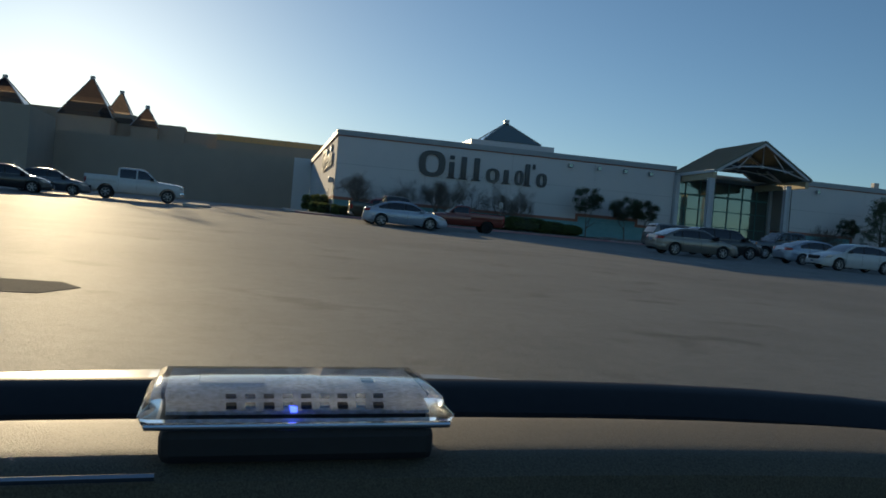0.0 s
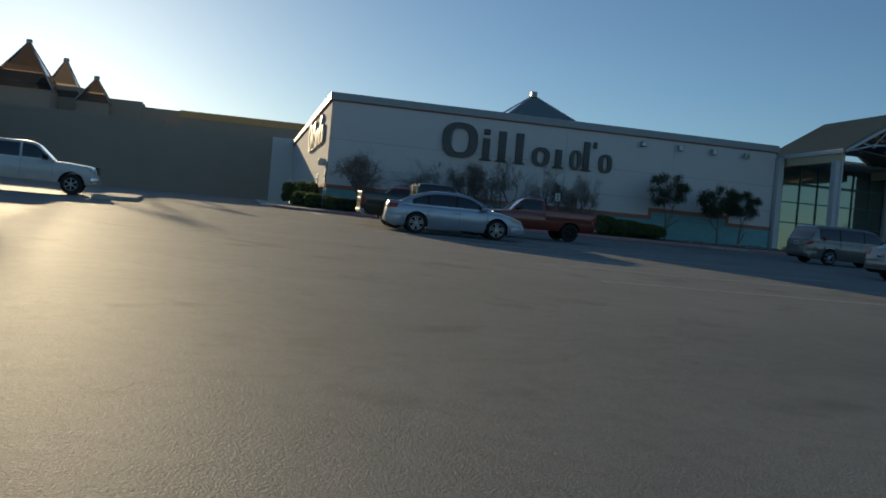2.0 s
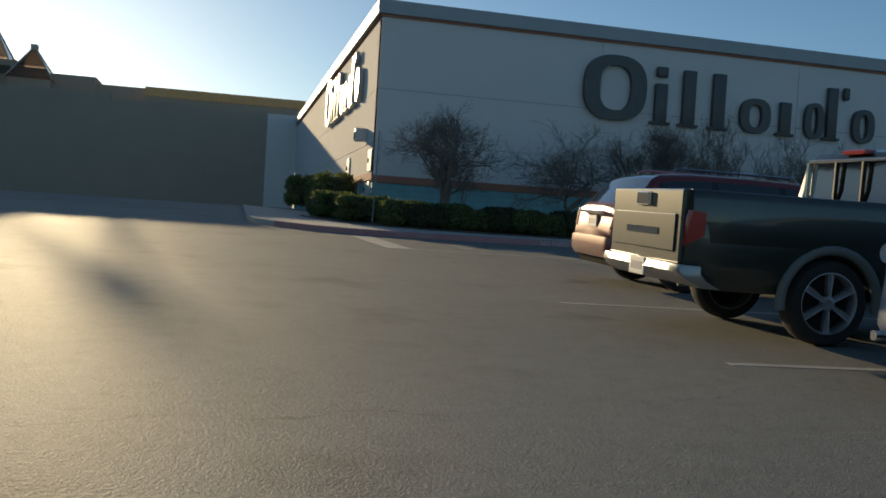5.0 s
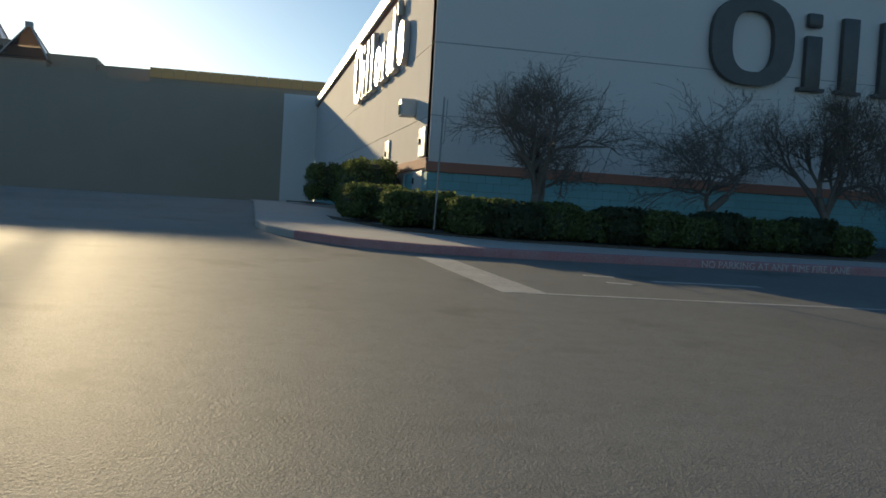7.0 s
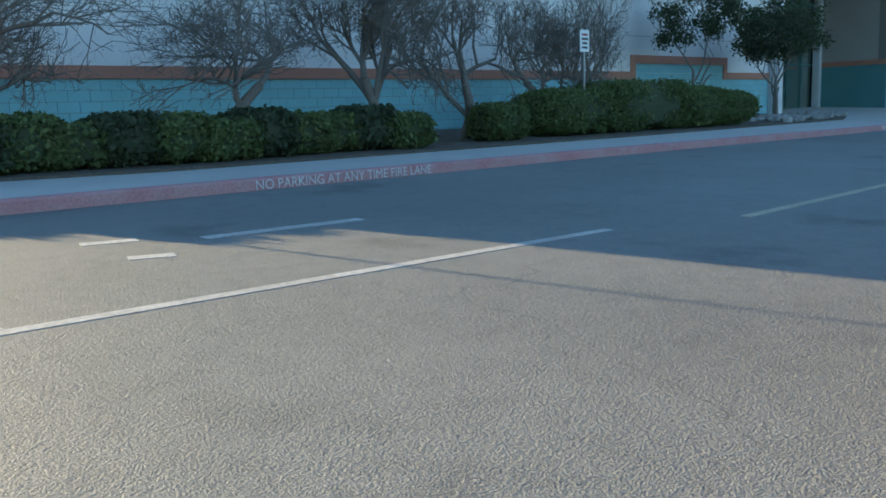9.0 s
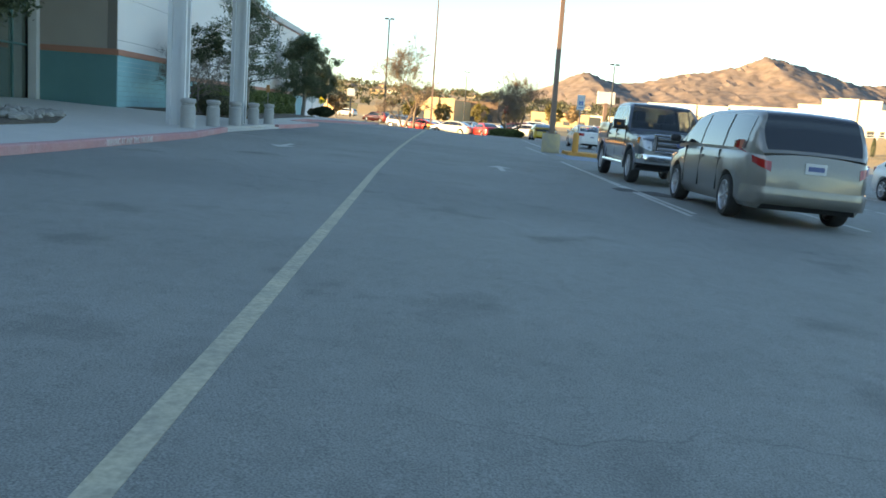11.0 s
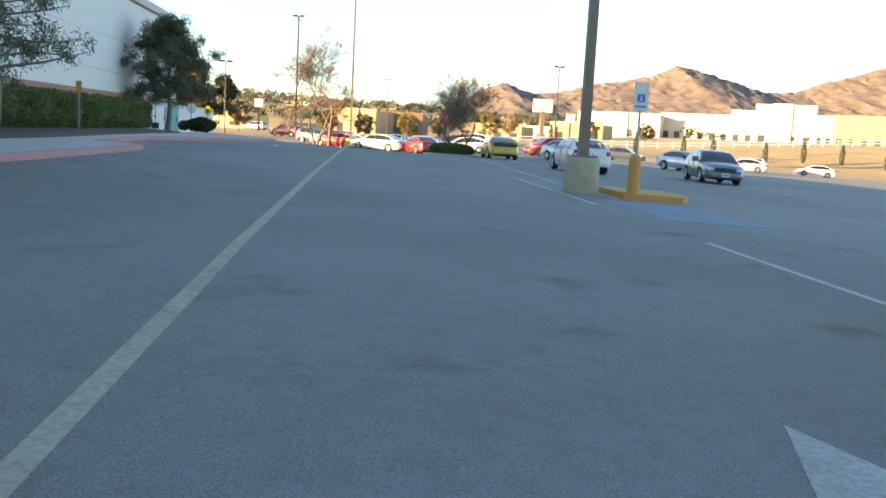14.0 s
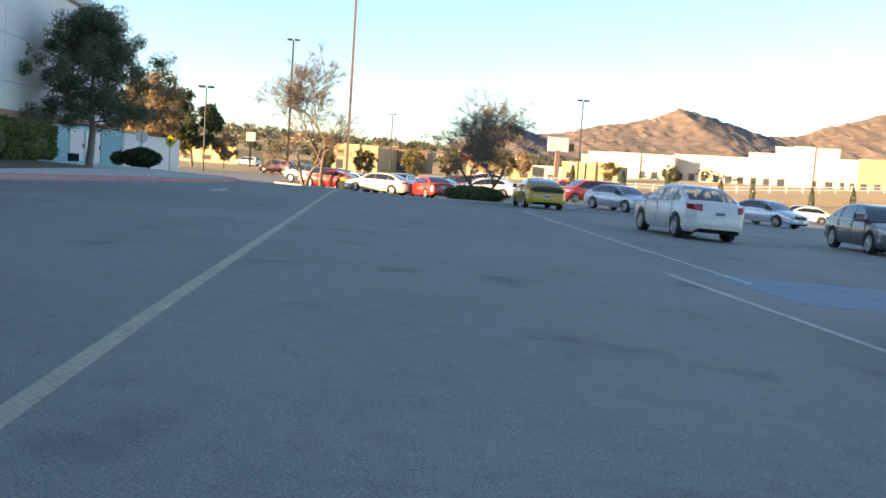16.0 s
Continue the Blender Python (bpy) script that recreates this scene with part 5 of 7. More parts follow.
car("white_suv", SUV, "white", 208.0, 8.6, 65, "white sport utility car on the far drive", far=True)
car("white_pickup", PICKUP, "white", 117.5, -16.4, 150, "white pickup truck in the far row", far=True)
rnd = random.Random(4)
for k, (x, y, c) in enumerate(((113, -10.0, "grey"), (112, -12.4, "white"), (124, -11.5, "silver"), (122, -8.0, "steel"), (126, -15.5, "steel"), (112, -19.5, "white"), (115, -21.8, "red"), (109, -23, "silver"), (104, -22.0, "white"), (126, -34, "brightred"),
                               (119, -54, "white"), (124, -42, "grey"), (132, -60, "silver"), (124, -19, "silver"), (130, -22, "black"), (135, -27, "white"), (134, -70, "white"))):
    nm = {"grey": "dark grey", "steel": "steel grey", "brightred": "bright red", "red": "dark red"}.get(c, c)
    car("far_car", SEDAN if k % 3 else SUV, c, x, y, 65 + rnd.uniform(-8, 8) + (180 if k % 2 else 0), "%s car parked in the distant row" % nm, far=True, group="cars in the far rows")

# the white car at the start of the drive, open above its dashboard
OPEN_CAR = dict(L=4.6, W=1.8, r=0.32, wheels=(1.42, -1.3), belt=0.78, lamp_z=0.62, tail_z=0.72, open=True,
                top=((-2.3, 0.55), (-2.24, 0.78), (-2.0, 0.83), (0.9, 0.80), (1.2, 0.815), (1.7, 0.785), (2.1, 0.70), (2.3, 0.5)), low=((-2.3, 0.32), (-2.1, 0.2), (2.1, 0.19), (2.3, 0.27)), grille=(0.5, 0.16, 0.46),
                cabin=((1.1, 0.85), (0.3, 1.4), (-0.9, 1.4), (-1.7, 0.85)))
# sun and shade are put into the dashboard colours: light top, dark shelf
dash_pad = material("dashboard_pad", (0.115, 0.098, 0.07), 0.7, second=(0.14, 0.12, 0.085), scale=9, amount=1, grain=0.35, grain_scale=700, bump=0.0008)
dash_shaded = material("dashboard_shade", (0.03, 0.032, 0.034), 0.5, grain=0.1, grain_scale=500, bump=0.0004)
clear_plastic = material("clear_plastic_case", (0.85, 0.9, 0.95), 0.08, transmission=1.0)
circuit = material("circuit_board", (0.34, 0.42, 0.55), 0.4, 0.3, second=(0.66, 0.70, 0.76), scale=45, amount=1.0, grain=0.3, grain_scale=300)
own = car("white_car", OPEN_CAR, "white", -6.12, -74.73, 92, "white open car with a black dashboard and hood", spokes=6)
own.matrix_world = own.matrix_world @ pose(0, -0.042, -0.028, -2.6, 0, 0)


def pad(profile, half, bow=0.05, seg=14):
    """A solid swept across the car from a profile of (x, z), bowed forward at its middle."""
    bm = bmesh.new()
    rings = []
    for k in range(seg + 1):
        t = -1 + 2 * k / seg
        rings.append([bm.verts.new((x - bow * t * t, half * t, z - 0.02 * t ** 4)) for x, z in profile])
    m = len(profile)
    for a, b in zip(rings, rings[1:]):
        for k in range(m):
            bm.faces.new((a[k], a[(k + 1) % m], b[(k + 1) % m], b[k]))
    bm.faces.new(rings[0][::-1]), bm.faces.new(rings[-1])
    bmesh.ops.recalc_face_normals(bm, faces=bm.faces)
    return bm


part("dashboard", pad(((0.81, 0.80), (0.80, 0.922), (0.812, 0.931), (0.84, 0.932), (0.92, 0.928), (0.98, 0.915), (1.04, 0.90), (1.05, 0.80)), 0.74), dash_pad, own, "grained dashboard top in low sun", smooth=50)
part("dashboard_shelf", pad(((0.22, 0.80), (0.24, 0.885), (0.3, 0.90), (0.5, 0.905), (0.7, 0.908), (0.79, 0.90), (0.80, 0.80)), 0.74), dash_shaded, own, "lower dashboard coloured dark for shade", smooth=50)
part("cowl", pad(((1.055, 0.80), (1.06, 0.90), (1.08, 0.918), (1.1, 0.923), (1.14, 0.915), (1.17, 0.885), (1.18, 0.80)), 0.74), black_trim, own, "black cowl under the screen", smooth=40)
# added chrome tube that draws the highlight along the left half of the lip
bm = bmesh.new()
tube(bm, [(0.796 - 0.05 * (y / 0.74) ** 2, y, 0.927) for y in (0.03, 0.12, 0.21, 0.3, 0.39, 0.48)], [0.0025] * 6, 6)
part("trim_strip", bm, chrome, own, "thin bright tube standing for the highlight on the dashboard lip", smooth=50)
det = thing("radar_detector", own.matrix_world @ pose(0.847, -0.053, 0.9325), "clear cased electronic detector resting on a car dashboard", "gadget")
part("base", boxes((-0.05, 0.05, -0.082, 0.082, 0.0, 0.022), bevel=0.006), black_trim, det)
bm = bmesh.new()
box(bm, -0.055, 0.055, -0.094, 0.094, 0.022, 0.041, bevel=0.007)
for v in bm.verts:
    if v.co.z > 0.033:
        v.co.x, v.co.y = v.co.x * 0.88, v.co.y * 0.95
part("case", bm, clear_plastic, det, "clear plastic case", smooth=40)
part("case_rim", boxes((-0.057, -0.05, -0.09, 0.09, 0.0225, 0.0265), bevel=0.0015), chrome, det, "bright metal rim along the case")
board = part("circuit_board", boxes((-0.043, 0.043, -0.078, 0.078, 0.026, 0.029)), circuit, det, "pale circuit board")
for k in range(9):
    part("chip", boxes((-0.04, -0.032, -0.05 + 0.011 * k, -0.044 + 0.011 * k, 0.0292, 0.032)), chrome if k % 2 else black_trim, board)
part("chip", boxes((-0.005, 0.03, 0.02, 0.06, 0.0292, 0.034), bevel=0.001), alloy, board)
part("knob", boxes((0.0, 0.008, -0.05, -0.042, 0.0292, 0.038), bevel=0.001), black_trim, board)
blue_led = material("blue_led", (0.02, 0.03, 0.5), 0.3, emission=(0.05, 0.1, 1.0), strength=6.0)
part("lamp", boxes((-0.047, -0.044, 0.003, 0.007, 0.0295, 0.033)), blue_led, board, "small blue lamp")

# ---- plants ----
bark_grey = material("bark_grey", (0.23, 0.195, 0.165), 0.9, second=(0.15, 0.125, 0.105), scale=9, amount=1, grain=0.2, grain_scale=60, bump=0.006)
bark_warm = material("bark_warm", (0.20, 0.145, 0.10), 0.9, second=(0.13, 0.095, 0.07), scale=9, amount=1, grain=0.2, grain_scale=60, bump=0.006)
leaf_dark = material("leaf_dark_green", (0.052, 0.072, 0.034), 0.65, second=(0.075, 0.095, 0.042), scale=2, amount=1, per_island=0.35)
leaf_hedge = material("leaf_hedge_green", (0.115, 0.165, 0.05), 0.75, second=(0.15, 0.175, 0.065), scale=1.5, amount=1, per_island=0.4)
leaf_pine = material("pine_needles", (0.12, 0.15, 0.09), 0.8, second=(0.15, 0.17, 0.10), scale=1.2, amount=1, per_island=0.35)
leaf_olive = material("leaf_olive", (0.085, 0.095, 0.055), 0.7, second=(0.11, 0.105, 0.06), scale=1.5, amount=1, per_island=0.35)
leaf_autumn = material("leaf_autumn", (0.29, 0.19, 0.10), 0.75, second=(0.33, 0.24, 0.135), scale=0.8, amount=1, per_island=0.4)
leaf_gold = material("leaf_gold", (0.22, 0.17, 0.05), 0.75, second=(0.14, 0.13, 0.05), scale=0.3, amount=1, per_island=0.4)
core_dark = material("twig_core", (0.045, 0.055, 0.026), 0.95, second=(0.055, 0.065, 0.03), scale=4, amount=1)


def let_light_through(m, share):
    """Thin leaves pass part of the light to their far side."""
    n, l = m.node_tree.nodes, m.node_tree.links
    b, out = n["Principled BSDF"], n["Material Output"]
    thin, both = n.new("ShaderNodeBsdfTranslucent"), n.new("ShaderNodeMixShader")
    l.new(b.inputs["Base Color"].links[0].from_socket, thin.inputs["Color"])
    both.inputs[0].default_value = share
    l.new(b.outputs[0], both.inputs[1])
    l.new(thin.outputs[0], both.inputs[2])
    l.new(both.outputs[0], out.inputs["Surface"])


for m in (leaf_dark, leaf_hedge, leaf_pine, leaf_olive, leaf_autumn, leaf_gold):
    let_light_through(m, 0.5 if m is leaf_pine else 0.42)


def grow(rng, base, height, spread, stems, levels, lean=0.35, first=0.28, thick=0.07, droop=0.0, kids=(2, 3), wig=0.13, fine=0.007):
    """Limbs as lists of points and radii, level by level, from a recursive fork."""
    out = [[] for _ in range(levels + 1)]
    tips = []

    def limb(p, d, length, r, level):
        n = 4 if level < 2 else 3
        pts, rad = [p.copy()], [r]
        q = p.copy()
        v = d.copy()
        for k in range(n):
            v = (v + Vector((rng.uniform(-1, 1), rng.uniform(-1, 1), rng.uniform(-0.5, 0.7))) * wig * (1 + level * 0.35)).normalized()
            q = q + v * length / n
            pts.append(q.copy())
            rad.append(max(r * (1 - 0.4 * (k + 1) / n), fine))
        out[level].append((pts, rad))
        if level == levels:
            tips.append((q.copy(), v.copy()))
            return
        for c in range(rng.randint(*kids) + (1 if level >= 1 else 0) + (1 if level >= 3 else 0)):
            t = rng.uniform(0.45, 1.0) if c else 1.0
            i = min(int(t * n), n)
            s = pts[i]
            side = v.orthogonal().normalized()
            side.rotate(Matrix.Rotation(rng.uniform(0, 2 * math.pi), 3, v))
            nd = (v * rng.uniform(0.55, 1.0) + side * spread * rng.uniform(0.5, 1.1) + Vector((0, 0, 0.12 - droop * level))).normalized()
            limb(s.copy(), nd, length * rng.uniform(0.58, 0.88), rad[i] * rng.uniform(0.6, 0.8), level + 1)

    for k in range(stems):
        a = 2 * math.pi * (k + rng.random() * 0.6) / max(stems, 1)
        d = Vector((math.cos(a) * lean, math.sin(a) * lean, 1)).normalized() if stems > 1 else Vector((rng.uniform(-0.08, 0.08), rng.uniform(-0.08, 0.08), 1)).normalized()
        limb(Vector(base) + Vector((math.cos(a), math.sin(a), 0)) * (0.08 if stems > 1 else 0), d, height * first, thick, 0)
    return out, tips


def limbs_mesh(levels, seg):
    bm = bmesh.new()
    for pts, rad in levels:
        tube(bm, pts, rad, seg)
    return bm


def leaf_mesh(name, centres, normals, size, rng, ratio=0.5, fold=0.25):
    """Many small four-cornered leaves as one mesh."""
    n = len(centres)
    r = np.random.RandomState(rng.randint(0, 10 ** 6))
    c = np.array(centres)
    d = r.normal(size=(n, 3))
    if normals is not None:
        d = d * 0.6 + np.array(normals)
    d /= np.linalg.norm(d, axis=1)[:, None] + 1e-9
    h = r.normal(size=(n, 3))
    s = np.cross(d, h)
    s /= np.linalg.norm(s, axis=1)[:, None] + 1e-9
    u = np.cross(d, s)
    sz = (size * r.uniform(0.6, 1.3, size=n))[:, None]
    v = np.empty((n, 4, 3))
    v[:, 0] = c - u * sz
    v[:, 1] = c + s * sz * ratio + d * sz * fold
    v[:, 2] = c + u * sz
    v[:, 3] = c - s * sz * ratio + d * sz * fold
    me = bpy.data.meshes.new(name)
    me.vertices.add(4 * n)
    me.vertices.foreach_set("co", v.reshape(-1))
    me.loops.add(4 * n)
    me.loops.foreach_set("vertex_index", np.arange(4 * n, dtype=np.int32))
    me.polygons.add(n)
    me.polygons.foreach_set("loop_start", np.arange(0, 4 * n, 4, dtype=np.int32))
    me.update(calc_edges=True)
    return me


def leaf_part(name, centres, normals, size, rng, mat, parent, ratio=0.5):
    me = leaf_mesh(name, centres, normals, size, rng, ratio)
    me.materials.append(mat)
    ob = new(name, me)
    ob.parent = parent
    return ob


def spread_crown(lv, radius, top, turn=0.0):
    """Opens the crown of a grown tree to a radius and a height, leaving the foot of the trunk as it is."""
    ct, sn = math.cos(turn), math.sin(turn)
    every = [p for q in lv for pts, _ in q for p in pts]
    high = [p for p in every if p[2] > 1.0] or every
    cx, cy = sum(p[0] for p in high) / len(high), sum(p[1] for p in high) / len(high)
    reach = sorted(math.hypot(p[0] - cx, p[1] - cy) for p in high)[int(0.96 * len(high))]
    tall = max(p[2] for p in every)
    for q in lv:
        for i, (pts, rad) in enumerate(q):
            moved = []
            for p in pts:
                u = min(1.0, max(0.0, (p[2] - 0.35) / 1.1))
                u = u * u * (3 - 2 * u)
                k = 1 + (radius / reach - 1) * u
                px, py = (p[0] - cx * u) * k, (p[1] - cy * u) * k
                moved.append(Vector((px * ct - py * sn, px * sn + py * ct, p[2] * (1 + (top / tall - 1) * u))))
            q[i] = (moved, rad)


def bare_tree(x, y, height, seed, label, stems=3, levels=5, bark=None, spread=0.75, lean=0.45, thick=0.06, first=0.3, lift=0.14, group="bare trees by the store", name="bare_tree", buds=None, fine=0.007, kids=(2, 3), wig=0.13, crown=None, spray=0, spray_size=(0.12, 0.028)):
    """crown: (radius, top) of a wide umbrella crown, in metres."""
    rng = random.Random(seed)
    z = ground_z(x, y) + lift
    ob = thing(name, (x, y, z), label, "tree", group)
    lv, tips = grow(rng, (0, 0, -0.1), height, spread, stems, levels, lean, first, thick, fine=fine, kids=kids, wig=wig)
    if crown:
        spread_crown(lv, *crown)
    part("trunk", limbs_mesh(lv[0] + lv[1], 8), bark or bark_grey, ob, smooth=60)
    tagged(part("limb", limbs_mesh(lv[2] + lv[3], 5), bark or bark_grey, ob, smooth=60), kind="stuff")
    tagged(part("twig", limbs_mesh([t for q in lv[4:] for t in q], 3), bark or bark_grey, ob), kind="stuff")
    if spray:
        tips = [(pts[-1], pts[-1] - pts[-2]) for pts, _ in lv[-1]]
        at = [tuple(p + Vector((rng.gauss(0, 0.09), rng.gauss(0, 0.09), rng.gauss(0.02, 0.09)))) for p, _ in tips for _ in range(spray)]
        tagged(leaf_part("twig_spray", at, None, spray_size[0], rng, bark or bark_grey, ob, spray_size[1]), kind="stuff")
    if buds:
        pts = [tuple(p + Vector((rng.uniform(-0.06, 0.06), rng.uniform(-0.06, 0.06), rng.uniform(-0.06, 0.06)))) for p, _ in tips for _ in range(buds[1])]
        leaf_part("crown", pts, None, buds[2], rng, buds[0], ob)
    return ob


def leafy_tree(x, y, height, seed, label, mat, crown, n_leaf, size, trunk_r=0.08, group="evergreen trees", name="tree", ratio=0.5, bark=None, lift=0.14, levels=4):
    """crown: (radius, centre height, half height) in metres above the ground."""
    rng = random.Random(seed)
    z = ground_z(x, y) + lift
    ob = thing(name, (x, y, z), label, "tree", group)
    lv, tips = grow(rng, (0, 0, -0.1), height, 0.7, 1, levels, 0.2, 0.4, trunk_r, kids=(2, 4))
    part("trunk", limbs_mesh(lv[0] + lv[1], 8), bark or bark_grey, ob, smooth=60)
    R, cz, hz = crown
    inside = [t for q in lv[2:] for t in q if (math.hypot(t[0][-1][0], t[0][-1][1]) / R) ** 2 + ((t[0][-1][2] - cz) / (1.1 * hz)) ** 2 < 1]
    tagged(part("limb", limbs_mesh(inside or lv[2], 4), bark or bark_grey, ob, smooth=60), kind="stuff")
    clumps = []
    for k in range(46):
        a, e, rr = rng.uniform(0, 2 * math.pi), rng.uniform(-1, 1), rng.uniform(0.35, 1.0) ** 0.5
        c = math.sqrt(1 - e * e)
        clumps.append(Vector((R * rr * c * math.cos(a), R * rr * c * math.sin(a), cz + hz * rr * e)))
    pts, nrm = [], []
    for k in range(n_leaf):
        c = rng.choice(clumps)
        s = R * rng.uniform(0.16, 0.34)
        d = Vector((rng.gauss(0, 1), rng.gauss(0, 1), rng.gauss(0, 0.8))).normalized()
        p = c + d * s * rng.random() ** 0.4
        pts.append(tuple(p)), nrm.append(tuple(d))
    leaf_part("crown", pts, nrm, size, rng, mat, ob, ratio)
    return ob


def pine_tree(x, y, height, radius, seed, label, n_leaf=52000, size=0.10, lift=0.14):
    rng = random.Random(seed)
    ob = thing("pine_tree", (x, y, ground_z(x, y) + lift), label, "tree")
    bm = bmesh.new()
    pts = [Vector((0.05 * math.sin(k), 0.05 * math.cos(k * 1.7), height * 0.95 * k / 8 - 0.1)) for k in range(9)]
    tube(bm, pts, [0.16 * (1 - 0.1 * k) for k in range(9)], 9)
    part("trunk", bm, bark_grey, ob, smooth=60)
    leaves, nrm = [], []
    bm = bmesh.new()
    for k in range(46):
        h = height * (0.24 + 0.74 * (k / 46) ** 0.9)
        u = max(0.0, (h / height - 0.24) / 0.76)
        reach = radius * (0.75 + 0.5 * math.sin(math.pi * min(1, u * 1.1 + 0.12))) * (1 - 0.62 * u ** 2.2) * rng.uniform(0.6, 1.08)
        a = k * 2.4 + rng.uniform(-0.5, 0.5)
        d = Vector((math.cos(a), math.sin(a), rng.uniform(-0.12, 0.25) + 0.25 * u))
        p0 = Vector((0, 0, h))
        mid, tip = p0 + d * reach * 0.55, p0 + d * reach + Vector((0, 0, rng.uniform(-0.15, 0.2)))
        tube(bm, [p0, mid, tip], [0.045 * (1.1 - u), 0.03 * (1.1 - u), 0.008], 5)
        for c in range(7):
            t = rng.uniform(0.3, 1.02)
            cc = p0 + (tip - p0) * t + Vector((rng.gauss(0, 0.22), rng.gauss(0, 0.22), rng.gauss(0.05, 0.16))) * (0.6 + 0.4 * radius / 2)
            s = rng.uniform(0.2, 0.42) * (radius / 2.2)
            for q in range(n_leaf // (46 * 7)):
                dd = Vector((rng.gauss(0, 1), rng.gauss(0, 1), rng.gauss(0.2, 0.8))).normalized()
                leaves.append(tuple(cc + dd * s * rng.random() ** 0.5)), nrm.append(tuple(dd))
    tagged(part("limb", bm, bark_grey, ob, smooth=60), kind="stuff")
    leaf_part("crown", leaves, nrm, size, rng, leaf_pine, ob, 0.16)
    return ob


def shrub(x, y, half, height, seed, label, mat, n_leaf, size, turn=0.0, square=2.2, lift=0.16, name="shrub", group="shrubs in the bed", category="shrub"):
    """A clipped or loose shrub: a dark twig core under a coat of leaves. half: half length and half depth."""
    rng = random.Random(seed)
    ob = thing(name, (x, y, ground_z(x, y) + lift), label, category, group, turn)
    a, b = half
    def surf(th, ph, k):
        def pw(v):
            return math.copysign(abs(v) ** (2 / square), v)
        lump = 1 + 0.1 * noise.noise(Vector((math.cos(th) * 2 + seed, math.sin(th) * 2, ph * 2 + seed * 0.3)))
        return Vector((a * k * lump * pw(math.cos(th)) * pw(math.cos(ph)), b * k * lump * pw(math.sin(th)) * pw(math.cos(ph)), height * (0.5 + 0.5 * k * lump * pw(math.sin(ph)))))
    bm = bmesh.new()
    rings = []
    for j in range(7):
        ph = -math.pi / 2 + math.pi * (j + 0.25) / 6.5
        rings.append([bm.verts.new(surf(2 * math.pi * i / 18, ph, 0.86)) for i in range(18)])
    for p, q in zip(rings, rings[1:]):
        for i in range(18):
            bm.faces.new((p[i], p[(i + 1) % 18], q[(i + 1) % 18], q[i]))
    bm.faces.new(rings[0][::-1]), bm.faces.new(rings[-1])
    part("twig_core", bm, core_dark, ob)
    pts, nrm = [], []
    for k in range(n_leaf):
        th, ph = rng.uniform(0, 2 * math.pi), math.asin(rng.uniform(-0.92, 1))
        kk = rng.uniform(0.84, 1.03) + (0.09 if rng.random() < 0.06 else 0)
        p = surf(th, ph, kk)
        p.z = max(p.z, 0.02)
        pts.append(tuple(p))
        nrm.append(tuple(Vector((p.x / a, p.y / b, (p.z / height - 0.5) * 2)).normalized() * 0.8))
    leaf_part("leaves", pts, nrm, size, rng, mat, ob, 0.55)
    return ob


# bed before the store
for k, (x, y, h, st, cr) in enumerate(((1.5, -3.5, 4.0, 1, (1.9, 3.7)), (5.2, -3.45, 3.9, 1, (1.75, 3.5)), (8.1, -3.5, 3.8, 1, (1.6, 3.7)), (10.35, -3.5, 4.2, 2, (1.9, 4.1)), (13.9, -2.75, 4.0, 1, (1.45, 3.9, 2.3)), (15.5, -2.7, 3.9, 2, (1.7, 3.7, 4.0)))):
    bare_tree(x, y, h, (31, 12, 13, 14, 12, 14)[k], "bare twisted grey tree in the mulch bed", st, 5, spread=1.0, thick=0.1 + 0.03 * (st == 1) + 0.02 * (k == 3), lean=0.6, first=0.29, fine=0.0055, kids=(2, 4) if st == 1 else (2, 3), wig=0.19, crown=cr, spray=4 if k in (2, 3, 4, 5) else 2)
for k, (x, y, h, cr, n) in enumerate(((21.7, -1.95, 4.0, (1.3, 3.2, 1.05), 5200), (24.75, -3.1, 3.4, (1.45, 2.7, 0.9), 6500), (27.0, -2.0, 3.5, (1.3, 2.75, 0.9), 6000))):
    leafy_tree(x, y, h, 31 + k, "small round evergreen tree with a thin trunk", leaf_dark, cr, n, 0.055, 0.07, "evergreen trees by the store")
for k in range(17):
    x = 0.9 + k * 0.68
    hh = 0.66 + 0.07 * math.sin(k * 2.3)
    if k in (11, 12, 13, 15, 16):
        continue
    shrub(x, -4.55 + 0.12 * math.sin(k), (0.55, 0.5), hh, 60 + k, "low clipped dark green bush in the bed", leaf_hedge if k % 3 else leaf_dark, 3600, 0.045, square=3.2)
for k, (x, y, a, b, h, q) in enumerate(((13.0, -4.1, 1.4, 0.75, 0.98, 3.0), (15.5, -4.0, 1.65, 0.8, 1.15, 4.5), (17.9, -4.1, 1.2, 0.8, 1.0, 3.0), (19.5, -4.1, 1.0, 0.85, 0.9, 2.3))):
    shrub(x, y, (a, b), h, 90 + k, "dense clipped green hedge before the wall", leaf_hedge, 11000, 0.04, square=q)
for k, (x, y, a, b, h) in enumerate(((-0.85, 5.0, 0.72, 2.4, 1.45), (-1.2, 0.6, 0.75, 1.6, 0.8), (-0.6, -2.2, 0.8, 0.8, 0.75), (0.3, -4.0, 0.7, 0.6, 0.7), (-1.1, 16.0, 0.7, 2.0, 1.5))):
    shrub(x, y, (a, b), h, 120 + k, "rounded green bush on the planted nose", leaf_hedge, 6000, 0.05, square=4.0)
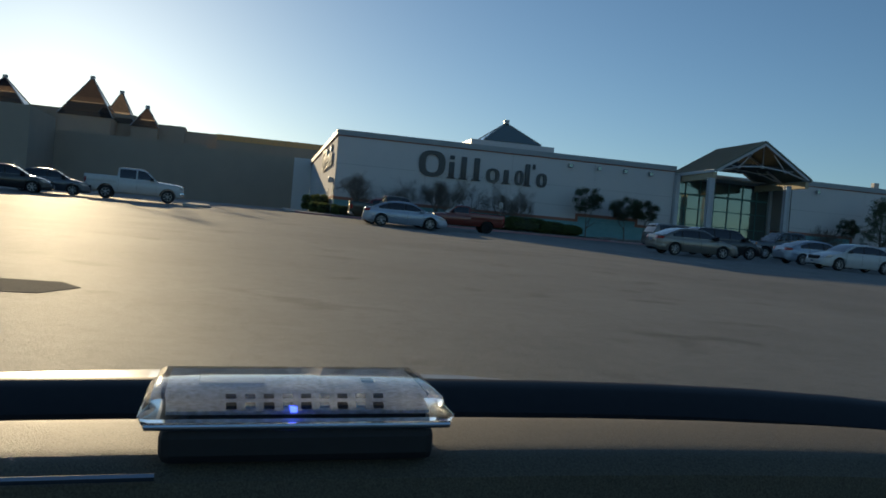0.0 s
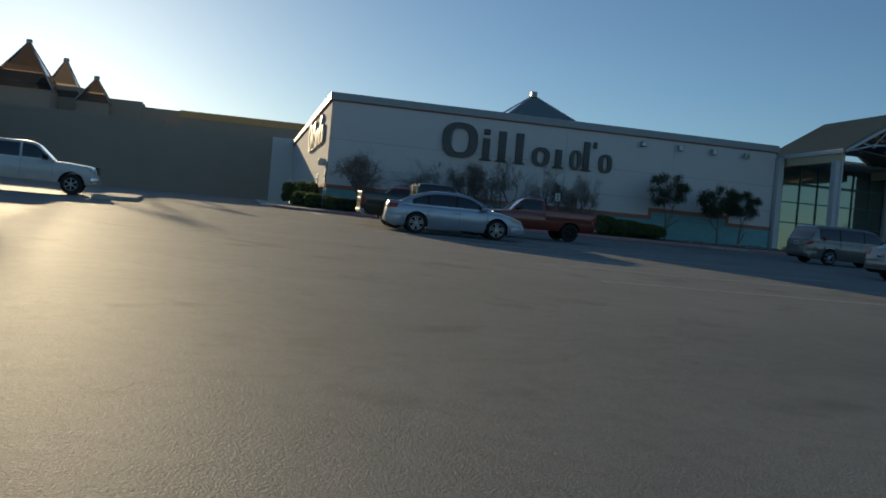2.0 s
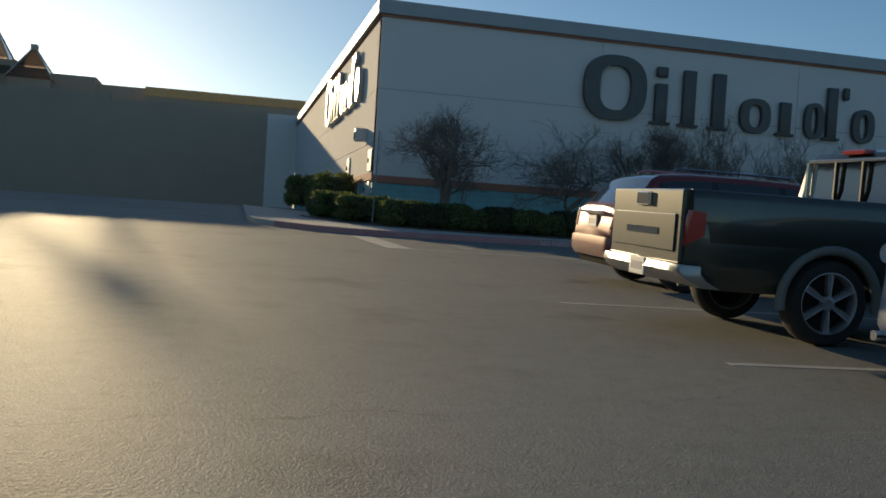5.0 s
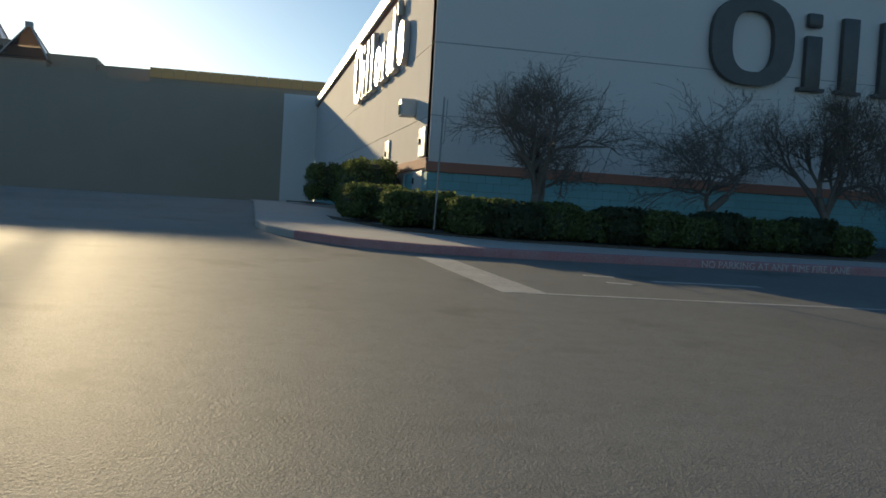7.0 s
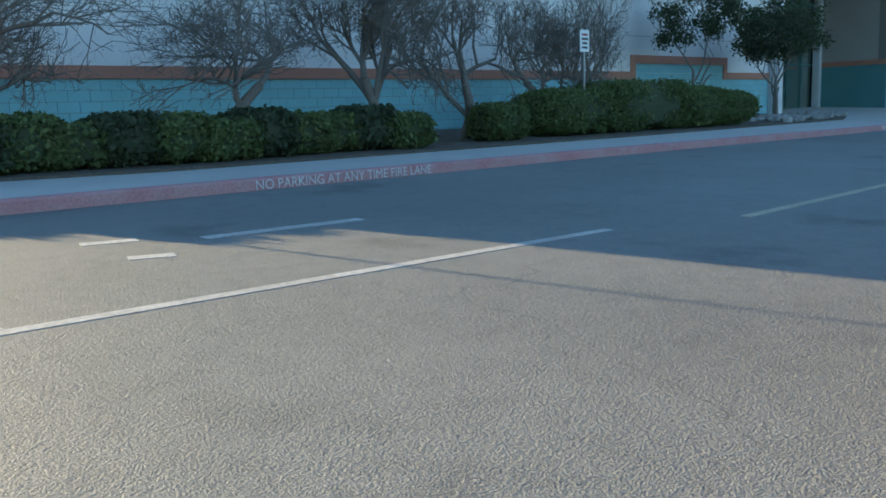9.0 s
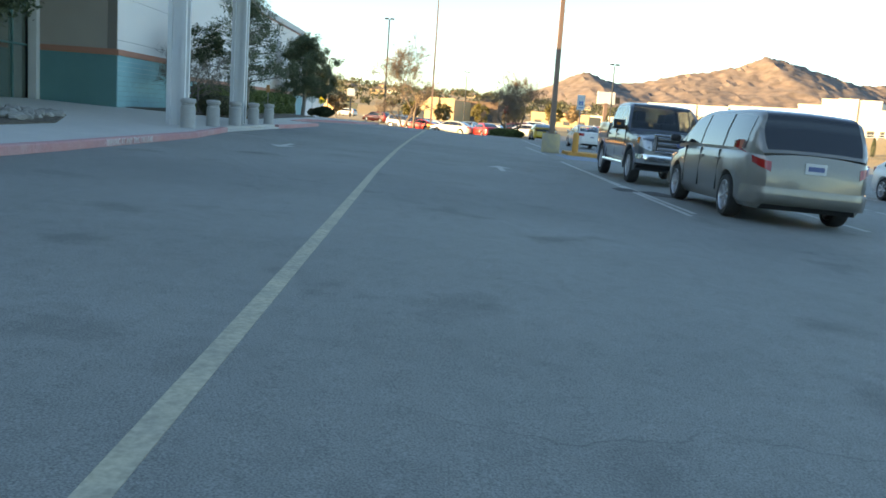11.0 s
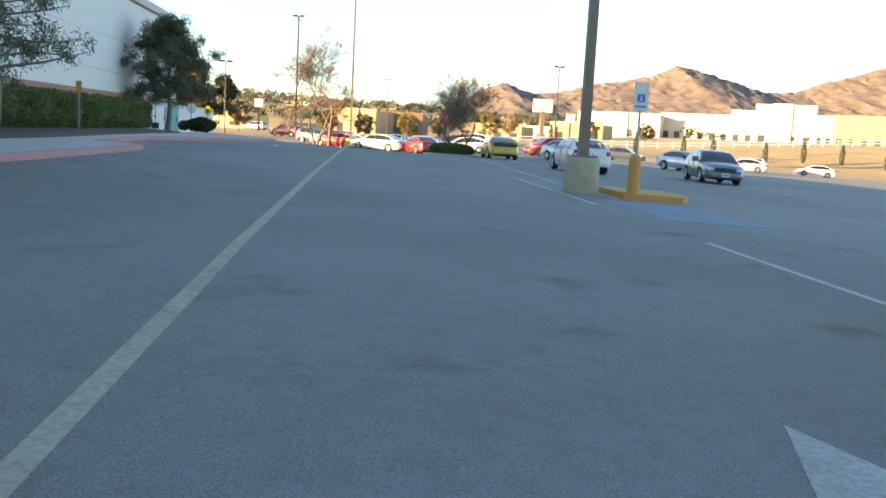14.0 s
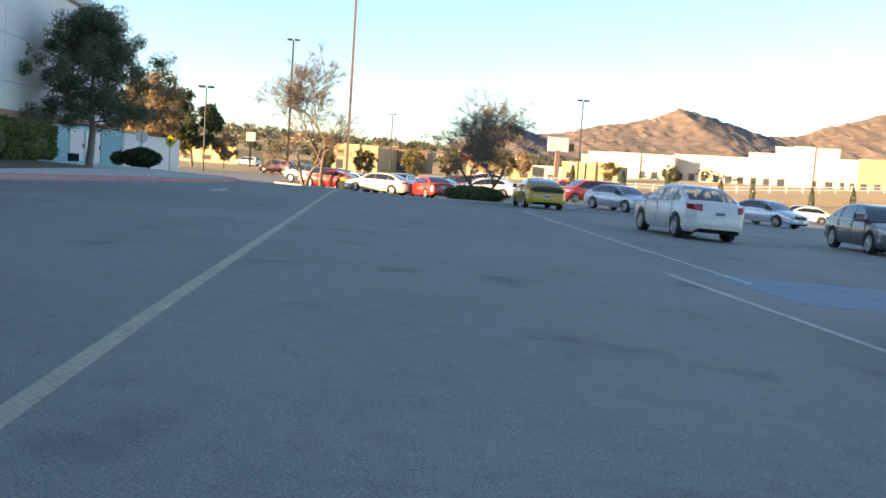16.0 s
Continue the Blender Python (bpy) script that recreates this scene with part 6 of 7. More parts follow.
# past the entrance
bare_tree(44.6, -1.9, 3.6, 201, "bare fine twigged tree beside the entrance", 2, 5, spread=0.8, spray=4)
leafy_tree(47.3, -2.0, 3.6, 203, "small round evergreen tree beside the entrance", leaf_dark, (1.0, 3.0, 0.9), 3600, 0.055, 0.07)
pine_tree(49.5, -3.6, 5.7, 2.0, 202, "tall sparse grey green pine by the wall", n_leaf=17000, size=0.085)
for k in range(5):
    shrub(43.9 + 1.0 * k, -3.5 - 0.15 * (k % 2), (0.62, 0.55), 0.85, 220 + k, "grey green loose shrub beside the entrance", leaf_olive, 2200, 0.045)
for k in range(7):
    shrub(51.7 + 3.3 * k, -1.45, (1.78, 0.7), 1.3, 230 + k, "long clipped green hedge along the wall", leaf_hedge, 20000, 0.065, square=4)
pine_tree(76.6, -2.15, 5.65, 2.6, 240, "dense dark green pine with a bare lower trunk", n_leaf=46000, size=0.1)
shrub(80.0, -3.3, (0.95, 0.6), 0.85, 241, "loose dark green juniper at the kerb", leaf_dark, 4500, 0.08, turn=75, square=1.6)
shrub(80.2, -2.25, (0.34, 0.34), 0.6, 246, "grey half dry bush beside the juniper", leaf_olive, 600, 0.05, square=1.8)
leafy_tree(136.0, 9.4, 8.3, 242, "tall tree with orange autumn leaves", leaf_autumn, (2.8, 5.9, 3.3), 7000, 0.2, 0.2, lift=0.0)
leafy_tree(166.0, 15.0, 11.5, 243, "dark green rounded tree past the store", leaf_dark, (4.6, 7.4, 4.6), 10000, 0.2, 0.2, lift=0.0)
leafy_tree(150.0, 7.8, 8.8, 244, "dark green rounded tree past the store", leaf_dark, (3.0, 5.4, 3.4), 11000, 0.2, 0.2, lift=0.0)
bare_tree(107.6, -8.6, 8.0, 250, "bare tree lit by low sun with a white painted foot", 2, 4, bark_warm, 0.7, fine=0.02, thick=0.14, lift=0.0, first=0.32, group="bare trees in the lot", spray=8, spray_size=(0.34, 0.034))
bare_tree(107.4, -9.8, 11.0, 258, "leaning bare tree lit by low sun", 1, 5, bark_warm, 0.7, fine=0.016, thick=0.16, lift=0.0, first=0.34, group="bare trees in the lot", spray=8, spray_size=(0.34, 0.034))
bare_tree(86.4, -19.3, 7.0, 252, "wide bare tree on a shrub island", 2, 5, bark_warm, 0.95, fine=0.012, thick=0.1, lean=0.5, lift=0.0, first=0.3, group="bare trees in the lot", crown=(3.1, 6.2), spray=7, spray_size=(0.26, 0.034))
shrub(85.6, -18.8, (1.5, 0.9), 0.85, 253, "wide low green shrub on the island", leaf_hedge, 9000, 0.06, turn=80, lift=0.0)

# ---- street furniture ----
cast_stone = material("cast_stone", (0.40, 0.39, 0.37), 0.9, second=(0.33, 0.32, 0.30), scale=5, amount=1, grain=0.15, grain_scale=80, bump=0.002)
yellow_paint = material("yellow_paint", (0.76, 0.31, 0.05), 0.75, second=(0.55, 0.27, 0.08), scale=5, amount=0.8, grain=0.12)
pale_yellow = material("faded_yellow_concrete", (0.54, 0.42, 0.22), 0.9, second=(0.33, 0.30, 0.25), scale=4, amount=1, grain=0.12)
pole_brown = material("brown_pole", (0.27, 0.175, 0.13), 0.6, 0.0, second=(0.21, 0.14, 0.105), scale=3, amount=1, grain=0.05)
galvanised = material("galvanised_steel", (0.32, 0.32, 0.31), 0.5, 0.6, grain=0.08)
sign_white = material("sign_white", (0.66, 0.67, 0.64), 0.5, grain=0.04)
sign_blue = material("sign_blue", (0.03, 0.16, 0.42), 0.5)
sign_red = material("sign_red", (0.34, 0.02, 0.02), 0.5, grain=0.05)
sign_yellow = material("sign_yellow", (0.60, 0.42, 0.02), 0.5, grain=0.05)
sign_black = material("sign_black", (0.02, 0.02, 0.02), 0.6)
sign_orange = material("sign_orange", (0.60, 0.24, 0.08), 0.6, grain=0.05)
rock_grey = material("rock_grey", (0.34, 0.32, 0.29), 0.9, second=(0.24, 0.225, 0.20), scale=3, amount=1, grain=0.2, grain_scale=25, bump=0.01, per_object=0.2)
patch_tar = material("tar_patch", (0.05, 0.048, 0.046), 0.97, second=(0.07, 0.067, 0.063), scale=6, amount=1, grain=0.25, grain_scale=40, bump=0.012)


def bollard(x, y):
    ob = thing("bollard", (x, y, ground_z(x, y) + 0.1), "round cast stone bollard with a flared cap", "bollard", "bollards before the entrance")
    bm = bmesh.new()
    lathe(bm, ((0.205, 0), (0.21, 0.03), (0.195, 0.06), (0.19, 0.58), (0.165, 0.61), (0.165, 0.66)), 24)
    part("shaft", bm, cast_stone, ob, smooth=35)
    bm = bmesh.new()
    lathe(bm, ((0.165, 0.661), (0.2, 0.69), (0.205, 0.75), (0.175, 0.79), (0.001, 0.81)), 24)
    part("cap", bm, cast_stone, ob, smooth=35)
    return ob


b0 = bollard(29.9, -6.45)
for x in (32.65, 35.4, 38.2, 41.0):
    copy_thing(b0, pose(x, -6.4, ground_z(x, -6.4) + 0.1))


def words(text, size, m, mat, name, parent=None):
    """Flat writing in the built-in font."""
    cu = bpy.data.curves.new(name, "FONT")
    cu.body, cu.size, cu.extrude, cu.align_x, cu.align_y = text, size, 0.002, "CENTER", "CENTER"
    ob = new(name, cu)
    me = bpy.data.meshes.new_from_object(ob.evaluated_get(bpy.context.evaluated_depsgraph_get()))
    bpy.data.objects.remove(ob)
    me.materials.clear()
    me.materials.append(mat)
    out = new(name, me)
    if parent is not None:
        out.parent = parent
    out.matrix_basis = m
    return out


kerb_white = material("kerb_letter_white", (0.72, 0.69, 0.66), 0.8, second=(0.58, 0.48, 0.45), scale=14, amount=0.7, grain=0.1)
for xc in (4.6, 23.0):
    t = words("NO PARKING AT ANY TIME FIRE LANE", 0.162, pose(xc, -7.222 if xc < 10 else -7.325, ground_z(xc, -7.2) + 0.06, 90, 0, 0), kerb_white, "kerb_writing")
    tagged(t, "white stencilled words on the red kerb", "writing", kind="structure")


def post_sign(name, x, y, z_sign, w, h, face, label, mat, lift=0.13, turn=-90, shape="plate", post=None):
    """A board on a thin post. The board faces local -y before turning."""
    ob = thing(name, (x, y, ground_z(x, y) + lift), label, "sign", turn=turn)
    zc = z_sign - ground_z(x, y) - lift
    part("post", boxes((-0.025, 0.025, 0.0, 0.03, -0.15, zc + h / 2 - 0.03), bevel=0.004), post or galvanised, ob)
    bm = bmesh.new()
    if shape == "plate":
        box(bm, -w / 2, w / 2, -0.012, -0.002, zc - h / 2, zc + h / 2, bevel=0.004)
    else:
        n = 8 if shape == "octagon" else 4
        lathe(bm, ((w / 2, 0.002), (w / 2, 0.012)), n, "y", (0, 0, zc), flip=-1)
        bmesh.ops.rotate(bm, verts=bm.verts, cent=(0, 0, zc), matrix=Matrix.Rotation(math.pi / n if n == 8 else 0, 3, "Y"))
    board = part("board", bm, mat, ob)
    return ob, board, zc


o, b, zc = post_sign("no_parking_sign", 13.33, -4.3, 2.47, 0.32, 0.46, 0, "small white parking notice on a thin post", sign_white, 0.16, turn=0)
for k, (w, dz) in enumerate(((0.2, 0.13), (0.22, 0.04), (0.16, -0.05), (0.2, -0.14))):
    part("notice_bar", boxes((-w / 2, w / 2, -0.0145, -0.0125, zc + dz - 0.02, zc + dz + 0.02)), sign_red if k == 0 else sign_black, b)
o, b, zc = post_sign("disabled_parking_sign", 46.3, -19.15, 2.12, 0.34, 0.66, 0, "white sign with a blue square on a steel post", sign_white, 0.1, turn=-90, post=galvanised)
part("blue_square", boxes((-0.09, 0.09, -0.0145, -0.0125, zc - 0.12, zc + 0.06)), sign_blue, b)
part("symbol_bar", boxes((-0.015, 0.015, -0.0165, -0.0148, zc - 0.06, zc + 0.03), (-0.04, 0.04, -0.0165, -0.0148, zc - 0.085, zc - 0.06)), sign_white, b)
part("notice_bar", boxes((-0.13, 0.13, -0.0145, -0.0125, zc - 0.24, zc - 0.2)), sign_blue, b)
o, b, zc = post_sign("stop_sign", 95.4, -19.35, 2.1, 0.76, 0.76, 0, "red octagonal stop sign on a steel post", sign_red, 0.0, turn=-90, shape="octagon")
w = words("STOP", 0.27, pose(0, -0.016, zc, 90, 0, 0), sign_white, "writing", b)
o, b, zc = post_sign("stop_sign", 90.0, -0.85, 1.75, 0.72, 0.72, 0, "pale back of a stop sign on a thin post", sign_white, 0.13, turn=90, shape="octagon")
o, b, zc = post_sign("crossing_sign", 99.0, -0.45, 1.72, 0.86, 0.86, 0, "yellow diamond crossing sign on a post", sign_yellow, 0.13, turn=-90, shape="diamond")
part("symbol_bar", boxes((-0.06, 0.06, -0.0155, -0.0125, zc - 0.16, zc + 0.16), (-0.14, 0.14, -0.0153, -0.0126, zc - 0.02, zc + 0.03)), sign_black, b)
o, b, zc = post_sign("small_orange_sign", 58.5, -2.9, 1.95, 0.2, 0.42, 0, "small orange notice behind the hedge", sign_orange, 0.16, turn=-90)

marker = thing("marker_post", (-0.45, -3.2, ground_z(-0.45, -3.2) + 0.16), "thin steel post with a side wire", "post")
bm = bmesh.new()
tube(bm, [(0, 0, -0.2), (0.03, 0, 1.3), (0.06, 0, 2.65)], [0.022, 0.02, 0.016], 8)
part("shaft", bm, galvanised, marker)
bm = bmesh.new()
tube(bm, [(0.045, 0, 1.7), (0.1, 0, 1.75), (0.13, 0, 2.6)], [0.008, 0.008, 0.008], 6)
part("wire", bm, galvanised, marker)


def light_pole(x, y, height, half, label, base=None, mat=None, heads=2, group="lot light poles", lean=0.0):
    ob = thing("light_pole", (x, y, ground_z(x, y)), label, "lamp post", group)
    z0 = 0.0
    if base:
        r, h, m = base
        bm = bmesh.new()
        lathe(bm, ((r * 1.02, -0.1), (r, 0.02), (r * 0.98, h - 0.04), (r * 0.92, h), (0.001, h)), 24)
        part("base", bm, m, ob, smooth=35)
        z0 = h
        part("flange", boxes((-half * 2, half * 2, -half * 2, half * 2, h - 0.002, h + 0.04), bevel=0.01), pole_brown, ob)
        for dx, dy in ((1, 1), (1, -1), (-1, 1), (-1, -1)):
            bm = bmesh.new()
            lathe(bm, ((0.02, h + 0.03), (0.02, h + 0.1), (0.001, h + 0.11)), 8, "z", (dx * half * 1.6, dy * half * 1.6, 0))
            part("bolt", bm, galvanised, ob)
    bm = bmesh.new()
    tube(bm, [(0, 0, z0 - 0.02), (0, 0, height * 0.5), (0, 0, height)], [half * 1.35, half * 1.15, half * 0.95], 4 if half > 0.1 else 8)
    part("pole", bm, mat or pole_brown, ob)
    for s in ((-1, 1) if heads == 2 else (1,)) if heads else ():
        hd = part("lamp_head", boxes((-0.22, 0.22, min(s * 0.12, s * 0.75), max(s * 0.12, s * 0.75), height - 0.02, height + 0.2), bevel=0.03), dark_metal, ob)
        part("lens", boxes((-0.17, 0.17, min(s * 0.2, s * 0.7), max(s * 0.2, s * 0.7), height - 0.032, height - 0.018)), sign_white, hd)
    return ob


light_pole(46.95, -18.05, 11.5, 0.12, "tall brown square lamp post on a concrete drum", (0.42, 0.85, pale_yellow))
light_pole(104.7, -11.75, 15.0, 0.11, "tall thin lamp post on a yellow drum", (0.42, 0.9, yellow_paint))
light_pole(150.0, -3.6, 16.2, 0.14, "very tall distant lamp post with two heads", None, dark_metal)
light_pole(150.0, -39.7, 11.6, 0.09, "distant lamp post with two heads", None, dark_metal)
light_pole(220.0, -18.0, 11.8, 0.1, "distant lamp post above the shops", None, dark_metal)
light_pole(130.0, 2.9, 8.2, 0.07, "distant lamp post behind the trees", None, dark_metal)
guard = thing("yellow_bollard", (45.95, -19.02, ground_z(45.95, -19.02)), "round yellow painted steel guard post", "bollard")
bm = bmesh.new()
lathe(bm, ((0.14, -0.1), (0.14, 0.88), (0.11, 0.98), (0.05, 1.03), (0.001, 1.04)), 20)
part("shaft", bm, yellow_paint, guard, smooth=40)
isl = [(45.6, -18.7), (47.9, -18.7), (48.5, -19.3), (48.6, -20.6), (46.6, -20.6), (45.6, -20.1)]
bm = bmesh.new()
prism(bm, isl, lambda x, y: ground_z(x, y) - 0.1, lambda x, y: ground_z(x, y) + 0.14)
bmesh.ops.bevel(bm, geom=list(bm.edges), offset=0.03, segments=2, affect="EDGES")
structure("island_kerb", bm, yellow_paint, "low yellow painted kerb island by the lamp post", "kerb")
isl = [(-10.6, -18.4), (-9.5, -18.6), (-9.0, -17.6), (-9.3, -12.5), (-10.2, -11.9), (-10.7, -13.0)]
bm = bmesh.new()
prism(bm, isl, lambda x, y: ground_z(x, y) - 0.1, lambda x, y: ground_z(x, y) + 0.15)
bmesh.ops.bevel(bm, geom=list(bm.edges), offset=0.03, segments=2, affect="EDGES")
structure("island_kerb", bm, concrete, "low concrete kerb island before a pickup", "kerb")
isl = [(83.4, -17.2), (86.5, -16.9), (97.0, -18.5), (97.0, -20.4), (88.0, -21.2), (84.0, -20.6)]
bm = bmesh.new()
prism(bm, isl, lambda x, y: ground_z(x, y) - 0.1, lambda x, y: ground_z(x, y) + 0.12)
structure("island_kerb", bm, concrete, "low concrete island under a bare tree", "kerb")
isl = [(106.0, -6.5), (108.6, -6.3), (108.6, -10.4), (106.0, -12.4), (104.0, -12.6), (104.0, -11.0)]
bm = bmesh.new()
prism(bm, isl, lambda x, y: ground_z(x, y) - 0.1, lambda x, y: ground_z(x, y) + 0.1)
structure("island_kerb", bm, concrete, "low concrete island under two bare trees", "kerb")
bm = bmesh.new()
for ring in (((24.3, -16.75), (24.9, -16.7), (25.4, -16.95), (25.3, -17.2), (24.5, -17.22)), ((23.9, -17.3), (24.9, -17.25), (25.2, -17.7), (24.3, -17.95), (23.8, -17.7))):
    paint_poly(bm, ring, 0.004)
structure("tar_patch", bm, patch_tar, "dark tar patches in the asphalt", "road")
bm = bmesh.new()
for ring in (((-9.6, -65.9), (-8.9, -66.1), (-8.0, -65.95), (-7.75, -65.3), (-8.0, -64.9), (-8.9, -65.0), (-9.5, -65.2)),):
    paint_poly(bm, ring, 0.004)
structure("tar_patch", bm, patch_tar, "dark repair patch in the asphalt", "road")


# rocks beside the entrance
def rock(rng, x, y, r):
    bm = bmesh.new()
    bmesh.ops.create_icosphere(bm, subdivisions=2, radius=1.0)
    o = Vector((rng.uniform(0, 9), rng.uniform(0, 9), rng.uniform(0, 9)))
    for v in bm.verts:
        k = 1 + 0.45 * noise.noise(v.co * 1.3 + o)
        v.co = Vector((v.co.x * r * k, v.co.y * r * 0.8 * k, v.co.z * r * 0.55 * k))
    bmesh.ops.rotate(bm, verts=bm.verts, cent=(0, 0, 0), matrix=Matrix.Rotation(rng.uniform(0, 6.28), 3, "Z"))
    ob = mesh_object("rock", bm, rock_grey, smooth=30)
    ob.location = (x, y, ground_z(x, y) + 0.17 + r * 0.22)
    return tagged(ob, "rough grey landscape rock in the bed", "rock", "rocks beside the entrance")


rr = random.Random(77)
for k in range(70):
    u = k / 70
    x = 21.9 + 7.2 * u + rr.uniform(-0.2, 0.2)
    rock(rr, x, -3.0 - 1.2 * (1 - u) + rr.uniform(-0.75, 0.75), rr.uniform(0.1, 0.24))

# low screen wall and service doors past the pine
teal_gate = material("teal_gate_paint", (0.10, 0.36, 0.40), 0.6, second=(0.085, 0.31, 0.35), scale=2, amount=1, grain=0.06)
low = structure("wall_screen", boxes((89.0, 103.2, -0.2, 0.1, -0.5, 1.85)), stucco, "low pale screen wall at the service yard", "wall")
part("wall_coping", boxes((88.98, 103.25, -0.23, 0.13, 1.85, 1.92)), cornice, low)
for x0, x1, m in ((80.6, 82.55, white_steel), (82.85, 85.1, white_steel), (85.25, 88.9, teal_gate)):
    d = thing("service_door", ((x0 + x1) / 2, -0.05, ground_z(x0, 0) + 0.13), "flat painted service door at the store end", "door", "service doors")
    part("leaf", boxes(((x0 - x1) / 2, (x1 - x0) / 2, -0.02, 0.04, 0, 1.48), bevel=0.008), m, d)
    part("handle", boxes(((x1 - x0) / 2 - 0.16, (x1 - x0) / 2 - 0.1, -0.08, -0.02, 0.62, 0.8)), dark_metal, d)
bench = thing("bench", (77.4, -1.25, ground_z(77.4, -1.25) + 0.14), "small dark metal bench by the wall", "bench")
part("seat", boxes((-0.3, 0.3, -0.16, 0.16, 0.28, 0.32), bevel=0.01), dark_metal, bench)
for x in (-0.25, 0.25):
    part("leg", boxes((x - 0.02, x + 0.02, -0.14, 0.14, 0, 0.28)), dark_metal, bench)

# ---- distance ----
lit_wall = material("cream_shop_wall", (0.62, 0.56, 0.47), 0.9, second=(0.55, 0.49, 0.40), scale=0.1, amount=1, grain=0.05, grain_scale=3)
tan_wall = material("tan_shop_wall", (0.46, 0.33, 0.19), 0.9, second=(0.40, 0.29, 0.17), scale=0.1, amount=1, grain=0.05, grain_scale=3)
brown_wall = material("brown_shop_wall", (0.24, 0.15, 0.10), 0.9, second=(0.20, 0.13, 0.09), scale=0.1, amount=1, grain=0.05, grain_scale=3)
roof_dark = material("far_roof", (0.14, 0.11, 0.09), 0.8, second=(0.11, 0.09, 0.075), scale=0.3, amount=1)
far_window = material("far_window", (0.05, 0.06, 0.07), 0.1)
mountain_rock = material("mountain_rock", (0.195, 0.137, 0.105), 0.95, second=(0.12, 0.10, 0.09), scale=0.02, amount=1.0, grain=0.35, grain_scale=0.03, detail=10)


def shop(name, x, y, w, d, h, turn, mat, label, bays=5, step=0.0):
    """A flat roofed shop: walls, parapet, awning and windows on its front (local -y side)."""
    ob = thing(name, (x, y, ground_z(x, y) - 0.3), label, "building", "shops in the distance", turn)
    body = part("wall", boxes((-w / 2, w / 2, 0, d, 0, h)), mat, ob)
    part("roof", boxes((-w / 2 + 0.3, w / 2 - 0.3, 0.3, d - 0.3, h, h + 0.06)), roof_dark, ob)
    part("parapet", boxes((-w / 2 - 0.15, w / 2 + 0.15, -0.15, 0.35, h - 0.1, h + 0.5)), mat, ob)
    if step:
        part("raised_front", boxes((-w * 0.22, w * 0.12, -0.5, 1.5, 0, h + step), bevel=0.1), mat, ob)
    for k in range(bays):
        cx = -w / 2 + w * (k + 0.5) / bays
        win = part("window", boxes((cx - w / bays * 0.24, cx + w / bays * 0.24, -0.06, 0.0, 0.8, min(2.8, h * 0.5))), far_window, ob)
        part("frame", boxes((cx - w / bays * 0.27, cx + w / bays * 0.27, -0.12, -0.02, min(2.8, h * 0.5), min(2.8, h * 0.5) + 0.25)), brown_wall, win)
    return ob


shop("white_store", 322.6, -98.5, 28.3, 20, 8.0, -120, lit_wall, "long cream shop front in full sun", 7, 0.6)
shop("white_store", 315.9, -122.8, 22.7, 20, 8.6, -120, lit_wall, "tall cream shop front in full sun", 6)
shop("white_store", 307.7, -135.7, 7.7, 20, 10.3, -120, lit_wall, "narrow cream entrance block in full sun", 2)
shop("white_store", 292.1, -142.3, 17.6, 20, 12.0, -120, lit_wall, "large cream superstore in full sun", 4, 0.8)
shop("white_store", 282.8, -150.2, 5.1, 16, 9.0, -120, lit_wall, "cream shop block with a stepped roof", 2)
shop("white_store", 277.2, -160.0, 17.4, 16, 9.4, -120, tan_wall, "tan shop block in full sun", 5)
shop("white_store", 272.3, -182.3, 22, 16, 12.2, -120, lit_wall, "wide cream shop row in full sun", 6)
shop("white_store", 266.5, -207.8, 26, 16, 13.0, -120, lit_wall, "wide cream shop row in full sun", 6)
shop("tan_shop", 250, -10.5, 12, 14, 6.0, -118, tan_wall, "tan shop lit orange by low sun", 3, 0.6)
shop("brown_shop", 256, -21, 14, 14, 5.6, -100, brown_wall, "brown shop block with a flat roof", 3)
shop("tan_shop", 245, -44, 16, 12, 3.4, -115, tan_wall, "low tan roadside shop", 4)
shop("brown_shop", 262, -58, 18, 12, 3.6, -112, lit_wall, "low cream roadside shop", 4)
shop("tan_shop", 255, -68, 14, 12, 4.6, -118, tan_wall, "tan restaurant with a flat roof", 3, 0.7)
shop("orange_shop", 230, 22, 18, 12, 3.4, -112, orange_metal, "low orange building among trees", 4)
shop("tan_shop", 240, 50, 22, 12, 3.6, -112, tan_wall, "low tan building on the rise", 4)

# billboard and shop signs
bill = thing("billboard", (200, -47.8, ground_z(200, -47.8)), "white billboard on a dark column", "sign")
part("column", boxes((-0.4, 0.4, -0.4, 0.4, -0.3, 5.9)), pole_brown, bill)
part("board", boxes((-0.3, 0.3, -1.9, 1.9, 5.7, 8.3), bevel=0.05), sign_white, bill)
part("side_panel", boxes((-0.32, 0.32, -2.9, -1.95, 6.0, 7.3), bevel=0.04), sign_black, bill)
for x, y, z, w, h in ((215, -57, 5.2, 1.9, 1.9), (205, -52, 3.6, 1.0, 0.9), (260, -165, 8.0, 6.5, 3.2), (190, 6.0, 5.0, 1.5, 1.5)):
    sg = thing("shop_sign", (x, y, ground_z(x, y)), "pale shop sign on a pole", "sign", "shop signs in the distance")
    part("pole", boxes((-0.15, 0.15, -0.15, 0.15, -0.3, z)), dark_metal, sg)
    part("board", boxes((-0.2, 0.2, -w / 2, w / 2, z - h / 2, z + h / 2), bevel=0.04), sign_white if w < 5 else brown_wall, sg)

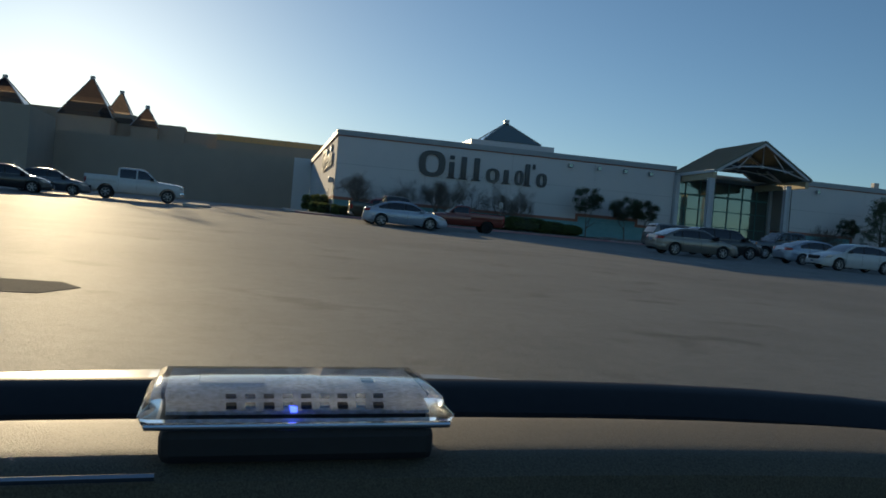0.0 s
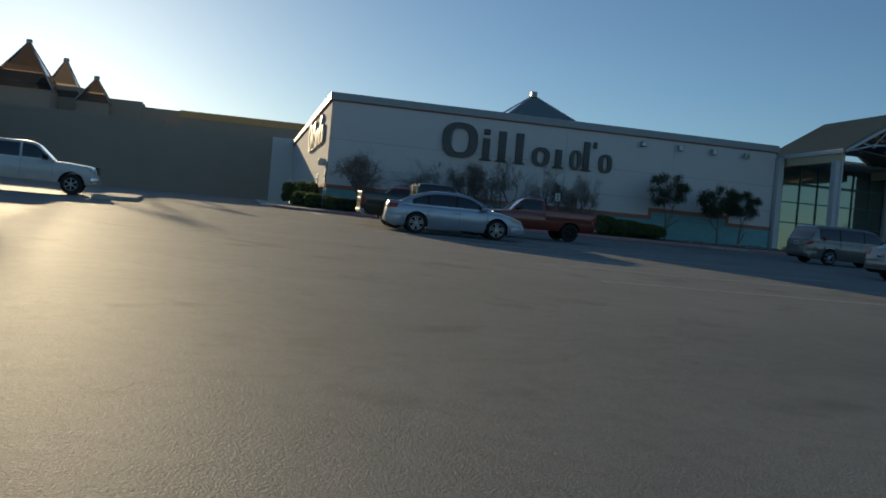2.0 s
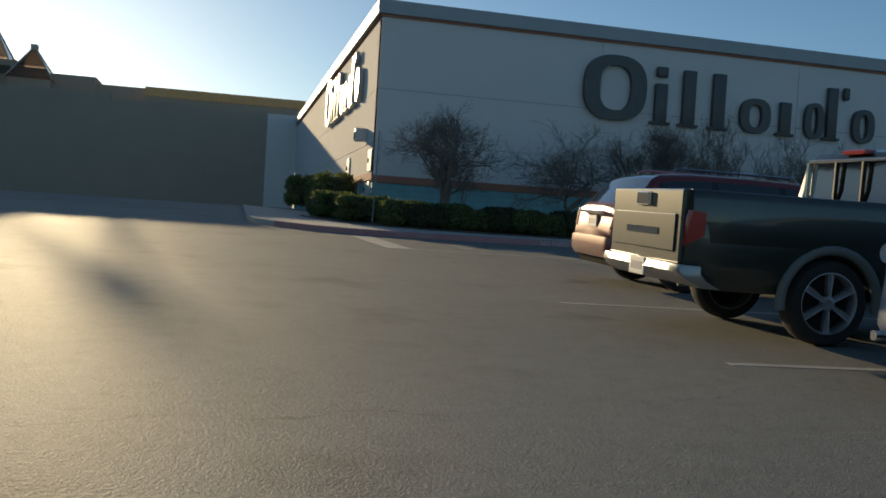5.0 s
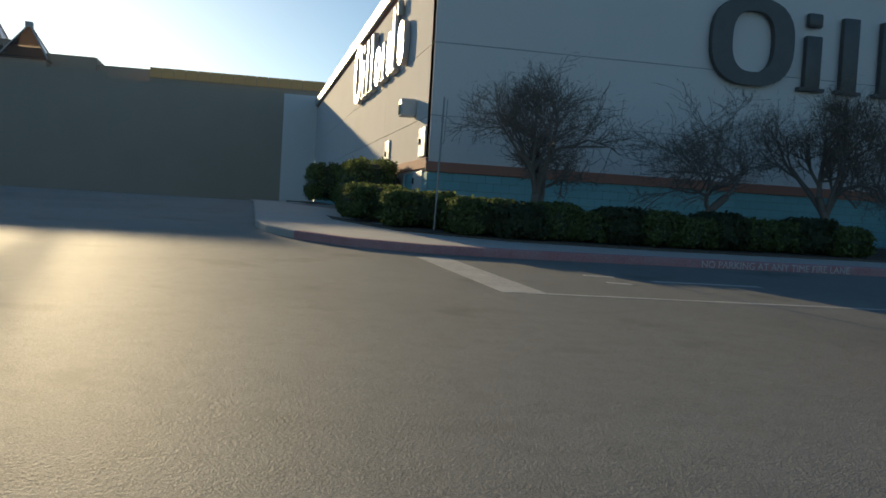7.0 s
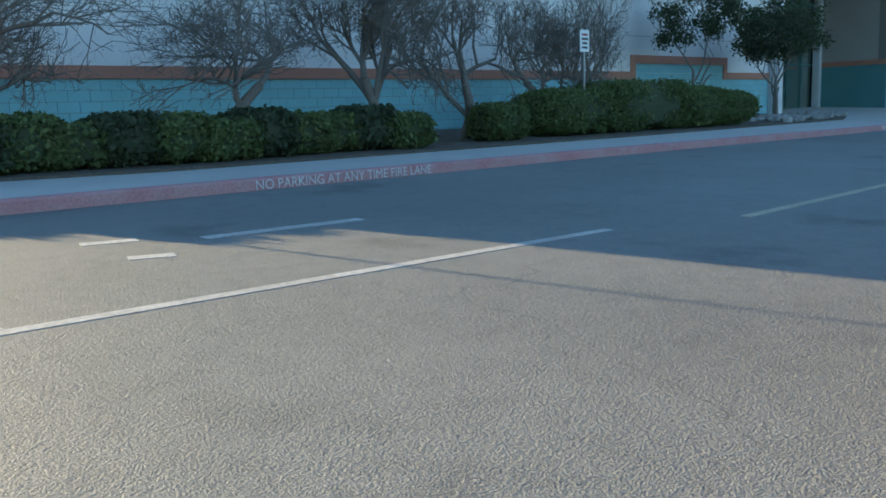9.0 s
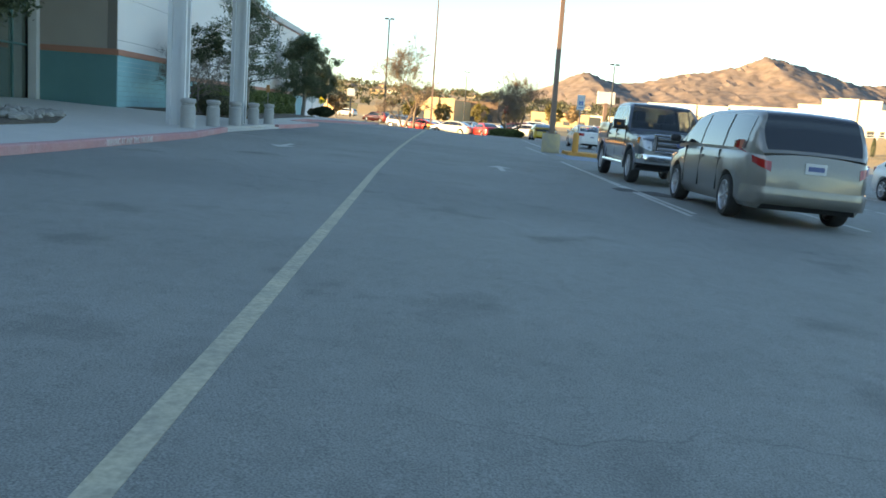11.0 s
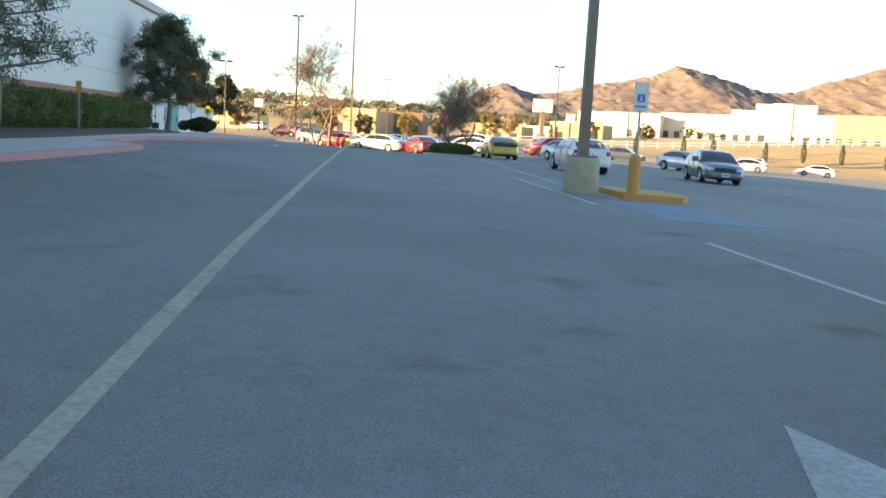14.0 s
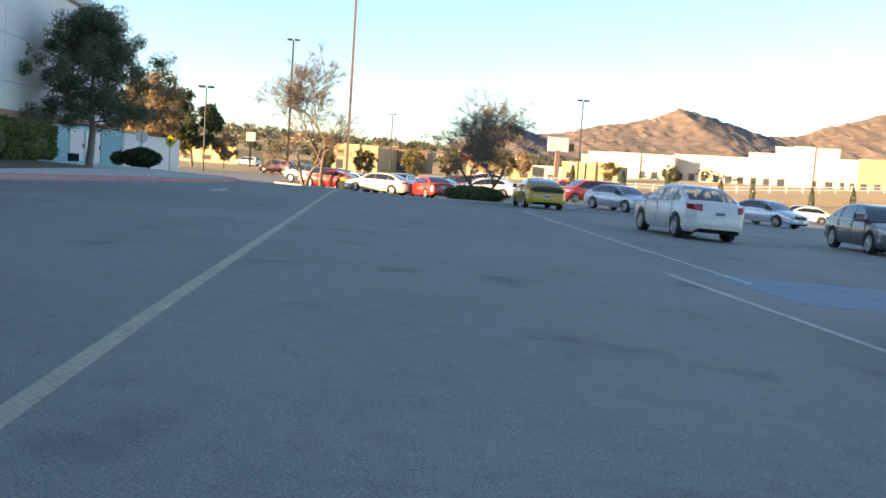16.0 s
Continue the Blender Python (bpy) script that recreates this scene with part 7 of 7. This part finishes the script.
# white rail fence on the bank
fence = thing("rail_fence", (170, -80, 0), "white rail fence along the bank top", "fence")
for k in range(46):
    y = 42 - k * 2.6
    z = ground_z(170, y - 80)
    part("post", boxes((-0.07, 0.07, y - 0.07, y + 0.07, z - 0.3, z + 1.1)), sign_white, fence)
    if k < 45:
        z2 = ground_z(170, y - 82.6)
        for h in (0.45, 0.9):
            bm = bmesh.new()
            tube(bm, [(0, y, z + h), (0, y - 2.6, z2 + h)], [0.09, 0.09], 4)
            part("rail", bm, sign_white, fence)

# slim cypresses along the bank
rr = random.Random(5)
for k in range(12):
    y = -40 - 6.3 * k + rr.uniform(-1, 1)
    x = 152 + rr.uniform(-2, 2)
    ob = thing("cypress", (x, y, ground_z(x, y)), "slim dark green cypress on the bank", "tree", "cypresses on the bank")
    bm = bmesh.new()
    tube(bm, [(0, 0, -0.2), (0, 0, 0.8)], [0.07, 0.06], 6)
    part("trunk", bm, bark_grey, ob)
    pts, nrm = [], []
    for q in range(900):
        t = rr.random()
        a = rr.uniform(0, 2 * math.pi)
        r = 0.42 * math.sin(math.pi * min(1, t * 0.75 + 0.2)) * rr.uniform(0.6, 1.05)
        pts.append((r * math.cos(a), r * math.sin(a), 0.4 + 3.1 * t)), nrm.append((math.cos(a), math.sin(a), 0.4))
    leaf_part("crown", pts, nrm, 0.09, rr, leaf_dark, ob)

# street trees in the middle distance
for k, (x, y, h, m) in enumerate(((150, -8, 4.2, leaf_gold), (152, -13, 4.0, leaf_gold), (150, -19, 4.4, leaf_gold), (155, -24, 3.6, leaf_autumn), (160, -32, 4.6, leaf_gold), (150, 4, 4.5, leaf_autumn), (148, 9, 4.0, leaf_gold), (160, 16, 5.0, leaf_dark),
                                  (175, 24, 5.5, leaf_gold), (180, -38, 4.5, leaf_autumn), (190, -55, 4.5, leaf_gold), (185, -64, 4.2, leaf_olive), (210, -30, 5.0, leaf_olive), (200, 34, 6.0, leaf_autumn), (140, 12, 3.0, leaf_gold), (205, -5, 4.0, leaf_olive))):
    leafy_tree(x, y, h, 400 + k, "street tree in low golden sun", m, (h * 0.36, h * 0.62, h * 0.34), 1500, 0.17, 0.09, "street trees in the distance", lift=0.0, levels=3)


# hill with houses
def hill_z(x, y):
    return 2.0 + 17.0 * ease((x - 330) / 300, 0, 1) * (0.55 + 0.45 * ease((y + 120) / 200, 0, 1)) + 2.5 * noise.noise(Vector((x * 0.012, y * 0.012, 3.1)))


bm = bmesh.new()
xs, ys = [300 + 25 * k for k in range(26)], [-150 + 20 * k for k in range(30)]
grid = [[bm.verts.new((x, y, hill_z(x, y) if 300 < x < 900 and -150 < y < 420 else -5)) for y in ys] for x in xs]
for i in range(len(xs) - 1):
    for j in range(len(ys) - 1):
        bm.faces.new((grid[i][j], grid[i + 1][j], grid[i + 1][j + 1], grid[i][j + 1]))
structure("hill", bm, dry_earth, "dry brown hillside with houses", "hill", smooth=60)
rr = random.Random(12)
for k in range(46):
    x, y = rr.uniform(380, 720), rr.uniform(-110, 190)
    z = hill_z(x, y)
    w, d, h = rr.uniform(4.5, 8), rr.uniform(4, 6), rr.uniform(2.0, 3.0)
    ob = thing("house", (x, y, z - 0.5), "small sunlit house on the hillside", "house", "houses on the hill", rr.uniform(-130, -95))
    part("wall", boxes((-w / 2, w / 2, -d / 2, d / 2, 0, h)), rr.choice((lit_wall, tan_wall, tan_wall, brown_wall)), ob)
    bm = bmesh.new()
    lathe(bm, ((0.75, 0), (0.1, 1)), 4)
    bmesh.ops.rotate(bm, verts=bm.verts, cent=(0, 0, 0), matrix=Matrix.Rotation(radians(45), 3, "Z"))
    for v in bm.verts:
        v.co = Vector((v.co.x * w * 1.02, v.co.y * d * 1.02, h + v.co.z * 1.6))
    part("roof", bm, roof_dark, ob)
    for q in range(2):
        part("window", boxes((-w / 4 + q * w / 2 - 0.9, -w / 4 + q * w / 2 + 0.9, -d / 2 - 0.06, -d / 2, 1.0, 2.3)), far_window, ob)
pts = []
for k in range(620):
    x, y = rr.uniform(310, 760), rr.uniform(-140, 220)
    s = rr.uniform(1.2, 3.2)
    for q in range(60):
        v = Vector((rr.gauss(0, 1), rr.gauss(0, 1), rr.gauss(0, 0.7))) * s * 0.55
        pts.append((x + v.x, y + v.y, hill_z(x, y) + s + v.z))
me = leaf_mesh("hill_trees", pts, None, 0.6, rr, 0.7)
me.materials.append(leaf_olive)
tagged(new("hill_trees", me), "olive green trees scattered over the hillside", "trees", kind="stuff")

# mountains: ridge heights along the skyline, from north to south
RIDGE = ((1200, 60), (200, 70), (-300, 90), (-440, 150), (-540, 198), (-580, 208), (-640, 182), (-693, 172), (-796, 182), (-876, 205), (-968, 226), (-1061, 242), (-1176, 272), (-1272, 316), (-1365, 302), (-1514, 264), (-1652, 230),
         (-1786, 237), (-1904, 284), (-2048, 324), (-2188, 369), (-2500, 410), (-3000, 330), (-3800, 300))


def ridge(y):
    for (y0, z0), (y1, z1) in zip(RIDGE, RIDGE[1:]):
        if y1 <= y <= y0:
            u = (y - y0) / (y1 - y0)
            return z0 + (z1 - z0) * u
    return 60


bm = bmesh.new()
NX, NY = 80, 420
grid = []
for i in range(NX):
    row = []
    for j in range(NY):
        u = i / (NX - 1)
        x, y = 2500 + 1500 * u, 1200 - 5000 * j / (NY - 1)
        rise = max(0.0, 1 - abs(u - 0.733) / 0.733) if u < 0.733 else max(0.0, 1 - (u - 0.733) / 0.4)
        p = Vector((x * 0.0040, y * 0.0085, 0.7))
        gully, size = 0.0, 1.0
        for k in range(4):
            gully += size * (0.75 - 2.2 * abs(noise.noise(p * (1.3 * 2.1 ** k) + Vector((0.3 * k, 5.1 * k, k)))))
            size *= 0.52
        z = ridge(y) * (rise ** 1.2) + rise * (1.06 - rise) * 4 * 6.5 * gully + rise * 7 * noise.noise(p * 9) + rise * 4 * noise.noise(p * 21)
        row.append(bm.verts.new((x, y, z)))
    grid.append(row)
for i in range(NX - 1):
    for j in range(NY - 1):
        bm.faces.new((grid[i][j], grid[i + 1][j], grid[i + 1][j + 1], grid[i][j + 1]))
structure("mountains", bm, mountain_rock, "bare brown desert mountains in low sun", "mountain", smooth=25)
